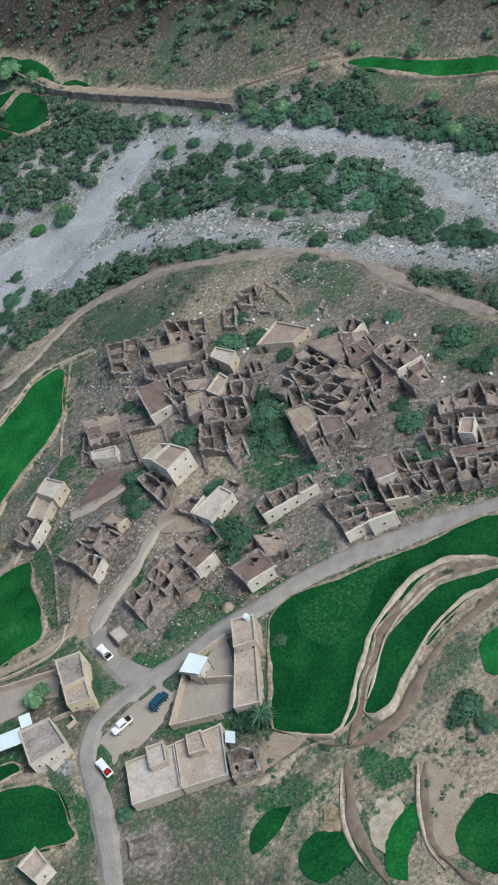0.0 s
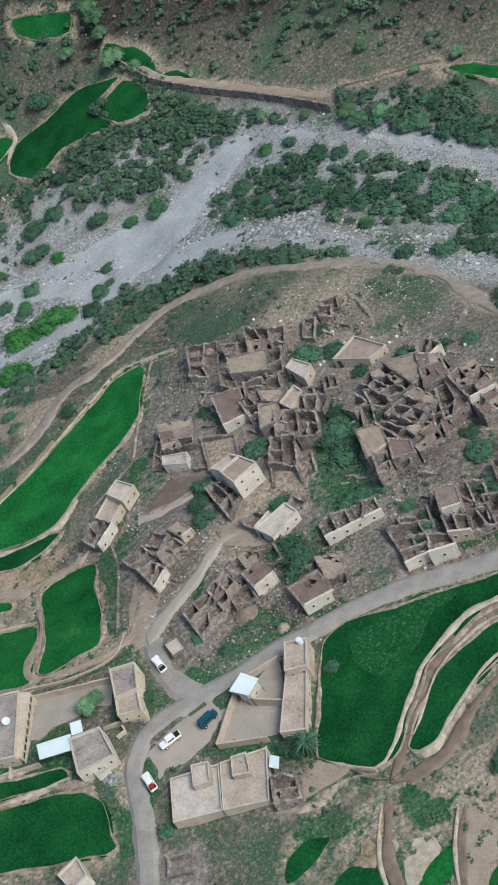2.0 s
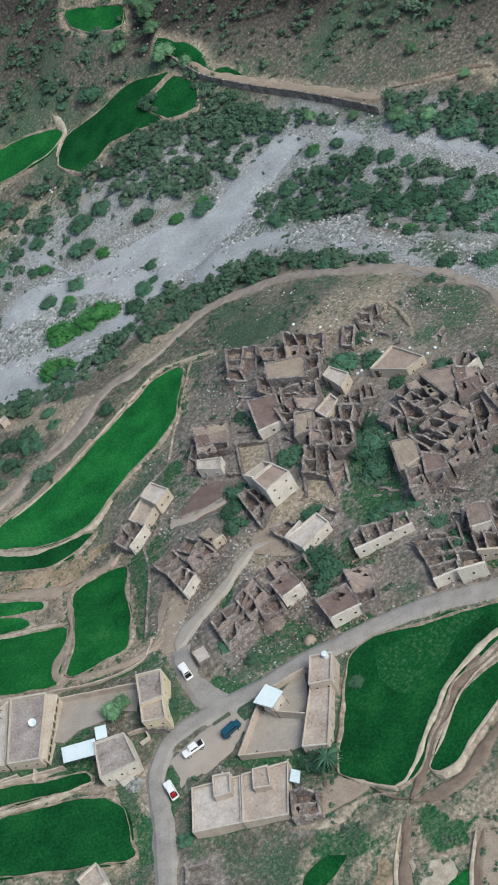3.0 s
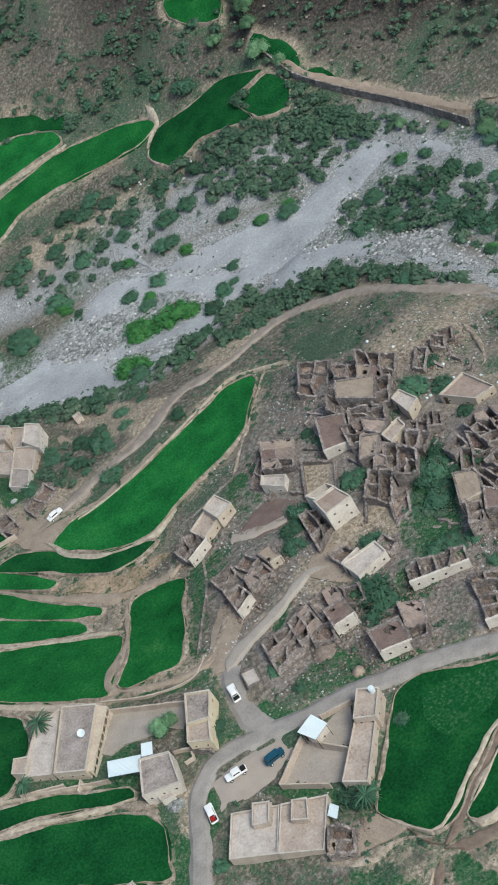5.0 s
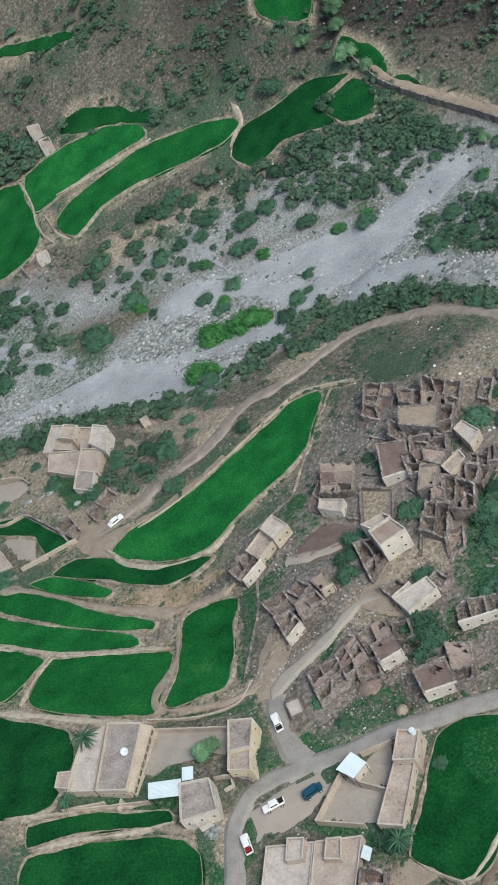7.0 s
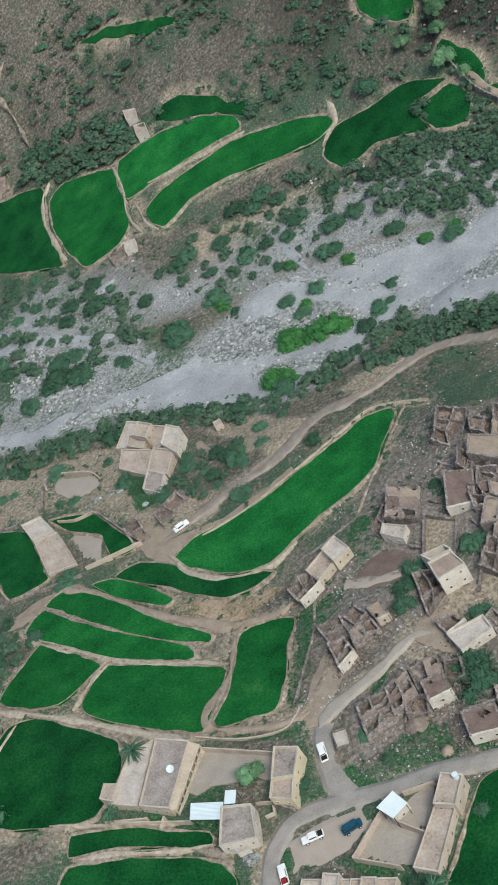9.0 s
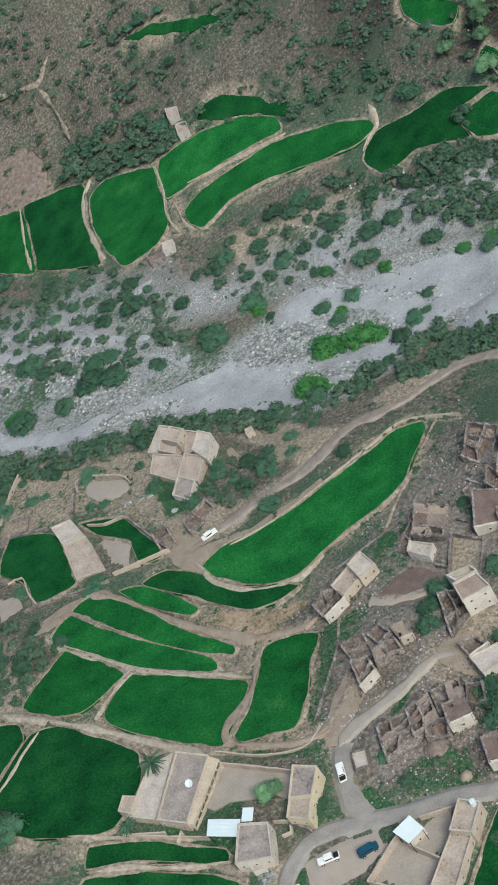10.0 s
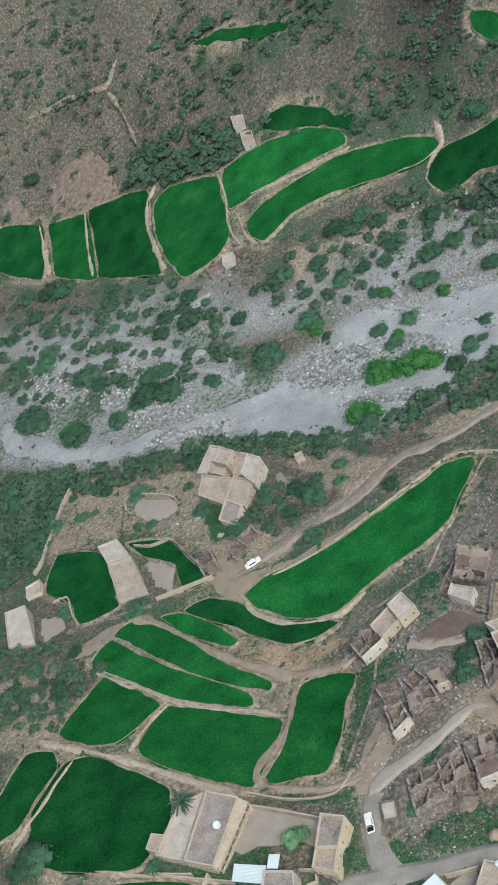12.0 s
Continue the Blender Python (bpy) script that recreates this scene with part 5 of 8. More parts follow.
def crown_mesh(name, seed, leaves, flat=0.8, size=0.17, mat=None, clumps=9, sides=7):
    """A crown of unit radius: leafy clumps of uneven size round a few centres, each a dense heart under sprays of leaves that face outwards."""
    rng = np.random.RandomState(seed)
    verts, faces = [], []
    lumps = []
    for k in range(clumps):
        a, far = rng.uniform(0, 6.28), 0.62 * math.sqrt((k + 0.3) / clumps)
        lumps.append((far * math.cos(a), far * math.sin(a), (0.75 - 0.6 * far) * flat * rng.uniform(0.7, 1.2), rng.uniform(0.28, 0.55)))
    for x, y, z, r in lumps:
        k = len(verts)
        verts.append(np.array((x, y, z + 0.6 * r * flat)))
        for h, w in ((0.42, 0.52), (-0.3, 0.7)):
            for i in range(sides):
                a = 6.283 * (i + 0.5 * (h < 0)) / sides
                g = rng.uniform(0.8, 1.1)
                verts.append(np.array((x + r * w * g * math.cos(a), y + r * w * g * math.sin(a), max(0.02, z + h * r * flat))))
        for i in range(sides):
            j = (i + 1) % sides
            faces += [(k, k + 1 + i, k + 1 + j), (k + 1 + i, k + 1 + sides + i, k + 1 + j), (k + 1 + j, k + 1 + sides + i, k + 1 + sides + j)]
    for _ in range(leaves):
        x, y, z, r = lumps[rng.randint(len(lumps))]
        d = rng.normal(size=3)
        d[2] = abs(d[2]) - 0.25
        d /= np.linalg.norm(d)
        p = np.array((x, y, z)) + d * r * (0.6 + 0.7 * rng.rand() ** 1.4) * (1, 1, flat)
        p[2] = max(p[2], 0.03)
        n = d + (0, 0, 0.5) + 0.4 * rng.normal(size=3)
        n /= np.linalg.norm(n) + 1e-9
        a = np.cross(n, rng.normal(size=3))
        a /= np.linalg.norm(a) + 1e-9
        b = np.cross(n, a)
        a, b = a * size * rng.uniform(0.6, 1.4), b * size * rng.uniform(0.4, 0.9)
        k = len(verts)
        verts += [p - a - n * size * 0.3, p - b, p + a - n * size * 0.3, p + b]
        faces += [(k, k + 1, k + 3), (k + 1, k + 2, k + 3)]
    me = bpy.data.meshes.new(name)
    me.from_pydata([tuple(v) for v in verts], [], faces)
    me.materials.append(mat)
    return me


def trunk_mesh(seed):
    """A short forked stem of unit height."""
    rng = np.random.RandomState(seed)
    bm = bmesh.new()
    limbs = [((0, 0, -0.3), (0, 0, 0.3), 0.09)] + [((0, 0, 0.25), (0.4 * math.cos(a), 0.4 * math.sin(a), rng.uniform(0.5, 0.75)), 0.05) for a in rng.uniform(0, 6.28) + np.arange(4) * 1.57]
    for p, q, r in limbs:
        p, q = Vector(p), Vector(q)
        m = Matrix.Translation(p) @ (q - p).to_track_quat("Z", "Y").to_matrix().to_4x4()
        box(bm, m, (r * 2, r * 2, (q - p).length), 0.55)
    me = bpy.data.meshes.new("trunk")
    bm.to_mesh(me)
    bm.free()
    me.materials.append(BARK)
    return me


CROWNS = {
    "b": [crown_mesh("shrub_crown", 10 + k, 720, 0.7, 0.08, LEAF, 12) for k in range(6)],
    "y": [crown_mesh("bright_crown", 30 + k, 800, 0.75, 0.075, LEAF_BRIGHT, 12) for k in range(3)],
    "t": [crown_mesh("tree_crown", 40 + k, 1500, 0.95, 0.06, LEAF_PALE, 18) for k in range(4)],
}
TRUNKS = [trunk_mesh(k) for k in range(4)]
PLANTED = []
PLANT_LABELS = {"b": "rounded dark green thorny shrub", "y": "bright yellow-green leafy shrub", "t": "tall broad green tree at a field edge"}


def plant(kind, spots):
    """Shrubs or trees, each a stem and a crown."""
    for x, y, r in spots:
        k = len(PLANTED)
        PLANTED.append((x, y, r))
        rng = np.random.RandomState(k)
        ob = thing("tree" if kind == "t" else "shrub", x, y, hz(x, y) - 0.2, PLANT_LABELS[kind], "tree" if kind == "t" else "shrub", "valley shrubs" if kind != "t" else "")
        turn = rng.uniform(0, 6.28)
        tall = rng.uniform(0.8, 1.15) * (1.1 if kind == "t" else 0.85)
        for name, me in (("crown", CROWNS[kind][k % len(CROWNS[kind])]), ("trunk", TRUNKS[k % 4])):
            o = new(name, me)
            o.parent = ob
            lift = r * 0.35 if kind == "t" and name == "crown" else 0
            o.matrix_basis = Matrix.Translation((0, 0, lift)) @ Matrix.Rotation(turn, 4, "Z") @ Matrix.Diagonal((r, r, r * tall, 1))


def palm(x, y, r):
    """A date palm: ringed trunk and arching fronds with leaflets."""
    z = hz(x, y)
    ob = thing("palm_tree", x, y, z, "date palm with long drooping grey-green fronds", "palm")
    rng = np.random.RandomState(int(x * 7) % 1000)
    bm = bmesh.new()
    for k in range(10):
        box(bm, Matrix.Translation((x, y, z - 0.4 + k * 0.45)), (0.5, 0.5, 0.5), 0.82)
    part("trunk", bm, BARK, ob)
    for k in range(34):
        a, lift = k * 2.399, rng.uniform(0.1, 0.9)
        bm = bmesh.new()
        prev = None
        for s in range(9):
            t = s / 8
            out = r * t * rng.uniform(0.97, 1.03)
            up = 4.2 + r * (lift * t - 0.75 * t * t)
            c = Vector((x + out * math.cos(a), y + out * math.sin(a), z + up))
            wide = 0.2 * math.sin(math.pi * min(1, t * 0.85 + 0.15))
            sidev = Vector((-math.sin(a), math.cos(a), 0)) * wide
            row = [bm.verts.new(c - sidev - Vector((0, 0, 0.2))), bm.verts.new(c), bm.verts.new(c + sidev - Vector((0, 0, 0.2)))]
            if prev and s % 1 == 0:
                bm.faces.new((prev[0], prev[1], row[1], row[0]))
                bm.faces.new((prev[1], prev[2], row[2], row[1]))
            prev = row
        part("frond", bm, LEAF, ob)


def thicket(loop, space, small, large):
    """Shrubs crowded into an outline, set at random with a least distance."""
    xs, ys = [p[0] for p in loop], [p[1] for p in loop]
    rng = np.random.RandomState(int(abs(sum(xs) * 13 + sum(ys) * 7)) % 99991)
    area = (max(xs) - min(xs)) * (max(ys) - min(ys))
    kept = []
    for _ in range(int(area / space ** 2 * 3)):
        x, y = rng.uniform(min(xs), max(xs)), rng.uniform(min(ys), max(ys))
        if not inside(np.array([x]), np.array([y]), loop)[0]:
            continue
        if any((x - a) ** 2 + (y - b) ** 2 < space ** 2 for a, b, _ in kept) or any((x - a) ** 2 + (y - b) ** 2 < (0.8 * (space + 0.6 * c)) ** 2 for a, b, c in PLANTED):
            continue
        kept.append((x, y, rng.uniform(small, large)))
    THICKET.extend(kept)


THICKET = []


def white_stone(spots):
    for x, y in spots:
        ob = new("white_boulder", WHITE_ROCK)
        ob.matrix_basis = Matrix.Translation((x, y, hz(x, y) + 0.15)) @ Matrix.Rotation(x, 4, "Z") @ Matrix.Diagonal((0.42, 0.36, 0.34, 1))
        tagged(ob, "small white-painted boulder marking the village edge", "boulder", "white boulders")


def make_rock(mat):
    r = np.random.RandomState(3)
    bm = bmesh.new()
    bmesh.ops.create_icosphere(bm, subdivisions=2, radius=1)
    for v in bm.verts:
        v.co *= r.uniform(0.88, 1.1)
    me = bpy.data.meshes.new("white_boulder")
    bm.to_mesh(me)
    bm.free()
    me.materials.append(mat)
    return me


WHITE_ROCK, GREY_ROCK = make_rock(SHEET), make_rock(BAR)


def water_tank(x, y, z):
    ob = thing("water_tank", x, y, z, "white plastic water tank on a flat roof", "water tank")
    bm = bmesh.new()
    bmesh.ops.create_cone(bm, cap_ends=True, segments=20, radius1=0.62, radius2=0.6, depth=1.2, matrix=Matrix.Translation((x, y, z + 0.6)))
    part("tank", bm, SHEET, ob)
    bm = bmesh.new()
    bmesh.ops.create_cone(bm, cap_ends=True, segments=16, radius1=0.3, radius2=0.24, depth=0.14, matrix=Matrix.Translation((x, y, z + 1.26)))
    part("lid", bm, SHEET, ob)


def dish(x, y, z):
    ob = thing("satellite_dish", x, y, z, "round white satellite dish on a flat roof", "satellite dish")
    bm = bmesh.new()
    bmesh.ops.create_cone(bm, cap_ends=False, segments=24, radius1=0.1, radius2=0.85, depth=0.25, matrix=Matrix.Translation((x, y, z + 0.9)) @ Matrix.Rotation(radians(25), 4, "X"))
    bmesh.ops.solidify(bm, geom=bm.faces[:], thickness=0.03)
    part("reflector", bm, SHEET, ob)
    bm = bmesh.new()
    box(bm, Matrix.Translation((x, y, z - 0.05)), (0.08, 0.08, 0.9))
    part("mast", bm, SHEET, ob)


def wall_stub(x, y, turn, length, h):
    """A short leftover piece of a stone wall."""
    SEED[0] += 1
    r = np.random.RandomState(SEED[0])
    d = np.array((math.cos(turn), math.sin(turn))) * length / 2
    base = hz(x, y)
    ob = part("ruined_wall", wall_run((x - d[0], y - d[1]), (x + d[0], y + d[1]), base, h * r.uniform(0.5, 1), h * r.uniform(0.3, 0.9), 0.55, r, 0.35), STONE)
    tagged(ob, "short crumbled stub of a dry-stone wall", "ruined wall", "wall stubs")


def heap(x, y, r, h, mat, text):
    """A tipped heap of loose material with a slumped, uneven foot."""
    rng = np.random.RandomState(int(abs(x * 31 + y * 17)))
    z = hz(x, y)
    verts, faces = [(x, y, z + h)], []
    for k, (f, up) in enumerate(((0.35, 0.78), (0.7, 0.35), (1.0, 0.04), (1.15, -0.5))):
        for i in range(14):
            a, g = i / 14 * 6.283, rng.uniform(0.85, 1.15)
            verts.append((x + r * f * g * math.cos(a), y + r * f * g * math.sin(a), z + h * up * rng.uniform(0.85, 1.1)))
    for i in range(14):
        j = (i + 1) % 14
        faces.append((0, 1 + i, 1 + j))
        for k in range(3):
            a, b = 1 + k * 14, 15 + k * 14
            faces.append((a + i, b + i, b + j, a + j))
    tagged(raw("mound", verts, faces, mat, smooth=True), text, "heap")


def vehicle(kind, x, y, turn, paint):
    """A parked car: body, cabin, panes, lamps and four wheels."""
    mat = CAR_WHITE if paint == "white" else CAR_BLUE
    z = hz(x, y) + 0.32
    text = {"pickup": "white double-cab pickup truck parked on bare ground", "van": paint + " van parked at the roadside", "sedan": "white saloon car parked on a dirt track"}[kind]
    ob = thing("pickup_truck" if kind == "pickup" else "van" if kind == "van" else "car", x, y, z, text, "car")
    m = Matrix.Translation((x, y, z)) @ Matrix.Rotation(radians(turn), 4, "Z")
    length, width = {"pickup": (4.6, 1.62), "van": (4.3, 1.65), "sedan": (4.3, 1.62)}[kind]
    cab = {"pickup": (-0.1, 2.1, 1.05), "van": (-0.3, 3.5, 1.25), "sedan": (-0.2, 2.5, 0.95)}[kind]

    def shell(name, size, off, material_, taper=1.0, parent=ob, bevel=0.12, label=""):
        bm = bmesh.new()
        box(bm, Matrix.Translation(off), size, taper)
        bmesh.ops.bevel(bm, geom=bm.edges[:], offset=bevel, segments=2, affect="EDGES")
        bm.transform(m)
        return part(name, bm, material_, parent, label, smooth=False)

    body = shell("body", (length, width, 0.55), (0, 0, 0.35), mat)
    cabin = shell("cabin", (cab[1], width * 0.92, cab[2] - 0.3), (cab[0], 0, 0.86), mat, 0.82)
    for name, size, off in (("windscreen", (0.08, width * 0.7, 0.4), (cab[0] + cab[1] * 0.44, 0, 0.98)), ("rear_window", (0.08, width * 0.7, 0.36), (cab[0] - cab[1] * 0.455, 0, 1.0)), ("side_window", (cab[1] * 0.75, 0.06, 0.36), (cab[0], width * 0.425, 0.98)), ("side_window", (cab[1] * 0.75, 0.06, 0.36), (cab[0], -width * 0.425, 0.98))):
        shell(name, size, off, GLASS, 0.9, cabin, 0.015, "dark tinted glass")
    if kind == "pickup":
        shell("cargo_bed", (1.55, width * 0.82, 0.06), (-length / 2 + 0.92, 0, 0.9), RUBBER, bevel=0.02, label="dark open cargo bed")
    for sx in (-1, 1):
        for sy in (-1, 1):
            bm = bmesh.new()
            bmesh.ops.create_cone(bm, cap_ends=True, segments=14, radius1=0.34, radius2=0.34, depth=0.24, matrix=m @ Matrix.Translation((sx * length * 0.31, sy * width * 0.44, 0.1)) @ Matrix.Rotation(radians(90), 4, "X"))
            wheel = part("wheel", bm, RUBBER, ob, "black tyre")
            bm = bmesh.new()
            bmesh.ops.create_cone(bm, cap_ends=True, segments=12, radius1=0.19, radius2=0.17, depth=0.27, matrix=m @ Matrix.Translation((sx * length * 0.31, sy * width * 0.44, 0.1)) @ Matrix.Rotation(radians(90), 4, "X"))
            part("rim", bm, SHEET, wheel)
    for sx, name in ((1, "headlight"), (-1, "tail_light")):
        for sy in (-1, 1):
            shell(name, (0.08, 0.3, 0.16), (sx * length * 0.485, sy * width * 0.36, 0.6), SHEET if sx > 0 else RED, bevel=0.02)


RED = material("red_lamp", [(0.3, 0.01, 0.01), (0.35, 0.015, 0.01)], 1.0, 0.4, 0.0)

# ---- yards and bare patches ----
yard("bare_ground", DIRT, [(-46.5, 92.6), (-35.4, 88.1), (-31.5, 72.3), (-43.8, 65.7), (-49.2, 72.0)])
yard("courtyard", CONCRETE, [(-52.8, 3.2), (-37.2, -7.6), (-39.5, -13.8), (-42.1, -11.0), (-45.7, -10.5), (-49.3, -9.3), (-51.7, -8.3), (-55.2, -8.9), (-56.9, -7.1)])
yard("courtyard", CONCRETE, [(-20.2, -32.8), (-13.1, -41.6), (-17.6, -47.0), (-27.9, -39.1)])
yard("courtyard", CONCRETE, [(-14.1, -33.2), (-8.7, -32.8), (-12.8, -41.0), (-17.1, -36.0)])
yard("parking_ground", PALE, [(-40.9, -29.6), (-36.5, -28.5), (-32.0, -29.0), (-26.9, -29.3), (-23.2, -29.9), (-22.7, -34.4), (-26.2, -36.2), (-29.7, -38.0), (-34.5, -37.1), (-38.3, -35.5), (-40.8, -36.6), (-39.7, -32.9)])
yard("bare_ground", DIRT, [(-30.2, -5.3), (-24.8, -7.4), (-24.9, -12.6), (-24.6, -17.8), (-27.2, -19.9), (-30.2, -9.5)])
yard("threshing_floor", REDSOIL, [(-2.3, 33.6), (2.7, 31.9), (5.5, 25.0), (3.6, 19.9), (-2.0, 22.1), (-6.8, 24.0), (-8.1, 30.0)])
yard("bare_ground", DIRT, [(-50.4, -26.5), (-44.3, -27.5), (-43.1, -31.7), (-48.6, -36.5), (-50.9, -31.8)])
yard("paving", PALE, [(-78.9, 127.8), (-77.4, 133.3), (-67.9, 126.4), (-64.9, 121.6), (-66.1, 118.4), (-72.5, 118.6)])
yard("paving", PALE, [(-75.9, 101.0), (-70.0, 101.0), (-66.5, 92.5), (-67.8, 83.6), (-72.5, 89.0)])
yard("paving", PALE, [(-106.6, 95.4), (-100.6, 94.1), (-97.9, 87.5), (-104.7, 84.4)])
yard("bare_ground", DIRT, [(-103.6, 145.3), (-98.9, 154.0), (-80.1, 143.4), (-58.7, 133.8), (-57.9, 114.9), (-52.1, 95.4), (-60.1, 103.9), (-68.4, 107.7), (-85.6, 120.6), (-91.6, 115.4), (-104.2, 119.9)])
yard("bare_ground", DIRT, [(-102.2, 73.6), (-96.4, 61.2), (-98.1, 45.3), (-107.9, 44.7), (-112.8, 47.4), (-115.9, 72.7)])
yard("eroded_ground", SAND, [(-0.6, -75.6), (7.7, -77.3), (17.6, -77.3), (24.3, -76.7), (16.2, -85.0), (8.2, -87.2), (2.7, -87.1), (-2.5, -83.9), (-4.3, -78.1)])
yard("eroded_ground", SAND, [(-15.8, -70.5), (-10.3, -72.2), (-8.4, -76.5), (-3.1, -81.4), (2.0, -87.9), (10.8, -90.5), (1.9, -99.6), (-4.0, -97.1), (-6.4, -92.5), (-7.6, -89.4), (-12.9, -87.8), (-18.9, -90.1), (-18.8, -85.4), (-21.1, -80.2), (-24.5, -78.5), (-24.8, -73.1)])
yard("eroded_ground", SAND, [(-11.1, -93.2), (-4.5, -94.8), (-6.4, -98.9), (-10.4, -101.8), (-12.1, -107.0), (-18.9, -99.0), (-15.4, -95.8)])
yard("eroded_ground", SAND, [(-16.9, -56.4), (-14.1, -61.8), (-12.2, -66.2), (-17.8, -68.0), (-22.7, -67.1), (-21.2, -61.8)])
yard("eroded_ground", SAND, [(-51.7, 52.7), (-43.2, 51.1), (-32.4, 43.7), (-26.7, 42.0), (-33.1, 38.5), (-41.6, 39.7), (-48.4, 41.4), (-54.7, 51.2)])
yard("eroded_ground", SAND, [(-11.3, -80.5), (-9.0, -83.3), (-10.8, -86.9), (-14.9, -90.0), (-17.6, -91.8), (-18.1, -89.3), (-15.5, -84.5)])
yard("eroded_ground", SAND, [(1.0, -87.4), (1.6, -90.8), (-3.1, -94.9), (-6.9, -98.1), (-10.7, -100.1), (-10.6, -97.2), (-7.4, -92.8), (-2.5, -88.9)])
yard("bare_ground", DIRT, [(-53.6, 96.3), (-47.7, 86.2), (-46.6, 79.7), (-50.2, 74.0), (-55.4, 78.4), (-56.5, 88.4)])
yard("eroded_ground", SAND, [(-23.7, 115.8), (-15.9, 109.2), (-10.3, 100.0), (-17.5, 93.7), (-25.6, 95.2), (-21.3, 105.2)])
drape("rock_outcrop", [(-101.9, 311.3), (-96.1, 321.1), (-85.5, 322.7), (-76.1, 317.0), (-72.1, 303.8), (-72.3, 295.9), (-82.4, 296.2), (-94.5, 302.4)], OUTCROP, 0.9, "reddish bare rock outcrop on a hillside", "rock outcrop", ragged=2.5, melt=0.9)
drape("rock_outcrop", [(-120.7, 329.8), (-110.7, 324.8), (-111.1, 315.9), (-118.3, 318.8), (-122.7, 323.5)], OUTCROP, 0.9, "reddish bare rock outcrop on a hillside", "rock outcrop", ragged=2.0, melt=0.9)
yard("bare_ground", DIRT, [(-97.0, 154.6), (-85.6, 145.1), (-80.2, 135.8), (-87.4, 124.5), (-94.6, 124.0), (-102.1, 130.5), (-100.7, 144.7)])
yard("bare_ground", DIRT, [(-65.1, 104.2), (-52.3, 93.1), (-48.8, 83.6), (-53.3, 75.0), (-55.8, 81.1), (-61.2, 95.3)])
yard("bare_ground", DIRT, [(-26.4, 116.1), (-11.5, 101.7), (-3.1, 92.9), (-10.8, 87.1), (-17.3, 88.0), (-22.1, 98.9), (-27.2, 110.5), (-29.9, 116.4)])
yard("bare_ground", REDSOIL, [(5.2, 102.6), (12.1, 104.0), (21.5, 102.3), (31.2, 101.5), (33.3, 97.2), (20.5, 98.4), (10.5, 97.2)])
yard("rock_outcrop", REDSOIL, [(-97.8, 319.7), (-81.6, 316.9), (-73.1, 304.5), (-72.5, 297.3), (-84.2, 299.1), (-99.0, 306.0)])
yard("bare_ground", DIRT, [(-0.1, 8.8), (5.8, 2.1), (5.1, -2.4), (-1.6, -1.8), (-4.5, 2.8)])
yard("bare_ground", DIRT, [(11.6, 15.2), (12.8, 8.6), (21.4, 8.0), (20.7, 0.4), (10.5, 2.0), (7.3, 4.2)])
yard("eroded_ground", SAND, [(-17.7, 208.6), (6.2, 198.1), (26.8, 191.2), (37.1, 184.9), (20.4, 173.0), (4.9, 174.2), (-8.3, 183.1), (-17.4, 193.8)])
yard("bare_ground", REDSOIL, [(11.7, 35.0), (16.8, 29.1), (13.6, 21.2), (9.0, 25.7)])
ribbon("footpath", [(-99.2, 351.2), (-84.5, 347.0), (-70.9, 340.6), (-63.2, 337.8), (-59.2, 340.7), (-51.5, 345.5), (-57.4, 360.3)], 0.84, BANK, 0.26, "pale trodden earth path along a terrace edge", "path", 0.12, 0.5)
ribbon("footpath", [(-64.3, 334.9), (-60.9, 321.5), (-59.6, 306.3)], 0.7, BANK, 0.26, "pale trodden earth path along a terrace edge", "path", 0.12, 0.5)
ribbon("footpath", [(-84.2, -11.1), (-77.2, -13.7), (-68.9, -16.0), (-61.0, -19.8), (-53.6, -24.5), (-51.3, -28.5)], 1.68, BANK, 0.26, "pale trodden earth path along a terrace edge", "path", 0.12, 0.5)
ribbon("footpath", [(-72.2, 45.3), (-59.7, 37.2), (-48.5, 30.6), (-43.3, 28.8), (-37.2, 33.3)], 0.98, BANK, 0.26, "pale trodden earth path along a terrace edge", "path", 0.12, 0.5)
ribbon("footpath", [(-29.0, -59.1), (-22.7, -63.5), (-14.9, -64.3), (-8.7, -68.6)], 1.12, BANK, 0.26, "pale trodden earth path along a terrace edge", "path", 0.12, 0.5)
ribbon("footpath", [(126.9, 92.5), (132.1, 77.6), (136.3, 64.3), (144.0, 50.4)], 0.84, BANK, 0.26, "pale trodden earth path along a terrace edge", "path", 0.12, 0.5)
ribbon("footpath", [(-10.5, 29.8), (-5.0, 25.9), (1.8, 23.1)], 1.4, BANK, 0.26, "pale trodden earth path along a terrace edge", "path", 0.12, 0.5)
ribbon("footpath", [(61.0, 44.6), (60.3, 36.4), (58.4, 28.9), (56.0, 26.9)], 0.7, BANK, 0.26, "pale trodden earth path along a terrace edge", "path", 0.12, 0.5)
ribbon("footpath", [(18.7, 81.1), (9.2, 65.9), (2.4, 56.3), (-3.6, 47.1)], 0.63, BANK, 0.26, "pale trodden earth path along a terrace edge", "path", 0.12, 0.5)
ribbon("footpath", [(-10.8, 29.6), (-6.8, 26.6), (-2.3, 24.4), (1.8, 23.2)], 1.7, PALE, 0.34, "short pale concrete footpath beside an earth floor", "path", 0.03, 0.15)
field(True, [(-12.4, 268.6), (-8.8, 270.2), (-2.5, 268.1), (4.4, 260.5), (11.7, 251.1), (18.7, 240.8), (15.9, 240.6), (7.0, 251.2), (-3.1, 259.8)], False)

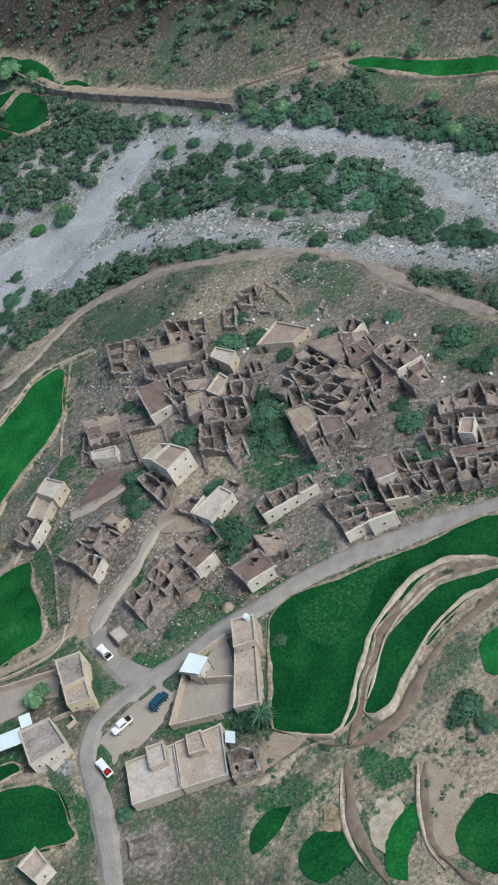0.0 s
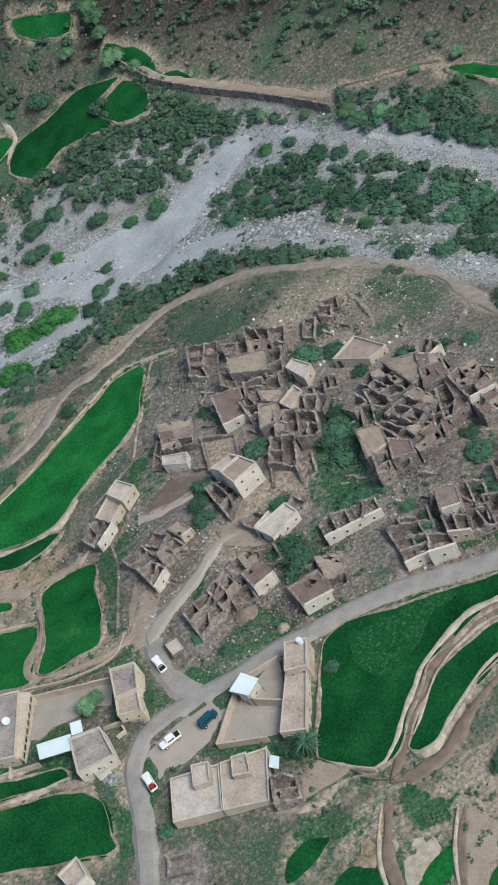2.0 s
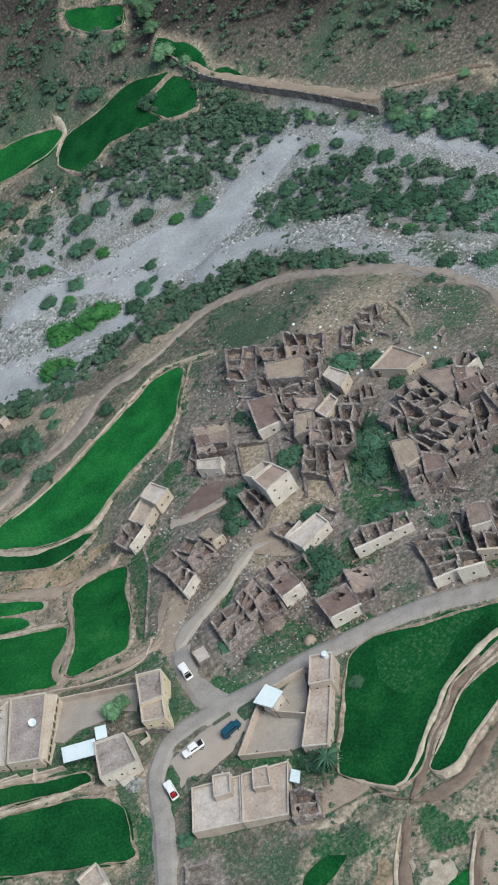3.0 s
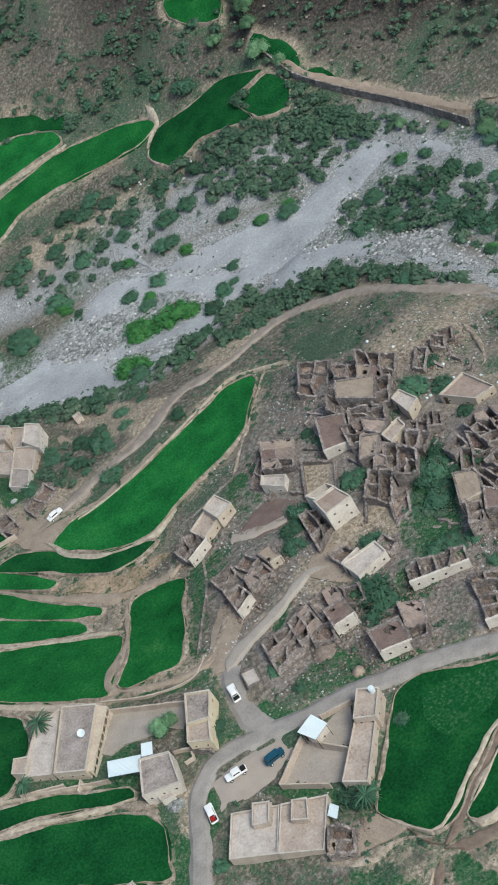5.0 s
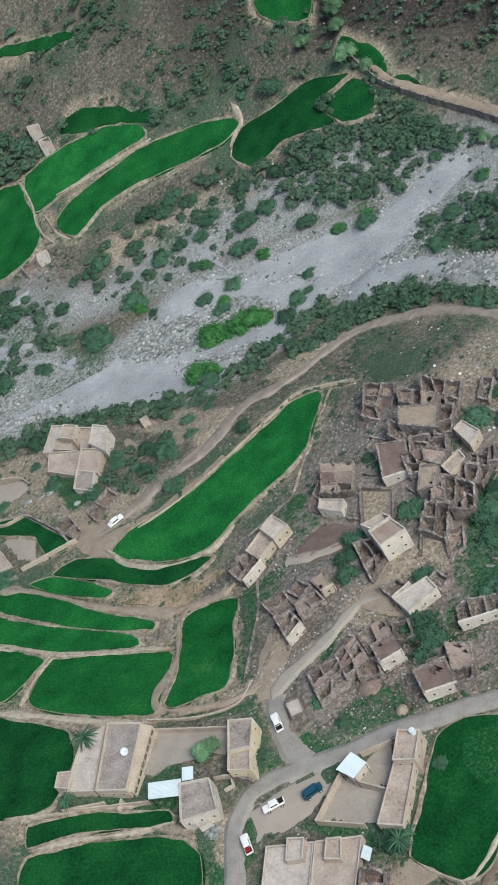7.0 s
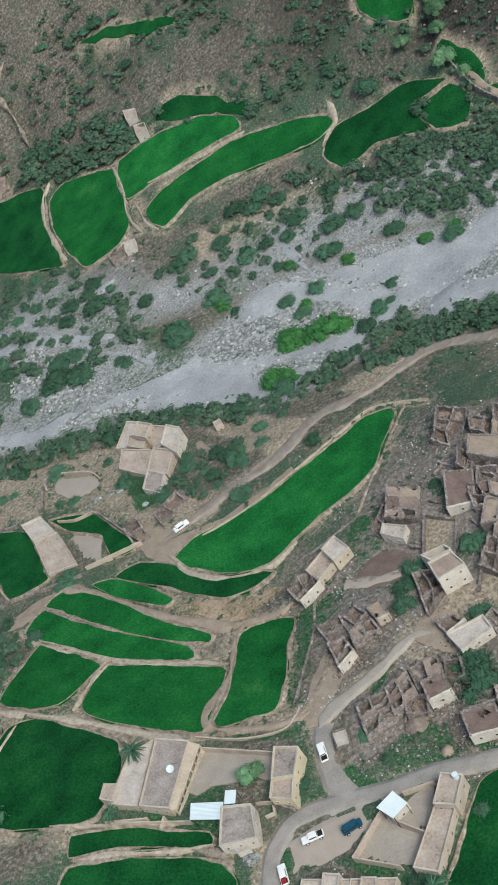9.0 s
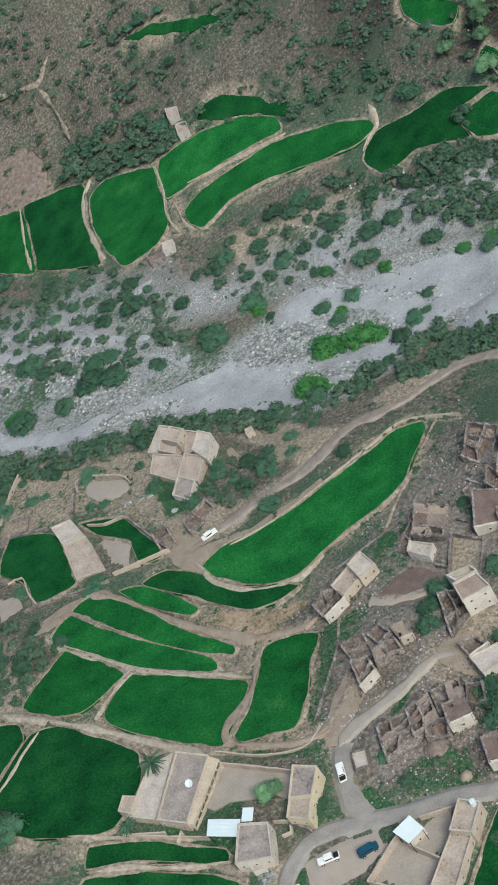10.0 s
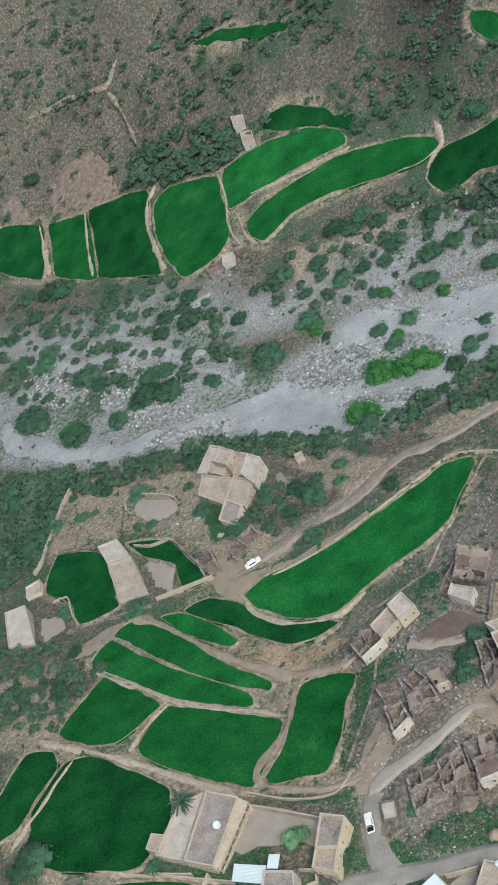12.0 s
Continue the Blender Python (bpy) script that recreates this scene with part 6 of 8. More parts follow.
# ---- ruined village: stone shells, most of them roofless ----
ruin([(39.9, 21.9), (38.0, 17.4), (40.5, 16.2), (42.2, 20.6)], 2.3, "open", 1, 2)
ruin([(21.9, 7.2), (20.3, 1.8), (23.7, 1.6), (25.8, 7.0)], 2.1, "open", 2, 1)
ruin([(39.8, 5.2), (37.6, 0.9), (41.4, -1.7), (43.2, 2.7)], 2.1, "open", 1, 2)
ruin([(48.0, -11.2), (45.2, -17.4), (48.2, -18.4), (50.3, -13.0)], 2.6, "open", 2, 2)
ruin([(56.6, 1.0), (55.8, -3.8), (58.7, -3.6), (59.4, 0.9)], 2.5, "mixed", 1, 2)
ruin([(52.0, -30.2), (49.8, -32.9), (53.0, -36.2), (55.2, -33.2)], 2.3, "open", 1, 2)
ruin([(-47.4, -53.0), (-48.9, -55.9), (-45.6, -58.0), (-44.1, -54.8)], 1.5, "low", 1, 1)
ruin([(37.0, 52.9), (35.4, 48.5), (40.9, 41.1), (43.2, 45.2)], 2.6, "open", 1, 2)
ruin([(30.9, 56.1), (29.9, 51.2), (33.5, 46.3), (35.6, 49.7)], 2.6, "open", 1, 2)
ruin([(35.1, 47.9), (33.3, 44.0), (38.9, 38.2), (40.5, 41.3)], 2.6, "open", 1, 2)
ruin([(28.8, 46.2), (26.9, 41.8), (33.0, 35.2), (35.8, 40.9)], 4.0, "roof", 1, 1)
ruin([(35.9, 40.9), (32.2, 34.4), (35.1, 32.3), (38.6, 37.8)], 3.5, "open", 2, 1)
ruin([(25.4, 44.8), (23.6, 41.1), (30.3, 33.1), (32.5, 36.6)], 3.2, "open", 1, 2)
ruin([(27.1, 36.9), (24.8, 32.2), (28.0, 29.8), (30.3, 34.3)], 3.2, "open", 1, 1)
ruin([(29.8, 33.5), (28.3, 30.5), (31.6, 27.7), (33.4, 30.6)], 3.5, "open", 1, 1)
ruin([(27.9, 31.2), (27.0, 27.6), (29.1, 24.3), (31.7, 26.4)], 3.5, "roof", 1, 1)
ruin([(20.0, 40.8), (17.4, 31.3), (22.8, 29.5), (25.3, 37.6)], 3.0, "roofw", 1, 1)
ruin([(23.4, 33.8), (22.6, 27.4), (27.1, 24.9), (28.1, 30.8)], 3.2, "mixed", 1, 2)
ruin([(25.2, 26.7), (22.3, 21.3), (26.1, 19.9), (28.6, 24.4)], 3.2, "roof", 1, 1)
ruin([(35.8, 23.1), (33.7, 19.9), (37.2, 16.3), (38.9, 19.7)], 3.0, "open", 1, 2)
ruin([(33.8, 19.9), (31.2, 16.1), (33.8, 12.7), (37.2, 16.2)], 3.0, "open", 1, 2)
ruin([(26.8, 22.4), (23.4, 16.3), (27.0, 12.5), (30.2, 18.9)], 3.0, "mixed", 2, 2)
ruin([(30.1, 17.7), (25.9, 10.1), (29.6, 7.7), (32.2, 13.2)], 3.5, "open", 1, 2)
ruin([(22.1, 17.2), (18.0, 11.3), (21.7, 6.3), (26.5, 13.4)], 3.5, "open", 2, 1)
ruin([(18.7, 12.7), (15.5, 6.8), (19.7, 0.7), (23.7, 5.1)], 1.4, "low", 1, 1)
ruin([(11.7, 34.1), (8.3, 24.6), (13.8, 20.6), (17.2, 28.7)], 0.9, "low", 1, 1)
ruin([(4.3, 17.3), (3.8, 7.3), (8.3, 10.9), (7.8, 17.1)], 2.8, "dark", 2, 2)
ruin([(25.4, 65.7), (21.2, 57.0), (25.6, 51.7), (30.8, 60.4)], 2.2, "open", 2, 2)
ruin([(4.6, 2.7), (5.9, -1.5), (9.7, -0.5), (7.6, 2.9)], 2.8, "openw", 1, 1)
ruin([(14.0, -1.6), (14.9, -5.4), (17.3, -4.1), (16.0, -1.3)], 3.0, "open", 1, 1)
ruin([(44.1, 10.8), (45.0, 1.7), (50.6, 0.1), (50.4, 9.5)], 3.1, "open", 2, 3)
ruin([(50.3, 9.4), (50.8, 0.1), (56.7, 1.0), (56.1, 5.8)], 3.1, "roof", 1, 1)
ruin([(56.0, 4.8), (51.9, -3.5), (56.7, -5.2), (58.9, 1.1)], 2.8, "mixed", 1, 2)
ruin([(57.5, 7.6), (56.5, 2.9), (60.9, 3.6), (60.5, 8.7)], 3.5, "openw", 1, 1)
ruin([(42.9, 7.6), (41.5, 2.0), (44.8, 1.0), (46.0, 5.1)], 3.5, "open", 1, 1)
ruin([(37.4, 8.8), (38.0, 4.9), (41.3, 5.9), (41.0, 9.1)], 3.5, "open", 1, 1)
ruin([(35.6, 9.1), (35.9, 5.7), (39.2, 4.7), (39.2, 7.7)], 1.6, "low", 1, 1)
ruin([(42.1, -3.2), (44.8, -9.4), (50.8, -8.8), (49.5, -2.6)], 3.5, "mixed", 2, 3)
ruin([(39.1, -2.5), (40.7, -11.9), (47.0, -12.1), (44.7, -7.5)], 2.6, "open", 2, 3)
ruin([(35.1, -0.4), (32.5, -8.0), (37.3, -8.4), (39.1, -2.8)], 3.5, "rooft", 1, 1)
ruin([(38.0, -8.8), (35.7, -13.6), (39.4, -15.9), (40.5, -12.7)], 3.5, "roof", 1, 1)
ruin([(40.8, -13.2), (40.5, -16.9), (44.9, -18.9), (46.7, -13.0)], 3.0, "mixed", 1, 2)
ruin([(52.7, -6.3), (49.0, -14.4), (53.9, -15.8), (57.2, -8.7)], 3.2, "mixed", 2, 2)
ruin([(33.1, -9.9), (30.9, -15.4), (33.6, -15.5), (35.5, -10.8)], 4.4, "open", 1, 1)
ruin([(34.2, -12.7), (33.2, -15.0), (37.5, -16.8), (38.5, -14.5)], 2.6, "open", 1, 2)
ruin([(56.0, -7.6), (55.1, -15.7), (60.4, -17.2), (62.0, -8.6)], 4.4, "mixedw", 2, 2)
ruin([(55.1, -15.5), (54.5, -21.3), (58.4, -23.0), (59.8, -18.0)], 4.0, "mixed", 1, 2)
ruin([(58.2, -29.6), (55.4, -33.8), (61.1, -40.4), (64.5, -34.3)], 3.2, "mixed", 2, 3)
ruin([(55.1, -28.2), (52.8, -31.4), (55.0, -33.2), (57.6, -29.6)], 3.0, "roof", 1, 1)
ruin([(56.0, -34.3), (54.8, -36.4), (57.0, -39.2), (58.7, -37.0)], 2.8, "open", 1, 2)
ruin([(48.2, -31.3), (46.1, -35.9), (49.2, -38.9), (51.9, -35.5)], 2.6, "open", 1, 2)
ruin([(47.9, -40.1), (46.7, -41.4), (52.6, -47.7), (54.1, -45.5)], 2.1, "roof", 1, 1)
ruin([(54.6, -41.5), (52.2, -45.1), (54.4, -46.8), (57.8, -43.0)], 3.0, "open", 1, 1)
ruin([(36.1, -28.2), (33.8, -33.1), (37.2, -34.9), (39.3, -30.5)], 4.0, "roofw", 1, 1)
ruin([(39.6, -30.6), (36.8, -36.1), (41.4, -38.4), (43.3, -33.9)], 3.5, "open", 1, 2)
ruin([(33.2, -33.9), (31.6, -38.4), (34.5, -41.0), (36.6, -36.9)], 3.5, "opent", 1, 2)
ruin([(37.2, -37.4), (35.3, -41.4), (39.1, -43.3), (40.4, -39.4)], 3.2, "open", 1, 2)
ruin([(41.6, -36.4), (39.4, -41.1), (41.9, -42.8), (44.2, -38.3)], 3.2, "open", 1, 1)
ruin([(43.6, -39.9), (41.1, -44.9), (44.2, -46.5), (46.1, -42.5)], 4.4, "open", 1, 1)
ruin([(45.9, -43.3), (43.2, -47.7), (46.0, -50.1), (49.1, -45.9)], 3.0, "open", 1, 2)
ruin([(49.3, -46.3), (46.1, -50.6), (49.0, -52.6), (52.4, -48.8)], 3.0, "open", 1, 2)
ruin([(24.5, -24.9), (23.7, -29.8), (30.4, -33.4), (32.3, -28.9)], 2.6, "open", 2, 3)
ruin([(23.6, -30.4), (22.3, -35.9), (27.3, -36.8), (29.1, -34.1)], 2.6, "open", 2, 2)
ruin([(28.3, -35.7), (26.1, -39.5), (30.2, -41.8), (31.7, -38.1)], 4.0, "openw", 1, 1)
ruin([(22.9, -33.5), (21.8, -36.7), (26.3, -38.2), (27.4, -35.4)], 2.8, "openw", 1, 1)
ruin([(16.0, -13.0), (15.0, -17.4), (25.8, -20.6), (26.9, -16.3)], 3.0, "openw", 1, 3)
ruin([(2.1, -22.8), (1.9, -28.2), (7.6, -29.7), (8.0, -24.2)], 3.0, "roofw", 1, 1)
ruin([(3.3, -18.7), (2.7, -20.7), (8.7, -22.0), (9.6, -19.5)], 1.5, "low", 1, 1)
ruin([(10.1, -20.4), (8.0, -29.9), (11.0, -30.6), (14.0, -23.5)], 2.5, "open", 2, 1)
ruin([(-16.7, -9.1), (-17.0, -16.1), (-10.7, -14.5), (-10.5, -8.2)], 2.6, "open", 3, 2)
ruin([(-10.1, -8.1), (-10.2, -14.1), (-5.1, -12.6), (-5.5, -6.4)], 2.6, "mixed", 3, 2)
ruin([(-4.3, -5.5), (-4.0, -11.2), (1.4, -10.0), (1.4, -6.1)], 2.6, "mixed", 1, 2)
ruin([(-2.8, -11.5), (-2.8, -16.2), (1.6, -16.2), (1.3, -11.8)], 3.5, "roofw", 1, 1)
ruin([(2.9, -7.8), (1.9, -12.3), (5.1, -13.7), (5.8, -9.7)], 2.6, "open", 1, 1)
ruin([(-7.5, -12.1), (-7.9, -16.0), (-4.0, -17.3), (-3.5, -13.9)], 2.3, "open", 1, 2)
ruin([(-19.2, 17.7), (-17.8, 12.5), (-13.6, 12.9), (-14.5, 18.6)], 2.6, "open", 1, 1)
ruin([(-18.1, 10.7), (-17.7, 4.2), (-14.0, 6.3), (-15.1, 11.5)], 3.2, "openw", 1, 1)
ruin([(-13.1, 18.2), (-11.4, 13.8), (-8.6, 15.2), (-10.5, 19.3)], 2.6, "open", 1, 1)
ruin([(-11.4, 12.2), (-10.2, 9.3), (-7.4, 9.9), (-8.2, 13.3)], 3.0, "open", 1, 1)
ruin([(-7.8, 15.7), (-6.7, 11.8), (-4.2, 11.6), (-5.0, 16.1)], 2.6, "rooft", 1, 1)
ruin([(-13.0, 11.9), (-13.1, 8.5), (-10.4, 9.4), (-10.1, 12.3)], 2.6, "roof", 1, 1)
ruin([(-23.0, 35.0), (-21.0, 29.7), (-16.1, 32.2), (-17.7, 37.3)], 3.7, "openw", 1, 2)
ruin([(6.8, 47.3), (4.0, 39.5), (9.5, 35.4), (12.9, 42.8)], 2.8, "mixed", 2, 2)
ruin([(-0.7, 39.5), (0.8, 37.4), (6.7, 46.8), (6.1, 47.9)], 2.1, "open", 1, 1)
ruin([(-23.9, -55.2), (-26.3, -60.1), (-22.4, -62.0), (-20.8, -58.0)], 2.8, "open", 2, 2)
ruin([(-50.9, 90.9), (-49.5, 86.1), (-42.5, 90.3), (-44.2, 94.4)], 2.2, "open", 1, 2)
ruin([(-59.8, 91.4), (-58.1, 83.5), (-54.3, 84.4), (-55.8, 91.2)], 2.3, "open", 1, 1)
ruin([(-101.5, 130.1), (-101.9, 123.6), (-97.7, 123.5), (-97.0, 128.7)], 1.9, "low", 1, 1)
ruin([(-43.8, 221.1), (-43.1, 216.0), (-39.2, 215.3), (-38.8, 220.6)], 2.0, "open", 1, 1)
ruin([(52.6, 43.2), (51.1, 40.3), (53.1, 38.8), (54.7, 41.3)], 2.0, "open", 1, 1)
ruin([(48.1, 42.9), (44.8, 38.0), (46.1, 35.7), (49.6, 40.2)], 1.9, "open", 1, 1)
ruin([(54.6, 44.9), (53.4, 41.9), (56.0, 40.1), (57.4, 43.1)], 1.8, "open", 1, 1)

# ---- houses that still stand ----
house([(8.2, 15.1), (8.7, 9.8), (15.2, 10.3), (13.6, 15.4)], 6.5, "plaster", "dirt", 7, "tall white plastered tower house with small windows")
house([(7.4, 19.7), (8.7, 17.3), (13.9, 17.4), (12.9, 19.4)], 5.2, "plaster", "open", 0, "white plastered roofless annex against a tower house")
house([(5.4, -2.4), (6.8, -7.7), (14.4, -6.1), (13.8, -2.1)], 3.0, "plaster", "pale", 2, "white plastered village house with pale flat roof")
house([(35.7, 30.7), (36.7, 24.0), (40.2, 26.3), (38.3, 31.8)], 3.4, "cream", "pale", 2, "cream plastered village house with pale flat roof")
house([(28.9, 23.3), (29.6, 19.8), (34.4, 22.0), (34.1, 25.0)], 3.1, "cream", "tan", 1, "low cream house with tan flat roof")
house([(44.1, 23.0), (49.5, 15.8), (54.4, 15.9), (51.4, 24.8)], 2.7, "cream", "dirt", 1, "cream-walled village house with earthen flat roof")
house([(53.3, -37.5), (50.5, -39.8), (52.0, -42.6), (55.2, -39.8)], 4.4, "plaster", "dirt", 2, "tall white house with earthen flat roof")
house([(-12.7, 40.1), (-11.0, 34.8), (-6.6, 36.6), (-8.8, 41.9)], 4.0, "cream", "pale", 2, "pale plastered upper block of a long house")
house([(-17.9, 37.6), (-16.1, 32.8), (-11.1, 36.0), (-12.7, 40.7)], 3.0, "cream", "tan", 2, "low tan roofed middle of a long house")
house([(2.5, 37.6), (1.1, 35.1), (5.3, 30.6), (7.2, 33.6)], 2.7, "plaster", "pale", 1, "small house with pale flat roof")
house([(-24.0, -11.0), (-24.1, -15.5), (-21.0, -15.9), (-20.7, -11.6)], 1.6, "stone", "pale", 0, "small stone hut with pale flat roof")
house([(-38.7, -39.9), (-43.0, -48.4), (-34.6, -53.3), (-30.0, -44.4)], 2.1, "tan", "pale", 0, "flat-roofed modern house with pale screed roof")
house([(-29.7, -44.7), (-34.5, -53.7), (-26.9, -58.4), (-21.3, -48.8)], 2.1, "tan", "tan", 0, "flat-roofed modern house with tan roof terrace")
house([(-34.2, -41.4), (-36.2, -45.7), (-33.1, -47.2), (-31.2, -43.2)], 3.1, "tan", "pale", 1, "pale stair room on a flat roof")
house([(-27.5, -46.0), (-29.4, -49.8), (-26.5, -51.7), (-24.8, -47.4)], 3.1, "tan", "tan", 1, "tan stair room on a flat roof")
house([(-9.4, -38.6), (-17.8, -49.2), (-13.8, -52.3), (-6.0, -41.0)], 3.0, "tan", "tan", 5, "long flat-roofed wing beside a walled yard")
house([(-6.2, -34.2), (-9.8, -39.7), (-6.0, -42.1), (-2.5, -36.8)], 4.5, "tan", "tan", 2, "upper room with tan flat roof")
house([(-19.8, -33.5), (-17.9, -37.0), (-14.5, -35.4), (-16.5, -31.5)], 2.3, "plaster", "tan", 2, "small yard house below a metal roof")
house([(-35.5, -10.3), (-38.0, -17.4), (-33.4, -19.1), (-30.7, -13.1)], 4.8, "yellow", "dark", 6, "yellow plastered house with dark flat roof")
house([(-38.1, -17.1), (-39.6, -21.0), (-35.3, -23.7), (-33.5, -18.7)], 4.1, "yellow", "tan", 5, "yellow plastered wing with tan roof terrace")
house([(-49.7, -17.2), (-52.2, -25.7), (-44.5, -27.7), (-43.6, -19.8)], 3.7, "plaster", "dark", 6, "white plastered square house with grey flat roof")
house([(-41.2, 121.9), (-44.2, 115.8), (-40.7, 109.2), (-37.8, 118.2)], 5.2, "plaster", "pale", 6, "tall cream tower room of a riverside house")
house([(-46.8, 117.2), (-50.2, 110.0), (-45.3, 104.8), (-41.4, 112.5)], 3.0, "tan", "tan", 5, "flat-roofed middle wing of a riverside house")
house([(-49.9, 109.2), (-52.6, 103.1), (-48.3, 98.5), (-45.7, 104.6)], 2.6, "plaster", "dark", 4, "low grey-roofed end of a riverside house")
house([(-55.9, 125.3), (-58.1, 118.4), (-50.8, 110.2), (-48.0, 119.3)], 2.4, "tan", "tan", 2, "wide tan roof terrace of a riverside house")
house([(-46.4, 130.8), (-48.0, 120.2), (-45.3, 120.8), (-42.4, 127.3)], 1.8, "tan", "tan", 0, "sunken inner court of a riverside house")
house([(-49.2, 131.7), (-51.7, 127.5), (-48.3, 123.9), (-45.5, 128.0)], 5.0, "tan", "tan", 5, "square upper room of a riverside house")
house([(-53.1, 130.3), (-54.6, 126.5), (-50.1, 122.0), (-48.7, 126.1)], 3.0, "tan", "tan", 2, "stair landing of a riverside house")
house([(-52.9, 137.9), (-58.1, 129.4), (-54.2, 126.6), (-50.2, 135.6)], 2.6, "tan", "pale", 2, "pale side roof of a riverside house")
house([(-29.4, 116.6), (-29.2, 114.2), (-27.0, 114.5), (-27.2, 116.8)], 1.9, "tan", "tan", 1, "tiny pale hut above the river")
house([(-59.5, 6.9), (-66.6, -7.4), (-60.5, -11.4), (-52.7, 2.3)], 3.6, "cream", "dark", 3, "large cream house with worn grey upper roof")
house([(-66.5, 6.7), (-72.9, -3.2), (-67.1, -6.9), (-60.3, 7.2)], 3.0, "cream", "pale", 2, "pale roof terrace of a large cream house")
house([(-73.0, 2.0), (-74.6, -1.2), (-71.9, -3.4), (-69.9, 0.3)], 3.0, "cream", "tan", 1, "small cream annex with flat roof")
veranda([(-52.8, 2.7), (-60.7, -10.7), (-59.4, -11.6), (-51.1, 1.0)], 2.6, "cream columned veranda along a large house")
house([(-88.2, 113.6), (-85.6, 105.3), (-79.0, 104.8), (-82.2, 113.1)], 3.0, "plaster", "pale", 3, "white flat-roofed farmhouse by a walled garden")
house([(-84.6, 102.3), (-82.4, 87.8), (-74.2, 86.9), (-77.7, 101.4)], 2.4, "cream", "roof", 3, "long low farmhouse wing with worn roof")
house([(-115.3, 100.5), (-114.5, 87.7), (-106.7, 84.9), (-109.1, 100.1)], 2.6, "cream", "pale", 3, "farmhouse with pale flat roof")
house([(-111.2, 111.5), (-111.1, 107.4), (-106.7, 107.6), (-106.8, 112.3)], 1.8, "plaster", "tan", 1, "small farm outbuilding with flat roof")
house([(-37.9, 221.8), (-38.3, 216.8), (-34.5, 215.8), (-34.1, 220.8)], 1.8, "plaster", "pale", 1, "small white hut beside terraced fields")
house([(-20.6, 273.2), (-20.7, 265.6), (-16.7, 264.0), (-16.6, 271.6)], 1.8, "plaster", "tan", 1, "small white hut under trees")
house([(-21.9, 282.2), (-21.8, 274.9), (-18.0, 273.1), (-17.6, 279.8)], 1.8, "plaster", "roof", 0, "small grey hut under trees")
house([(-65.5, -41.2), (-64.7, -46.3), (-60.9, -45.6), (-60.8, -40.7)], 3.1, "plaster", "tan", 1, "white farmhouse at the edge of a field")
yard_wall([(-52.4, 2.1), (-36.6, -8.8)], 1.8, "tan")
yard_wall([(-20.0, -33.9), (-28.1, -40.5)], 2.0, "tan")
yard_wall([(-28.1, -40.5), (-20.0, -46.9)], 2.0, "tan")
yard_wall([(-18.3, -37.2), (-13.5, -42.8)], 2.4, "tan")
yard_wall([(-14.9, -32.1), (-8.3, -33.1)], 1.6, "tan")
yard_wall([(-74.4, -6.6), (-57.4, -15.1)], 1.2, "tan")
yard_wall([(-40.0, -20.3), (-36.2, -23.9)], 1.6, "stone")
yard_wall([(75.0, 188.5), (75.7, 181.9), (77.7, 172.8), (84.4, 158.4), (91.2, 144.0), (96.9, 128.1), (101.4, 113.0)], 2.4, "stone")
yard_wall([(-98.0, 155.3), (-101.7, 148.2), (-104.3, 138.9), (-106.6, 129.6), (-108.0, 122.4), (-110.1, 118.5)], 1.2, "tan")
yard_wall([(-76.3, 144.1), (-78.4, 137.2), (-80.6, 133.3), (-82.1, 130.3), (-82.9, 120.1)], 1.2, "stone")
yard_wall([(-81.2, 129.7), (-79.9, 135.5), (-67.9, 127.2), (-64.9, 121.6)], 1.0, "tan")
yard_wall([(-90.8, 118.8), (-98.0, 121.0), (-103.6, 123.4), (-106.1, 121.1)], 1.2, "stone")
yard_wall([(-78.5, 110.6), (-73.4, 107.2), (-68.4, 106.9), (-66.7, 104.8)], 1.3, "tan")
yard_wall([(-66.7, 104.8), (-62.0, 94.7), (-59.0, 88.3), (-56.1, 82.4)], 1.6, "stone")
yard_wall([(-56.1, 82.4), (-64.0, 82.7), (-71.9, 82.7)], 1.6, "tan")
yard_wall([(-73.4, 81.3), (-82.9, 82.2), (-92.6, 84.4), (-97.4, 83.7)], 1.0, "stone")
yard_wall([(-102.9, 100.8), (-98.6, 100.6), (-96.4, 91.6), (-94.0, 85.2)], 0.8, "tan")
yard_wall([(-66.0, -9.9), (-75.0, -6.3)], 1.4, "tan")
yard_wall([(-62.5, -11.2), (-63.8, -13.6)], 1.4, "tan")
sheet_roof([(-55.6, -13.1), (-56.7, -16.8), (-50.4, -19.9), (-49.0, -16.2)], 3.4)
sheet_roof([(-48.0, -14.0), (-49.0, -17.0), (-46.8, -17.8), (-45.8, -14.9)], 3.4)
sheet_roof([(-20.1, -34.8), (-17.8, -38.7), (-14.3, -36.8), (-16.1, -32.8)], 4.2)

sheet_roof([(-21.7, -51.1), (-23.3, -53.1), (-22.1, -54.7), (-20.6, -52.6)], 2.2)
house([(-52.2, -24.4), (-52.0, -25.7), (-50.0, -26.5), (-49.6, -24.8)], 1.5, "plaster", "pale", 0, "low white porch against a square house")
house([(-49.8, -26.0), (-49.6, -27.7), (-46.9, -28.2), (-47.1, -26.5)], 2.0, "plaster", "pale", 0, "white porch roof against a square house")
yard_wall([(-16.2, 45.2), (-7.2, 47.2), (0.1, 48.8)], 0.45, "stone")
yard_wall([(-29.7, 2.3), (-25.4, 11.2), (-21.0, 20.4), (-19.1, 28.2)], 0.5, "stone")
yard_wall([(-52.5, 6.3), (-43.4, 0.2), (-36.1, -2.7), (-31.9, -2.8), (-28.9, 0.5)], 0.5, "tan")
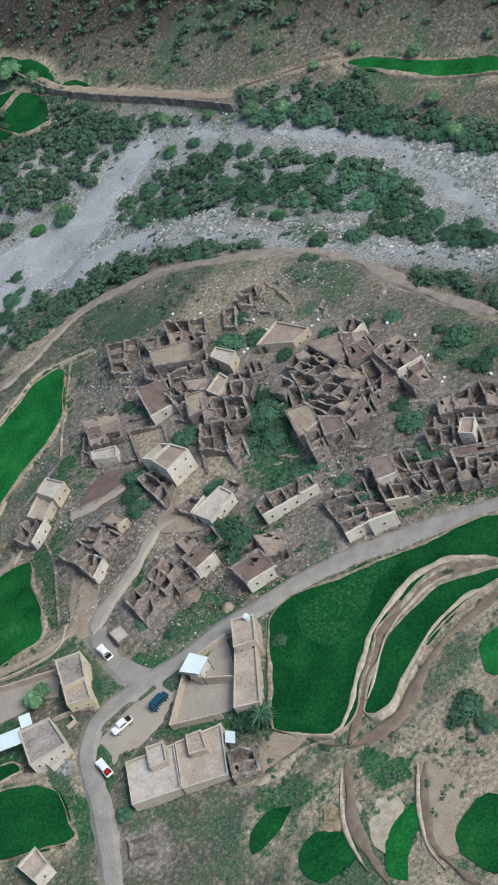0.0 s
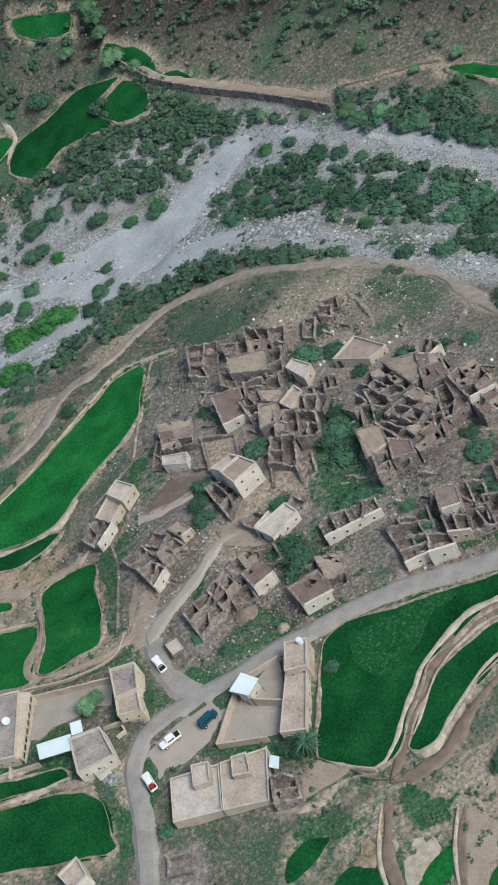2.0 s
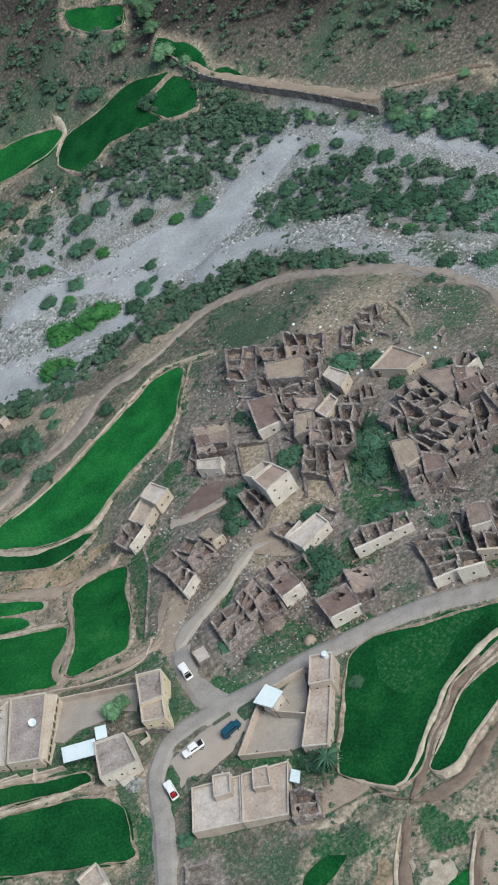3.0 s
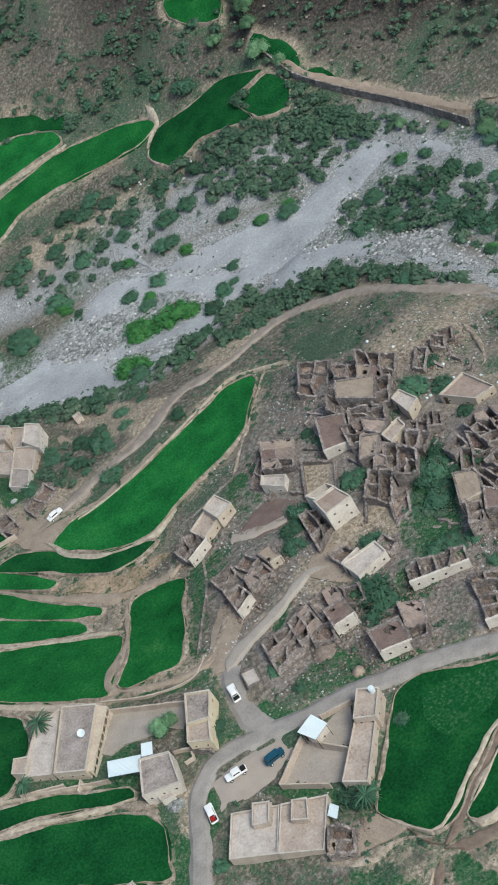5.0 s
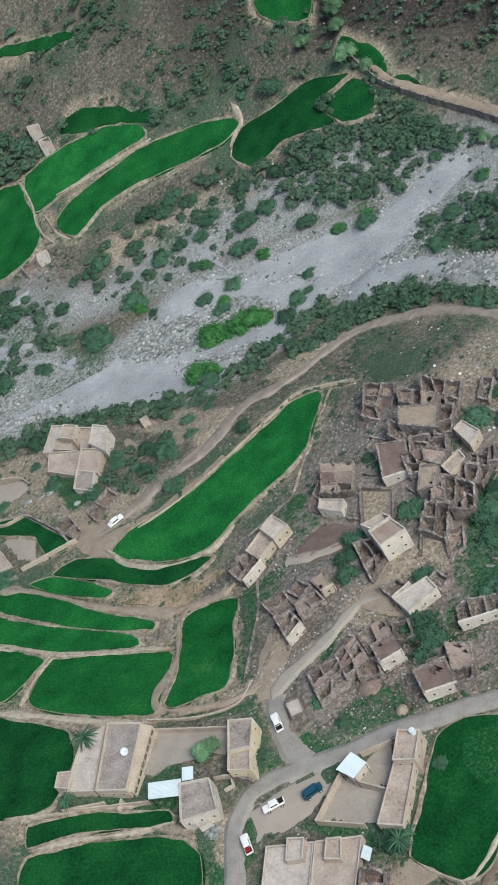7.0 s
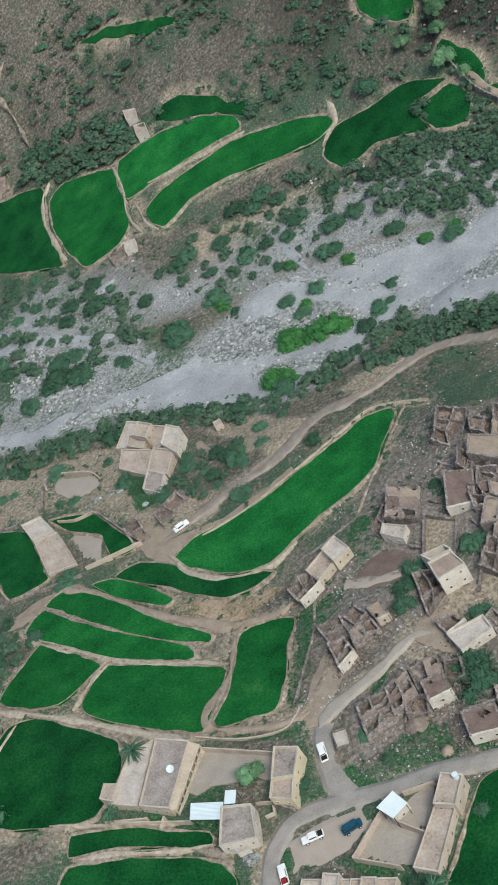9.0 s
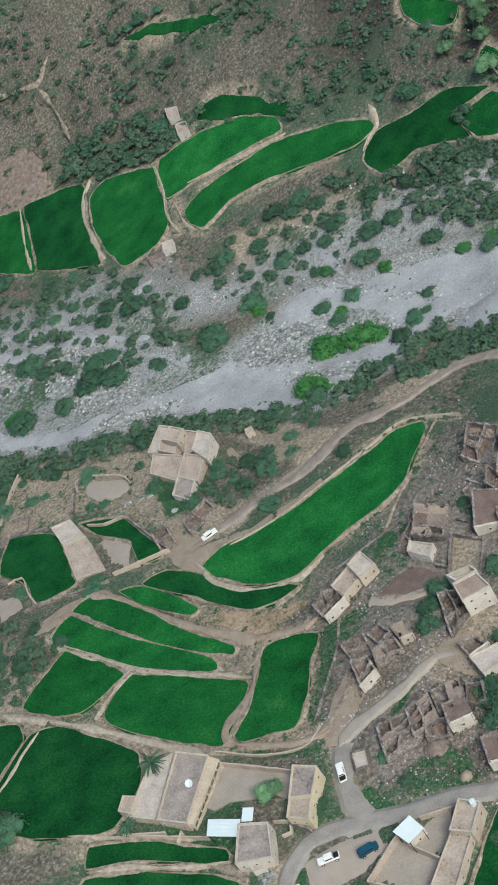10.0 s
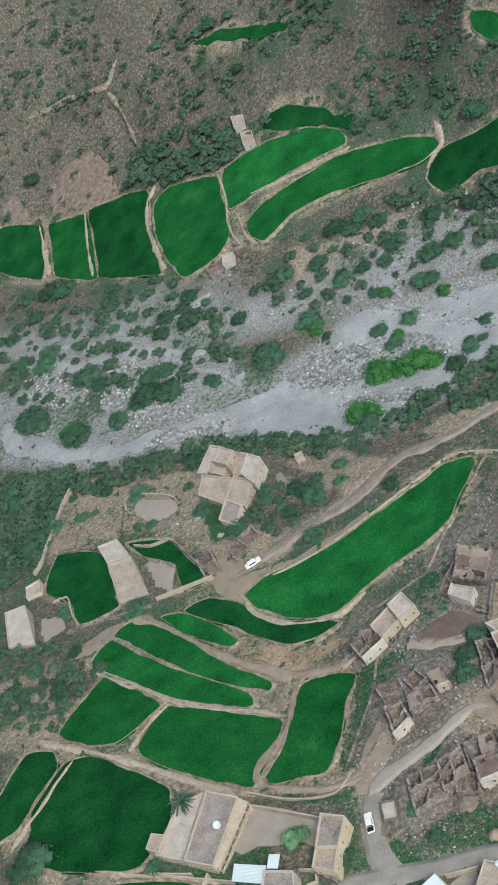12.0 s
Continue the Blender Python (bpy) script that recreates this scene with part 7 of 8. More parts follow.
yard_wall([(-43.4, -18.0), (-40.0, -19.6), (-40.3, -22.1), (-42.3, -22.1)], 0.9, "tan")
heap(-47.6, -28.9, 1.7, 0.7, BAR, "grey gravel heap beside a white house")
heap(-4.0, -26.9, 1.2, 0.8, DIRT, "pale earth heap on a road verge")
heap(-7.4, -17.8, 2.4, 0.9, RUBBLE, "rubble heap below ruined houses")

# ---- parked vehicles ----
vehicle("pickup", -27.1, -14.2, 89, "white")
vehicle("pickup", -34.4, -31.6, 178, "white")
vehicle("van", -26.4, -33.6, 8, "blue")
vehicle("sedan", -44.9, 80.7, 13, "white")
vehicle("pickup", -42.2, -36.3, 88, "white")
bm = bmesh.new()
box(bm, Matrix.Translation((-42.3, -37.9, hz(-42.2, -36.3) + 1.29)), (0.9, 0.8, 0.5), 0.85)
load = part("bundle", bm, RED)
tagged(load, "red tarpaulin bundle lying on a truck bed", "bundle")

# ---- shrubs and trees that stand by themselves ----
plant("b", [(-74.6, 375.6, 1.6), (-13.8, 297.2, 2.6), (-0.8, 290.6, 1.6), (7.9, 266.3, 2.6), (17.5, 254.1, 2.6), (44.0, 227.5, 2.6), (43.4, 217.5, 2.3), (-55.2, 296.7, 2.6), (-67.7, 295.8, 2.3), (-104.9, 328.0, 3.6), (-55.6, 330.2, 1.6), (-81.2, 342.9, 1.4), (-47.7, 335.5, 1.7), (-39.7, 333.1, 2.9), (-17.5, 321.0, 3.9), (-22.5, 323.0, 3.1), (51.4, 208.7, 5.2), (25.1, 239.2, 2.6), (43.6, 249.5, 2.1), (65.7, 222.8, 2.6), (19.8, 249.5, 2.1), (-10.7, 318.5, 2.6), (-64.0, 349.6, 1.6), (-82.1, 372.0, 1.3), (-63.0, 367.3, 1.6), (-35.7, 304.9, 1.8), (-47.1, 326.3, 1.6), (-88.5, 362.8, 1.3)])
plant("t", [(80.2, 211.6, 3.2), (102.7, 105.9, 3.1), (108.0, 97.5, 2.5), (124.0, 45.6, 2.4), (119.4, 120.1, 2.2), (132.2, 92.8, 2.2), (138.6, 76.2, 2.4), (129.5, 59.7, 2.5), (89.5, 132.2, 2.1), (122.4, 100.0, 1.9), (126.7, 86.0, 1.9), (96.2, 118.9, 1.9)])
plant("b", [(-104.4, 264.8, 5.9), (-97.9, 262.1, 4.5), (-71.7, 237.5, 2.6), (-114.7, 270.8, 4.5)])
plant("b", [(-108.1, 224.6, 5.2), (-92.2, 205.2, 4.5), (-80.7, 221.2, 2.9), (-52.9, 202.1, 5.2), (-61.7, 210.2, 3.9), (-31.8, 168.2, 5.9), (-14.8, 171.5, 3.2), (-49.3, 168.8, 2.9), (-71.7, 179.5, 5.9), (-111.5, 194.1, 6.5), (-97.1, 177.4, 5.9), (-81.6, 173.8, 3.9), (-64.5, 186.3, 3.9), (-8.6, 117.2, 4.2), (20.6, 162.9, 3.9), (7.0, 168.7, 2.6), (24.4, 133.3, 2.1), (-101.1, 262.3, 5.9), (-52.6, 214.3, 3.9), (-3.3, 183.0, 3.9), (-0.7, 204.7, 4.5), (9.2, 204.2, 4.5), (-9.1, 195.6, 3.9), (-20.2, 199.2, 3.9), (4.2, 200.7, 3.9), (-24.6, 197.2, 3.9), (-37.9, 191.4, 3.2), (15.8, 184.5, 4.5), (23.7, 172.0, 4.5), (30.8, 170.6, 3.9)])
plant("b", [(3.3, 183.0, 3.2), (30.8, 138.1, 2.6), (38.3, 154.6, 3.9), (-121.1, 249.9, 3.9), (-111.5, 255.2, 3.9), (-26.3, 96.5, 4.2), (-39.1, 104.7, 3.2), (-30.8, 103.4, 3.2), (-17.7, 103.7, 2.6), (-26.6, 79.8, 3.2), (-33.3, 94.9, 2.6), (-18.4, 96.0, 2.6), (-11.2, 104.3, 2.0), (-5.4, 85.1, 2.6), (-47.9, 98.4, 3.2), (-105.1, 137.6, 3.9), (-77.4, 134.7, 3.9), (-87.2, 63.4, 3.2), (-97.4, 60.0, 3.7), (-107.3, 63.8, 3.2), (-105.2, 73.8, 3.2), (-94.3, 74.5, 2.6), (-100.6, 7.3, 4.2), (-104.7, 6.2, 4.2), (-77.1, 82.7, 3.7), (-58.1, 113.4, 3.2), (-43.0, -10.4, 2.7), (-119.1, 160.5, 6.5), (-111.5, 132.7, 6.5), (-99.0, 94.3, 2.6)])
plant("b", [(1.5, 155.7, 3.4), (-17.5, 175.2, 4.5), (-102.6, 9.6, 4.2), (-113.3, 198.9, 6.5), (-106.1, 228.9, 5.0), (-91.4, 203.9, 5.0), (-64.7, 174.5, 5.5), (-69.5, 186.4, 5.0)])
plant("b", [(9.9, -84.1, 3.9), (10.3, -88.9, 2.6)])
plant("y", [(-9.5, 123.5, 5.0), (-5.6, 120.8, 3.6), (-98.7, 180.1, 5.2), (-1.2, 137.8, 6.2), (4.6, 135.4, 4.2), (9.7, 133.6, 6.4), (13.6, 131.6, 3.6), (-15.8, 170.0, 3.4), (7.0, 169.0, 2.3), (-73.4, 182.7, 2.2), (23.1, 156.7, 2.9)])
plant("b", [(44.5, 144.8, 2.6), (51.7, 139.7, 3.9), (63.0, 110.8, 4.5), (70.8, 118.6, 3.9), (82.9, 122.3, 2.9), (88.0, 117.1, 2.6), (81.6, 106.0, 3.9), (69.9, 99.7, 2.6), (93.1, 98.6, 3.2), (95.6, 91.5, 2.6), (83.6, 83.7, 5.2), (89.4, 75.8, 5.2), (96.7, 70.0, 5.2), (99.6, 59.4, 5.2), (102.4, 49.1, 5.2), (98.1, 39.8, 4.5), (95.3, 49.8, 4.5), (92.5, 60.3, 4.5), (87.6, 66.4, 3.9), (85.4, 76.2, 3.9), (81.7, 95.1, 3.9), (103.4, 102.5, 3.9), (107.1, 96.7, 3.9), (112.4, 85.8, 3.9), (113.4, 75.2, 3.9), (117.0, 65.6, 3.9), (121.0, 52.4, 3.9), (124.2, 45.1, 3.9), (123.8, 36.3, 3.9), (100.1, 27.3, 3.9)])
plant("b", [(100.4, 15.0, 3.9), (97.2, 17.5, 3.9), (98.4, 6.2, 3.9), (91.5, 34.1, 3.9), (85.6, 40.0, 3.9), (79.1, 47.8, 3.2), (80.6, 67.5, 2.6), (24.3, 130.1, 3.2), (18.9, 125.5, 3.9)])
plant("y", [(44.5, 144.9, 2.6), (81.0, 68.3, 2.3), (83.0, 122.6, 2.6), (53.2, 142.3, 2.3)])
plant("b", [(33.8, 6.9, 4.7), (30.8, 6.7, 4.2), (32.8, 1.6, 4.2), (29.7, 0.2, 3.7), (38.6, 5.9, 2.6), (40.4, 6.1, 2.1), (36.0, 9.9, 3.7), (32.1, 12.0, 2.6), (25.9, -13.1, 3.7), (23.1, -12.3, 3.2), (26.9, -15.5, 2.6), (30.7, -14.9, 2.6), (30.9, -23.3, 2.1), (18.7, 36.6, 2.6), (16.7, 43.5, 2.1), (4.5, 21.9, 3.4), (3.0, 18.7, 2.7), (1.2, 18.3, 3.2), (13.5, 0.5, 3.4), (17.9, 20.3, 3.4), (20.2, 20.2, 2.5), (-0.4, 13.2, 3.2), (41.8, 32.8, 4.2), (48.4, 37.7, 2.6), (46.8, 28.3, 3.2), (46.4, 16.7, 2.3), (48.5, -25.0, 3.7), (50.8, -19.5, 2.6), (44.6, -33.7, 3.6), (45.8, -36.7, 3.2)])
plant("b", [(70.6, -16.8, 3.9), (70.0, -10.7, 1.9), (67.5, 2.7, 2.6), (6.9, -15.8, 5.2), (7.8, -11.0, 4.2), (4.8, -9.2, 2.6), (-17.7, -51.2, 3.2), (-15.5, -52.3, 3.7), (-2.2, -43.0, 2.0), (62.2, 6.3, 2.6), (55.6, 10.6, 3.2), (50.7, 2.7, 1.6), (42.0, 2.5, 2.5), (30.6, -30.5, 3.2), (27.2, -32.4, 2.6), (-33.7, -18.9, 2.6), (11.0, -82.1, 2.6), (10.6, -86.8, 1.8), (6.9, -83.4, 1.9), (67.5, -27.2, 2.6), (65.5, -16.7, 2.1), (65.8, -23.6, 2.1), (71.0, -26.8, 2.6), (-45.3, -47.1, 2.1), (-17.7, -14.9, 2.1), (-15.5, -22.3, 1.7)])
plant("t", [(79.0, 207.1, 3.6), (73.9, 190.7, 4.2), (77.0, 202.0, 3.0), (66.5, 209.0, 2.8), (76.5, 182.5, 2.6)])
plant("t", [(-43.5, -11.4, 2.6), (-41.2, -10.9, 2.2)])
palm(-65.4, 6.9, 3.4)
palm(-72.8, -6.7, 2.2)
palm(-15.4, -55.3, 2.8)
for x, y in [(-62.3, 111.4), (-59.8, 110.9), (-67.4, 112.2), (-68.7, 109.7), (-66.2, 112.7), (-53.3, 98.7)]:
    rock = new("boulder", GREY_ROCK)
    rock.matrix_basis = Matrix.Translation((x, y, hz(x, y) + 0.3)) @ Matrix.Rotation(x, 4, "Z") @ Matrix.Diagonal((1.1, 0.75, 0.6, 1))
    tagged(rock, "large smooth grey boulder beside a house", "boulder", "grey boulders")
white_stone([(44.7, 49.7), (50.3, 34.4), (49.8, 28.4), (54.7, 24.0), (58.4, 19.0), (56.2, 18.7), (55.8, 13.7), (65.7, 2.0), (66.1, -7.2), (63.5, -14.6), (61.1, -22.4), (60.0, -22.9), (66.9, -30.7), (43.4, 27.5), (42.3, 27.5), (39.3, 6.1), (38.0, 4.8), (41.3, 58.4)])
water_tank(-3.9, -36.4, 5.7)
dish(-58.0, -2.7, hz(-58.0, -2.7) + 3.2)

plant("b", [(-39.5, 109.3, 2.9), (-35.3, 98.1, 2.1), (-28.5, 100.5, 2.7), (-24.4, 91.9, 1.9), (-32.8, 89.9, 1.7), (-28.2, 80.4, 3.4), (-18.5, 93.2, 1.7), (-48.5, 100.4, 2.7), (-52.4, 105.7, 2.3), (-57.0, 116.9, 2.1), (-61.7, 127.8, 1.7), (-73.3, 117.6, 2.4), (-77.7, 119.2, 1.9), (-95.8, 135.7, 2.7), (-91.2, 134.7, 2.1), (-87.5, 143.1, 2.3), (-98.9, 147.8, 1.7), (-79.4, 81.3, 2.3)])
plant("b", [(-32.0, 170.8, 4.7), (-73.9, 221.2, 3.1), (-52.4, 203.6, 4.0), (-64.1, 204.2, 3.8), (-94.4, 205.7, 4.0), (-64.2, 176.5, 4.8), (-75.1, 177.6, 3.6), (-83.4, 175.6, 3.4), (18.2, 164.1, 4.0), (4.6, 147.2, 3.1), (11.1, 153.9, 3.6), (27.9, 131.6, 2.1), (4.1, 171.6, 2.5), (-15.5, 186.0, 2.7), (-3.5, 185.9, 2.7), (-51.1, 171.8, 2.7), (13.4, 117.4, 2.5), (12.2, 197.4, 4.0), (27.6, 184.5, 4.6), (38.8, 178.6, 3.8), (-13.1, 165.3, 2.1)])
plant("y", [(6.3, 150.0, 2.6), (7.3, 169.3, 2.0), (-72.0, 185.9, 2.0), (43.7, 145.6, 1.8), (-96.4, 179.6, 3.7)])

# ---- thickets ----
thicket([(106.0, 116.0), (116.0, 102.0), (128.0, 82.0), (119.0, 71.0), (109.0, 88.0), (101.0, 104.0)], 2.6, 1.7, 4.1)
thicket([(48.0, 180.0), (58.0, 188.0), (70.0, 185.0), (78.0, 177.0), (81.0, 168.0), (65.0, 171.0), (53.0, 169.0)], 2.8, 1.8, 4.1)
thicket([(-30.0, 276.0), (-21.0, 277.0), (-2.0, 266.0), (10.0, 249.0), (20.0, 237.0), (9.0, 245.0), (-10.0, 260.0), (-25.0, 267.0)], 2.8, 1.5, 3.7)
thicket([(33.0, 115.0), (49.0, 106.0), (58.0, 89.0), (68.0, 68.0), (73.0, 50.0), (78.0, 37.0), (81.0, 19.0), (84.0, 2.0), (86.0, -13.0), (82.0, -17.0), (79.0, -1.0), (77.0, 13.0), (76.0, 30.0), (70.0, 50.0), (62.0, 65.0), (53.0, 80.0), (41.0, 93.0), (29.0, 102.0), (18.0, 104.0), (12.0, 107.0)], 2.4, 1.7, 3.7)
thicket([(62.0, 123.0), (72.0, 124.0), (80.0, 117.0), (90.0, 108.0), (96.0, 97.0), (101.0, 76.0), (108.0, 52.0), (104.0, 36.0), (99.0, 32.0), (91.0, 45.0), (86.0, 62.0), (78.0, 67.0), (77.0, 87.0), (69.0, 98.0), (63.0, 108.0), (60.0, 119.0)], 3.1, 1.8, 4.1)
thicket([(86.0, 48.0), (96.0, 34.0), (102.0, 13.0), (98.0, 4.0), (93.0, 21.0), (86.0, 39.0)], 2.8, 1.7, 3.7)
thicket([(102.0, 112.0), (114.0, 90.0), (124.0, 65.0), (131.0, 37.0), (125.0, 31.0), (121.0, 48.0), (114.0, 72.0), (107.0, 92.0), (99.0, 106.0)], 2.2, 1.7, 4.1)
thicket([(38.0, 182.0), (49.0, 181.0), (64.0, 169.0), (75.0, 159.0), (84.0, 141.0), (79.0, 140.0), (72.0, 141.0), (64.0, 142.0), (52.0, 149.0), (43.0, 160.0), (39.0, 172.0)], 2.6, 1.9, 4.3)
thicket([(-125.0, 176.0), (-104.0, 166.0), (-85.0, 152.0), (-57.0, 146.0), (-35.0, 133.0), (-16.0, 118.0), (-3.0, 116.0), (10.0, 119.0), (30.0, 122.0), (29.0, 117.0), (15.0, 112.0), (2.0, 108.0), (-11.0, 107.0), (-23.0, 115.0), (-49.0, 135.0), (-67.0, 139.0), (-85.0, 144.0), (-100.0, 149.0)], 2.6, 1.7, 4.1)
thicket([(-125.0, 176.0), (-102.0, 156.0), (-106.0, 139.0), (-110.0, 120.0), (-121.0, 119.0)], 2.8, 2.0, 4.6)
thicket([(-69.0, 303.0), (-45.0, 299.0), (-28.0, 287.0), (-23.0, 269.0), (-29.0, 267.0), (-44.0, 277.0), (-60.0, 287.0)], 2.9, 2.0, 4.6)
thicket([(-6.0, 211.0), (10.0, 208.0), (31.0, 198.0), (45.0, 177.0), (44.0, 164.0), (29.0, 166.0), (11.0, 169.0), (-7.0, 174.0), (-21.0, 179.0), (-33.0, 199.0), (-19.0, 207.0)], 4.7, 1.4, 3.9)
thicket([(-127.0, 284.0), (-90.0, 258.0), (-58.0, 227.0), (-41.0, 200.0), (-39.0, 176.0), (-58.0, 174.0), (-83.0, 187.0), (-113.0, 205.0), (-126.0, 222.0)], 5.0, 1.4, 4.2)
thicket([(-117.0, 89.0), (-95.0, 75.0), (-89.0, 61.0), (-97.0, 46.0), (-113.0, 55.0)], 3.1, 1.5, 3.7)
thicket([(-46.0, 110.0), (-34.0, 109.0), (-24.0, 104.0), (-18.0, 90.0), (-27.0, 83.0), (-39.0, 88.0), (-45.0, 99.0)], 3.1, 1.3, 3.1)
thicket([(35.0, 18.0), (40.0, 7.0), (36.0, -0.0), (28.0, -5.0), (24.0, 2.0), (28.0, 11.0)], 2.4, 1.5, 3.5)

thicket([(78.2, 165.3), (83.9, 152.6), (91.5, 133.3), (95.2, 120.7), (94.6, 117.3), (88.7, 130.1), (82.6, 145.8), (76.8, 158.5)], 2.4, 1.5, 3.2)
thicket([(74.7, 175.1), (78.5, 161.3), (83.3, 147.3), (84.6, 140.2), (79.0, 145.1), (70.5, 155.0), (60.9, 163.4), (59.8, 170.7), (67.4, 173.8)], 2.5, 1.7, 3.8)

# ---- what nobody could count: thicket shrubs, far scrub, river stones, rubble ----
def blocked(x, y, margin=0.5):
    """Where a field, a road, a track or a building lies."""
    hit = np.zeros(np.shape(x), bool)
    for loop in FIELD_LOOPS:
        hit |= inside(x, y, loop)
    for line, w in ((ROAD, 2.6), (LANE, 2.6), (VLANE, 2.2), (TRACK, 2.2), (TRACK2, 3.0)):
        hit |= near_line(x, y, line) < w + margin
    for loop in FLAT_LOOPS:
        hit |= inside(x, y, loop)
    for quad in TAKEN:
        cx, cy = np.mean(quad, 0)
        grown = [(cx + (a - cx) * 1.12, cy + (b - cy) * 1.12) for a, b in quad]
        hit |= inside(x, y, grown)
    return hit


def joined(name, spots, meshes, mats, label, category, tall=(0.7, 1.0), sink=0.15, squash=None):
    """One mesh out of many turned and scaled copies of a few small ones."""
    shapes = []
    for me in meshes:
        co = np.empty(len(me.vertices) * 3)
        me.vertices.foreach_get("co", co)
        shapes.append((co.reshape(-1, 3), np.array([p.vertices[:] for p in me.polygons])))
    x, y, r = np.array(spots).T
    z = heights(x, y) - sink
    rng = np.random.RandomState(len(spots))
    V, F, n = [], [], 0
    for i in range(len(spots)):
        co, fa = shapes[i % len(shapes)]
        a = rng.uniform(0, 6.28)
        ca, sa, h = math.cos(a) * r[i], math.sin(a) * r[i], r[i] * rng.uniform(*tall)
        V.append(np.c_[co[:, 0] * ca - co[:, 1] * sa + x[i], co[:, 0] * sa + co[:, 1] * ca + y[i], co[:, 2] * h + z[i]])
        F.append(fa + n)
        n += len(co)
    ob = raw(name, np.concatenate(V).tolist(), np.concatenate(F).tolist(), mats)
    return tagged(ob, label, category, kind="stuff")


ground_sheet()
rng = np.random.RandomState(5)
stubs = 0
while stubs < 60:
    x, y = rng.uniform(-10, 75), rng.uniform(-35, 55)
    if math.hypot((x - 33) / 42, (y - 8) / 42) > 1 or blocked(np.array([x]), np.array([y]), 0.8)[0]:
        continue
    turn = radians(-52) + rng.choice([0, 1.57]) + rng.normal() * 0.2
    wall_stub(x, y, turn, rng.uniform(1.5, 5), rng.uniform(0.4, 1.2))
    stubs += 1
tx, ty, tr = np.array(THICKET).T
free = ~blocked(tx, ty, 0.0)
near = [(float(a), float(b), float(c)) for a, b, c, ok in zip(tx, ty, tr, free) if ok]
rng.shuffle(near)
single = max(0, 285 - sum(1 for o in bpy.data.objects if o.name.startswith("shrub") and o.type == "EMPTY"))
plant("b", near[:single])
joined("riverside_thicket", near[single:], [crown_mesh("thicket_crown", 60 + k, 150, 0.75, 0.15, LEAF, 7, 6) for k in range(5)], LEAF_FAR, "dense dark green riverside thicket", "thicket")


def scatter(n, lo, hi, density, small, large, seed, margin=0.3):
    r = np.random.RandomState(seed)
    x, y = r.uniform(lo[0], hi[0], n), r.uniform(lo[1], hi[1], n)
    ok = (r.rand(n) < density(x, y)) & ~blocked(x, y, margin)
    return np.stack([x, y, small + (large - small) * r.rand(n) ** 1.7], -1)[ok].tolist()


def on_slope(x, y):
    return np.clip(slope(x, y) / 4 - 0.3, 0, 1)


scrub = [crown_mesh("scrub_crown", 80 + k, 20, 0.7, 0.26, LEAF_FAR, 3, 4) for k in range(5)]
low = [crown_mesh("low_crown", 110 + k, 16, 0.6, 0.28, LEAF_FAR, 2, 4) for k in range(5)]
joined("hillside_scrub", scatter(27000, (-150, 30), (210, 430), lambda x, y: on_slope(x, y) * np.clip(0.3 + 0.34 * fuzz(x, y, 12, 21) + 0.24 * np.clip((x - 30) / 60, 0, 1), 0.08, 1), 0.6, 3.1, 3), scrub, LEAF_FAR, "scattered olive-green scrub on a dry hillside", "scrub")
bushes = [crown_mesh("bush_crown", 130 + k, 60, 0.75, 0.2, LEAF_FAR, 5, 5) for k in range(4)]
joined("hillside_bushes", scatter(9000, (-150, 30), (190, 420), lambda x, y: on_slope(x, y) * np.clip(-0.16 + 0.6 * fuzz(x, y, 15, 31) + 0.2 * np.clip((x - 20) / 50, 0, 1), 0.015, 1), 1.2, 3.3, 17, 0.8), bushes, LEAF_FAR, "clustered grey-green bushes on a dry hillside", "scrub", (0.7, 0.95))
joined("spur_shrubs", scatter(9000, (-10, 30), (95, 105), lambda x, y: np.clip(1.2 - np.hypot((x - 45) / 48, (y - 58) / 50), 0, 1) * np.clip(0.12 + 0.25 * fuzz(x, y, 8, 28), 0, 1), 0.5, 2.2, 16), low, LEAF_FAR, "low grey-green shrubs on a stony spur", "scrub", (0.5, 0.8))
joined("low_scrub", scatter(24000, (-130, -130), (130, 240), lambda x, y: (1 - on_slope(x, y)) * np.clip(0.24 + 0.3 * fuzz(x, y, 11, 22), 0.05, 1) * np.where(near_line(x, y, RIVER) < 16, 0.35, 1), 0.3, 1.35, 4), low, LEAF_FAR, "low green scrub and weeds between stones", "scrub")


def stone_mesh(seed):
    r = np.random.RandomState(seed)
    bm = bmesh.new()
    bmesh.ops.create_icosphere(bm, subdivisions=1, radius=1)
    for v in bm.verts:
        v.co *= r.uniform(0.7, 1.15)
    me = bpy.data.meshes.new("stone")
    bm.to_mesh(me)
    bm.free()
    return me


stones = [stone_mesh(k) for k in range(5)]
joined("river_stones", scatter(19000, (-130, -20), (130, 250), lambda x, y: np.clip(1.15 - near_line(x, y, RIVER) / 24, 0, 1) * np.clip(0.5 + 0.7 * fuzz(x, y, 9, 23), 0, 1), 0.08, 0.3, 6, -1), stones, PALE_STONE, "pale grey boulders in the dry river bed", "stones", (0.5, 0.8), 0.0)
joined("village_rubble", scatter(26000, (-40, -60), (100, 80), lambda x, y: np.clip(1.5 - np.hypot((x - 28) / 52, (y - 5) / 42), 0, 1) * np.clip(0.45 + 0.6 * fuzz(x, y, 6, 24), 0, 1), 0.1, 0.34, 7, -0.2), stones, RUBBLE, "scattered building rubble and stones", "rubble", (0.5, 0.8), 0.0)
joined("hillside_stones", scatter(14000, (-170, 30), (210, 430), lambda x, y: on_slope(x, y) * 0.7, 0.15, 0.6, 8), stones, RUBBLE, "loose brown stones on the hillside", "stones", (0.5, 0.8), 0.0)
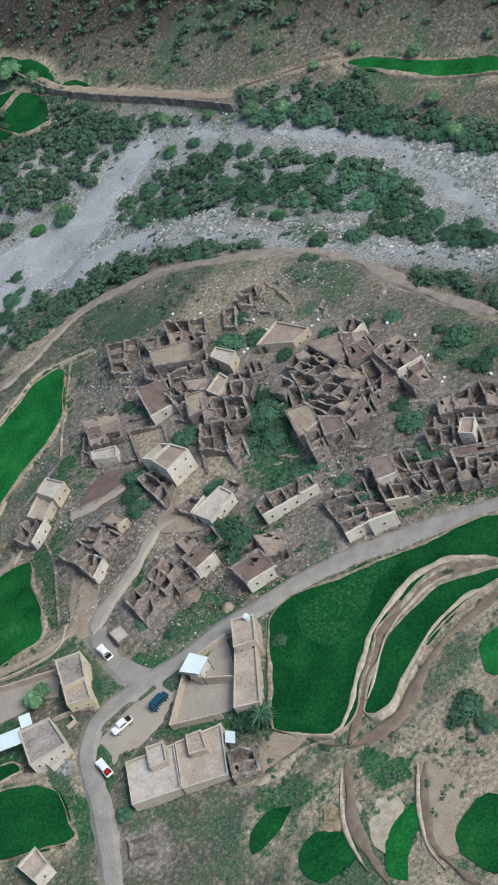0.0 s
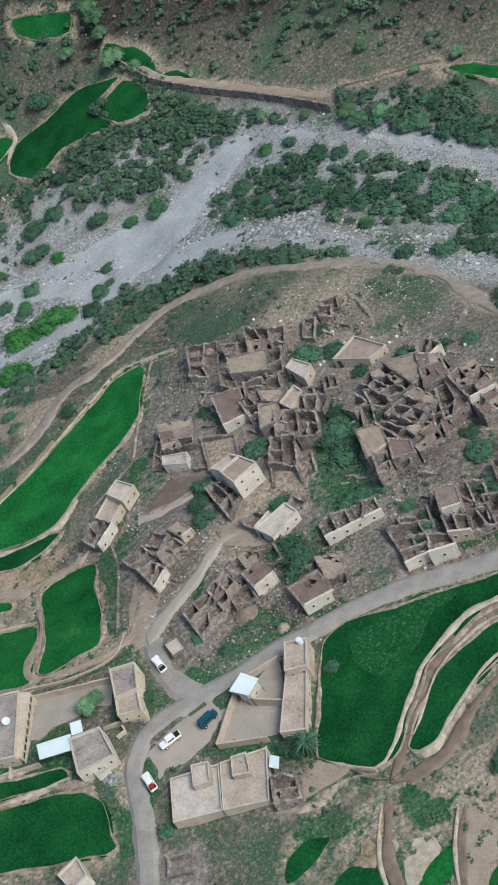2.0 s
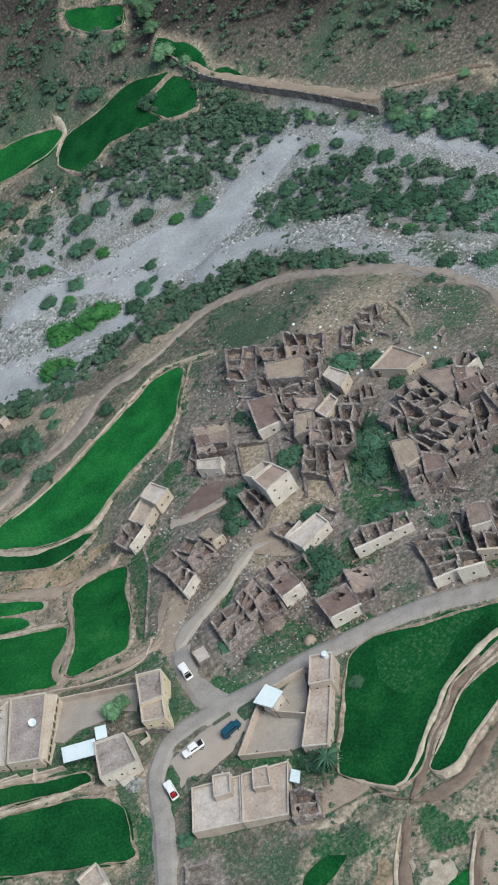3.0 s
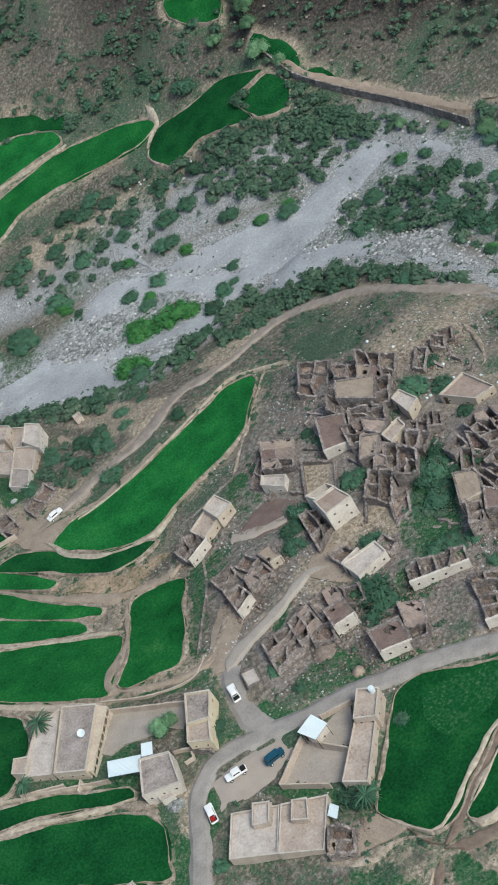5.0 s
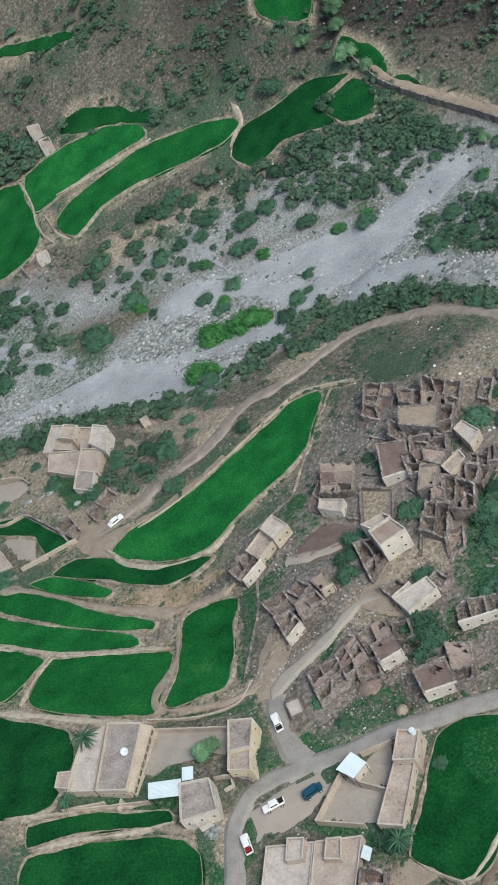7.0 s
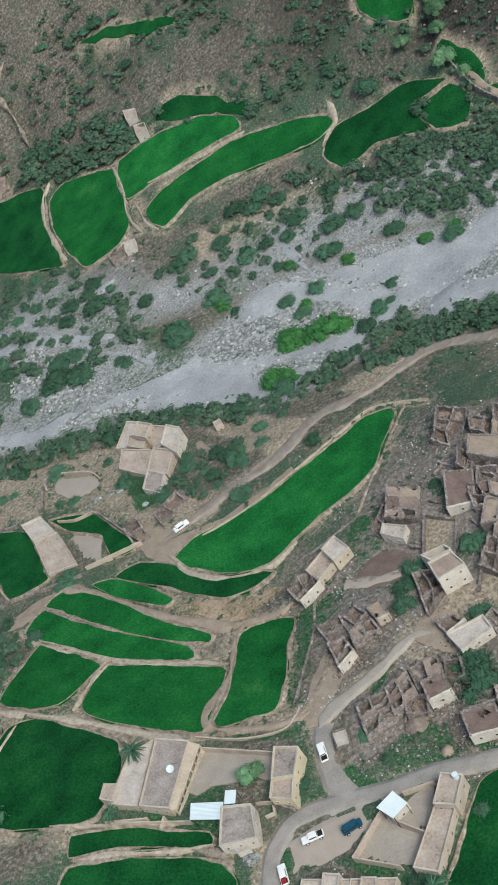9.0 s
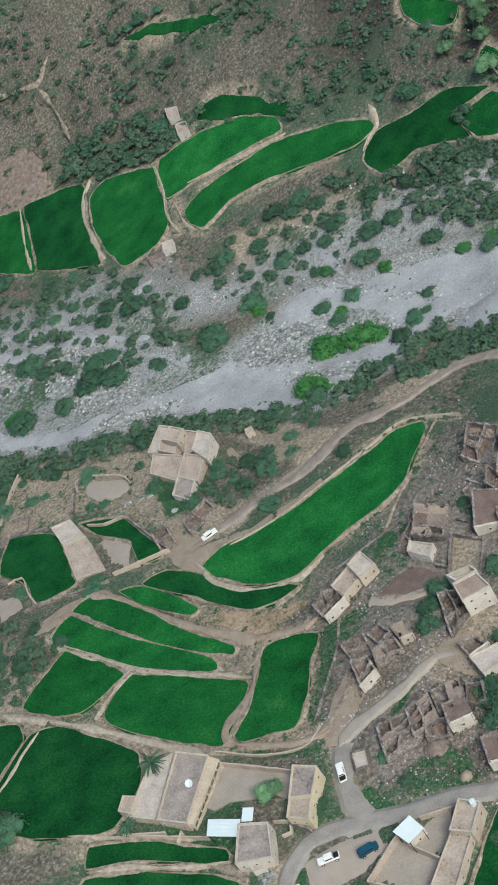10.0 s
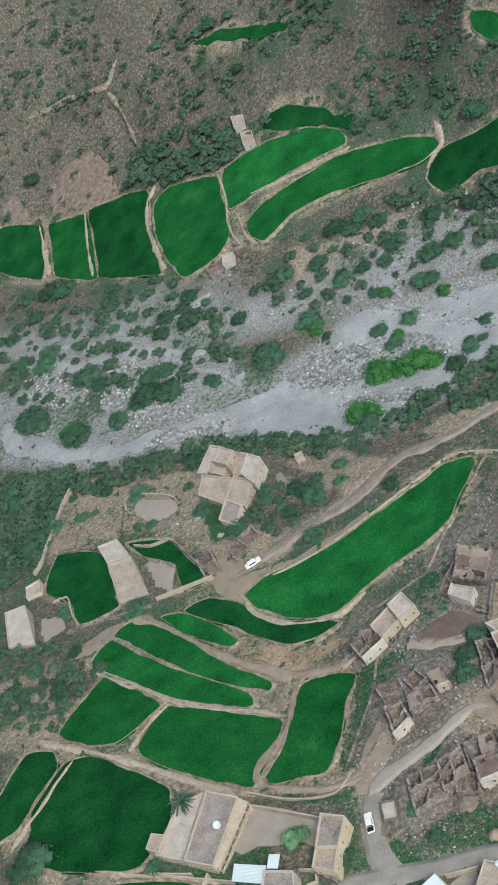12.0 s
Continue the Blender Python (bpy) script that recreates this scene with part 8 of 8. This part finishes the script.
joined("pale_stones", scatter(36000, (-40, -70), (110, 100), lambda x, y: np.clip(1.6 - np.hypot((x - 28) / 60, (y - 8) / 52), 0, 1) * np.clip(0.4 + 0.6 * fuzz(x, y, 5, 25), 0, 1), 0.08, 0.32, 9, -0.2), stones, PALE_STONE, "small pale stones strewn over the village slope", "stones", (0.5, 0.8), 0.0)
joined("river_boulders", scatter(20000, (-130, -20), (130, 260), lambda x, y: np.clip(1.25 - np.minimum(near_line(x, y, RIVER), near_line(x, y, RIVER_NORTH)) / 20, 0, 1) * np.clip(0.3 + 0.7 * fuzz(x, y, 7, 26), 0, 1), 0.2, 0.6, 11, -1), stones, PALE_STONE, "white weathered boulders along the dry river", "stones", (0.5, 0.8), 0.05)
def on_bar(x, y):
    hit = np.zeros(x.shape)
    for loop in BARS:
        hit = np.maximum(hit, inside(x + 1.5 * fuzz(x, y, 5, 71), y + 1.5 * fuzz(x, y, 5, 72), loop))
    return hit


joined("bar_boulders", scatter(90000, (-125, -10), (125, 225), lambda x, y: on_bar(x, y) * 0.75, 0.2, 0.62, 14, -1), stones, PALE_STONE, "crowded grey boulders on a river bar", "stones", (0.5, 0.9), -0.12)
def by_ruins(x, y):
    hit = np.full(x.shape, 1e9)
    for quad in RUINS:
        hit = np.minimum(hit, near_line(x, y, quad + quad[:1]))
    return np.clip(1.1 - hit / 3.2, 0, 1)


def chip_mesh(seed):
    """A broken building stone with eight faces."""
    r = np.random.RandomState(seed)
    v = np.array([(1, 0, 0), (0, 1, 0), (-1, 0, 0), (0, -1, 0), (0, 0, 1), (0, 0, -0.6)], float) * r.uniform(0.6, 1.2, (6, 3)) + r.uniform(-0.15, 0.15, (6, 3))
    me = bpy.data.meshes.new("chip")
    me.from_pydata(v.tolist(), [], [(0, 1, 4), (1, 2, 4), (2, 3, 4), (3, 0, 4), (1, 0, 5), (2, 1, 5), (3, 2, 5), (0, 3, 5)])
    return me


joined("masonry_chips", scatter(60000, (-25, -60), (72, 72), by_ruins, 0.1, 0.42, 15, -0.6), [chip_mesh(k) for k in range(6)], RUBBLE, "fallen wall stones heaped against ruined houses", "rubble", (0.5, 1.0), -0.1)
weeds = [crown_mesh("weed_tuft", 90 + k, 5, 0.5, 0.5, LEAF_FAR, 1, 3) for k in range(4)]
joined("weed_tufts", scatter(32000, (-120, -130), (120, 110), lambda x, y: (1 - on_slope(x, y)) * np.clip(0.3 + 0.5 * fuzz(x, y, 7, 27), 0.05, 1), 0.12, 0.42, 12), weeds, LEAF_FAR, "small green weed tufts between stones", "weeds", (0.6, 0.9), 0.05)

tagged(part("fallen_masonry", FALLEN, RUBBLE), "loose wall stones fallen inside roofless ruins", "rubble", kind="stuff")
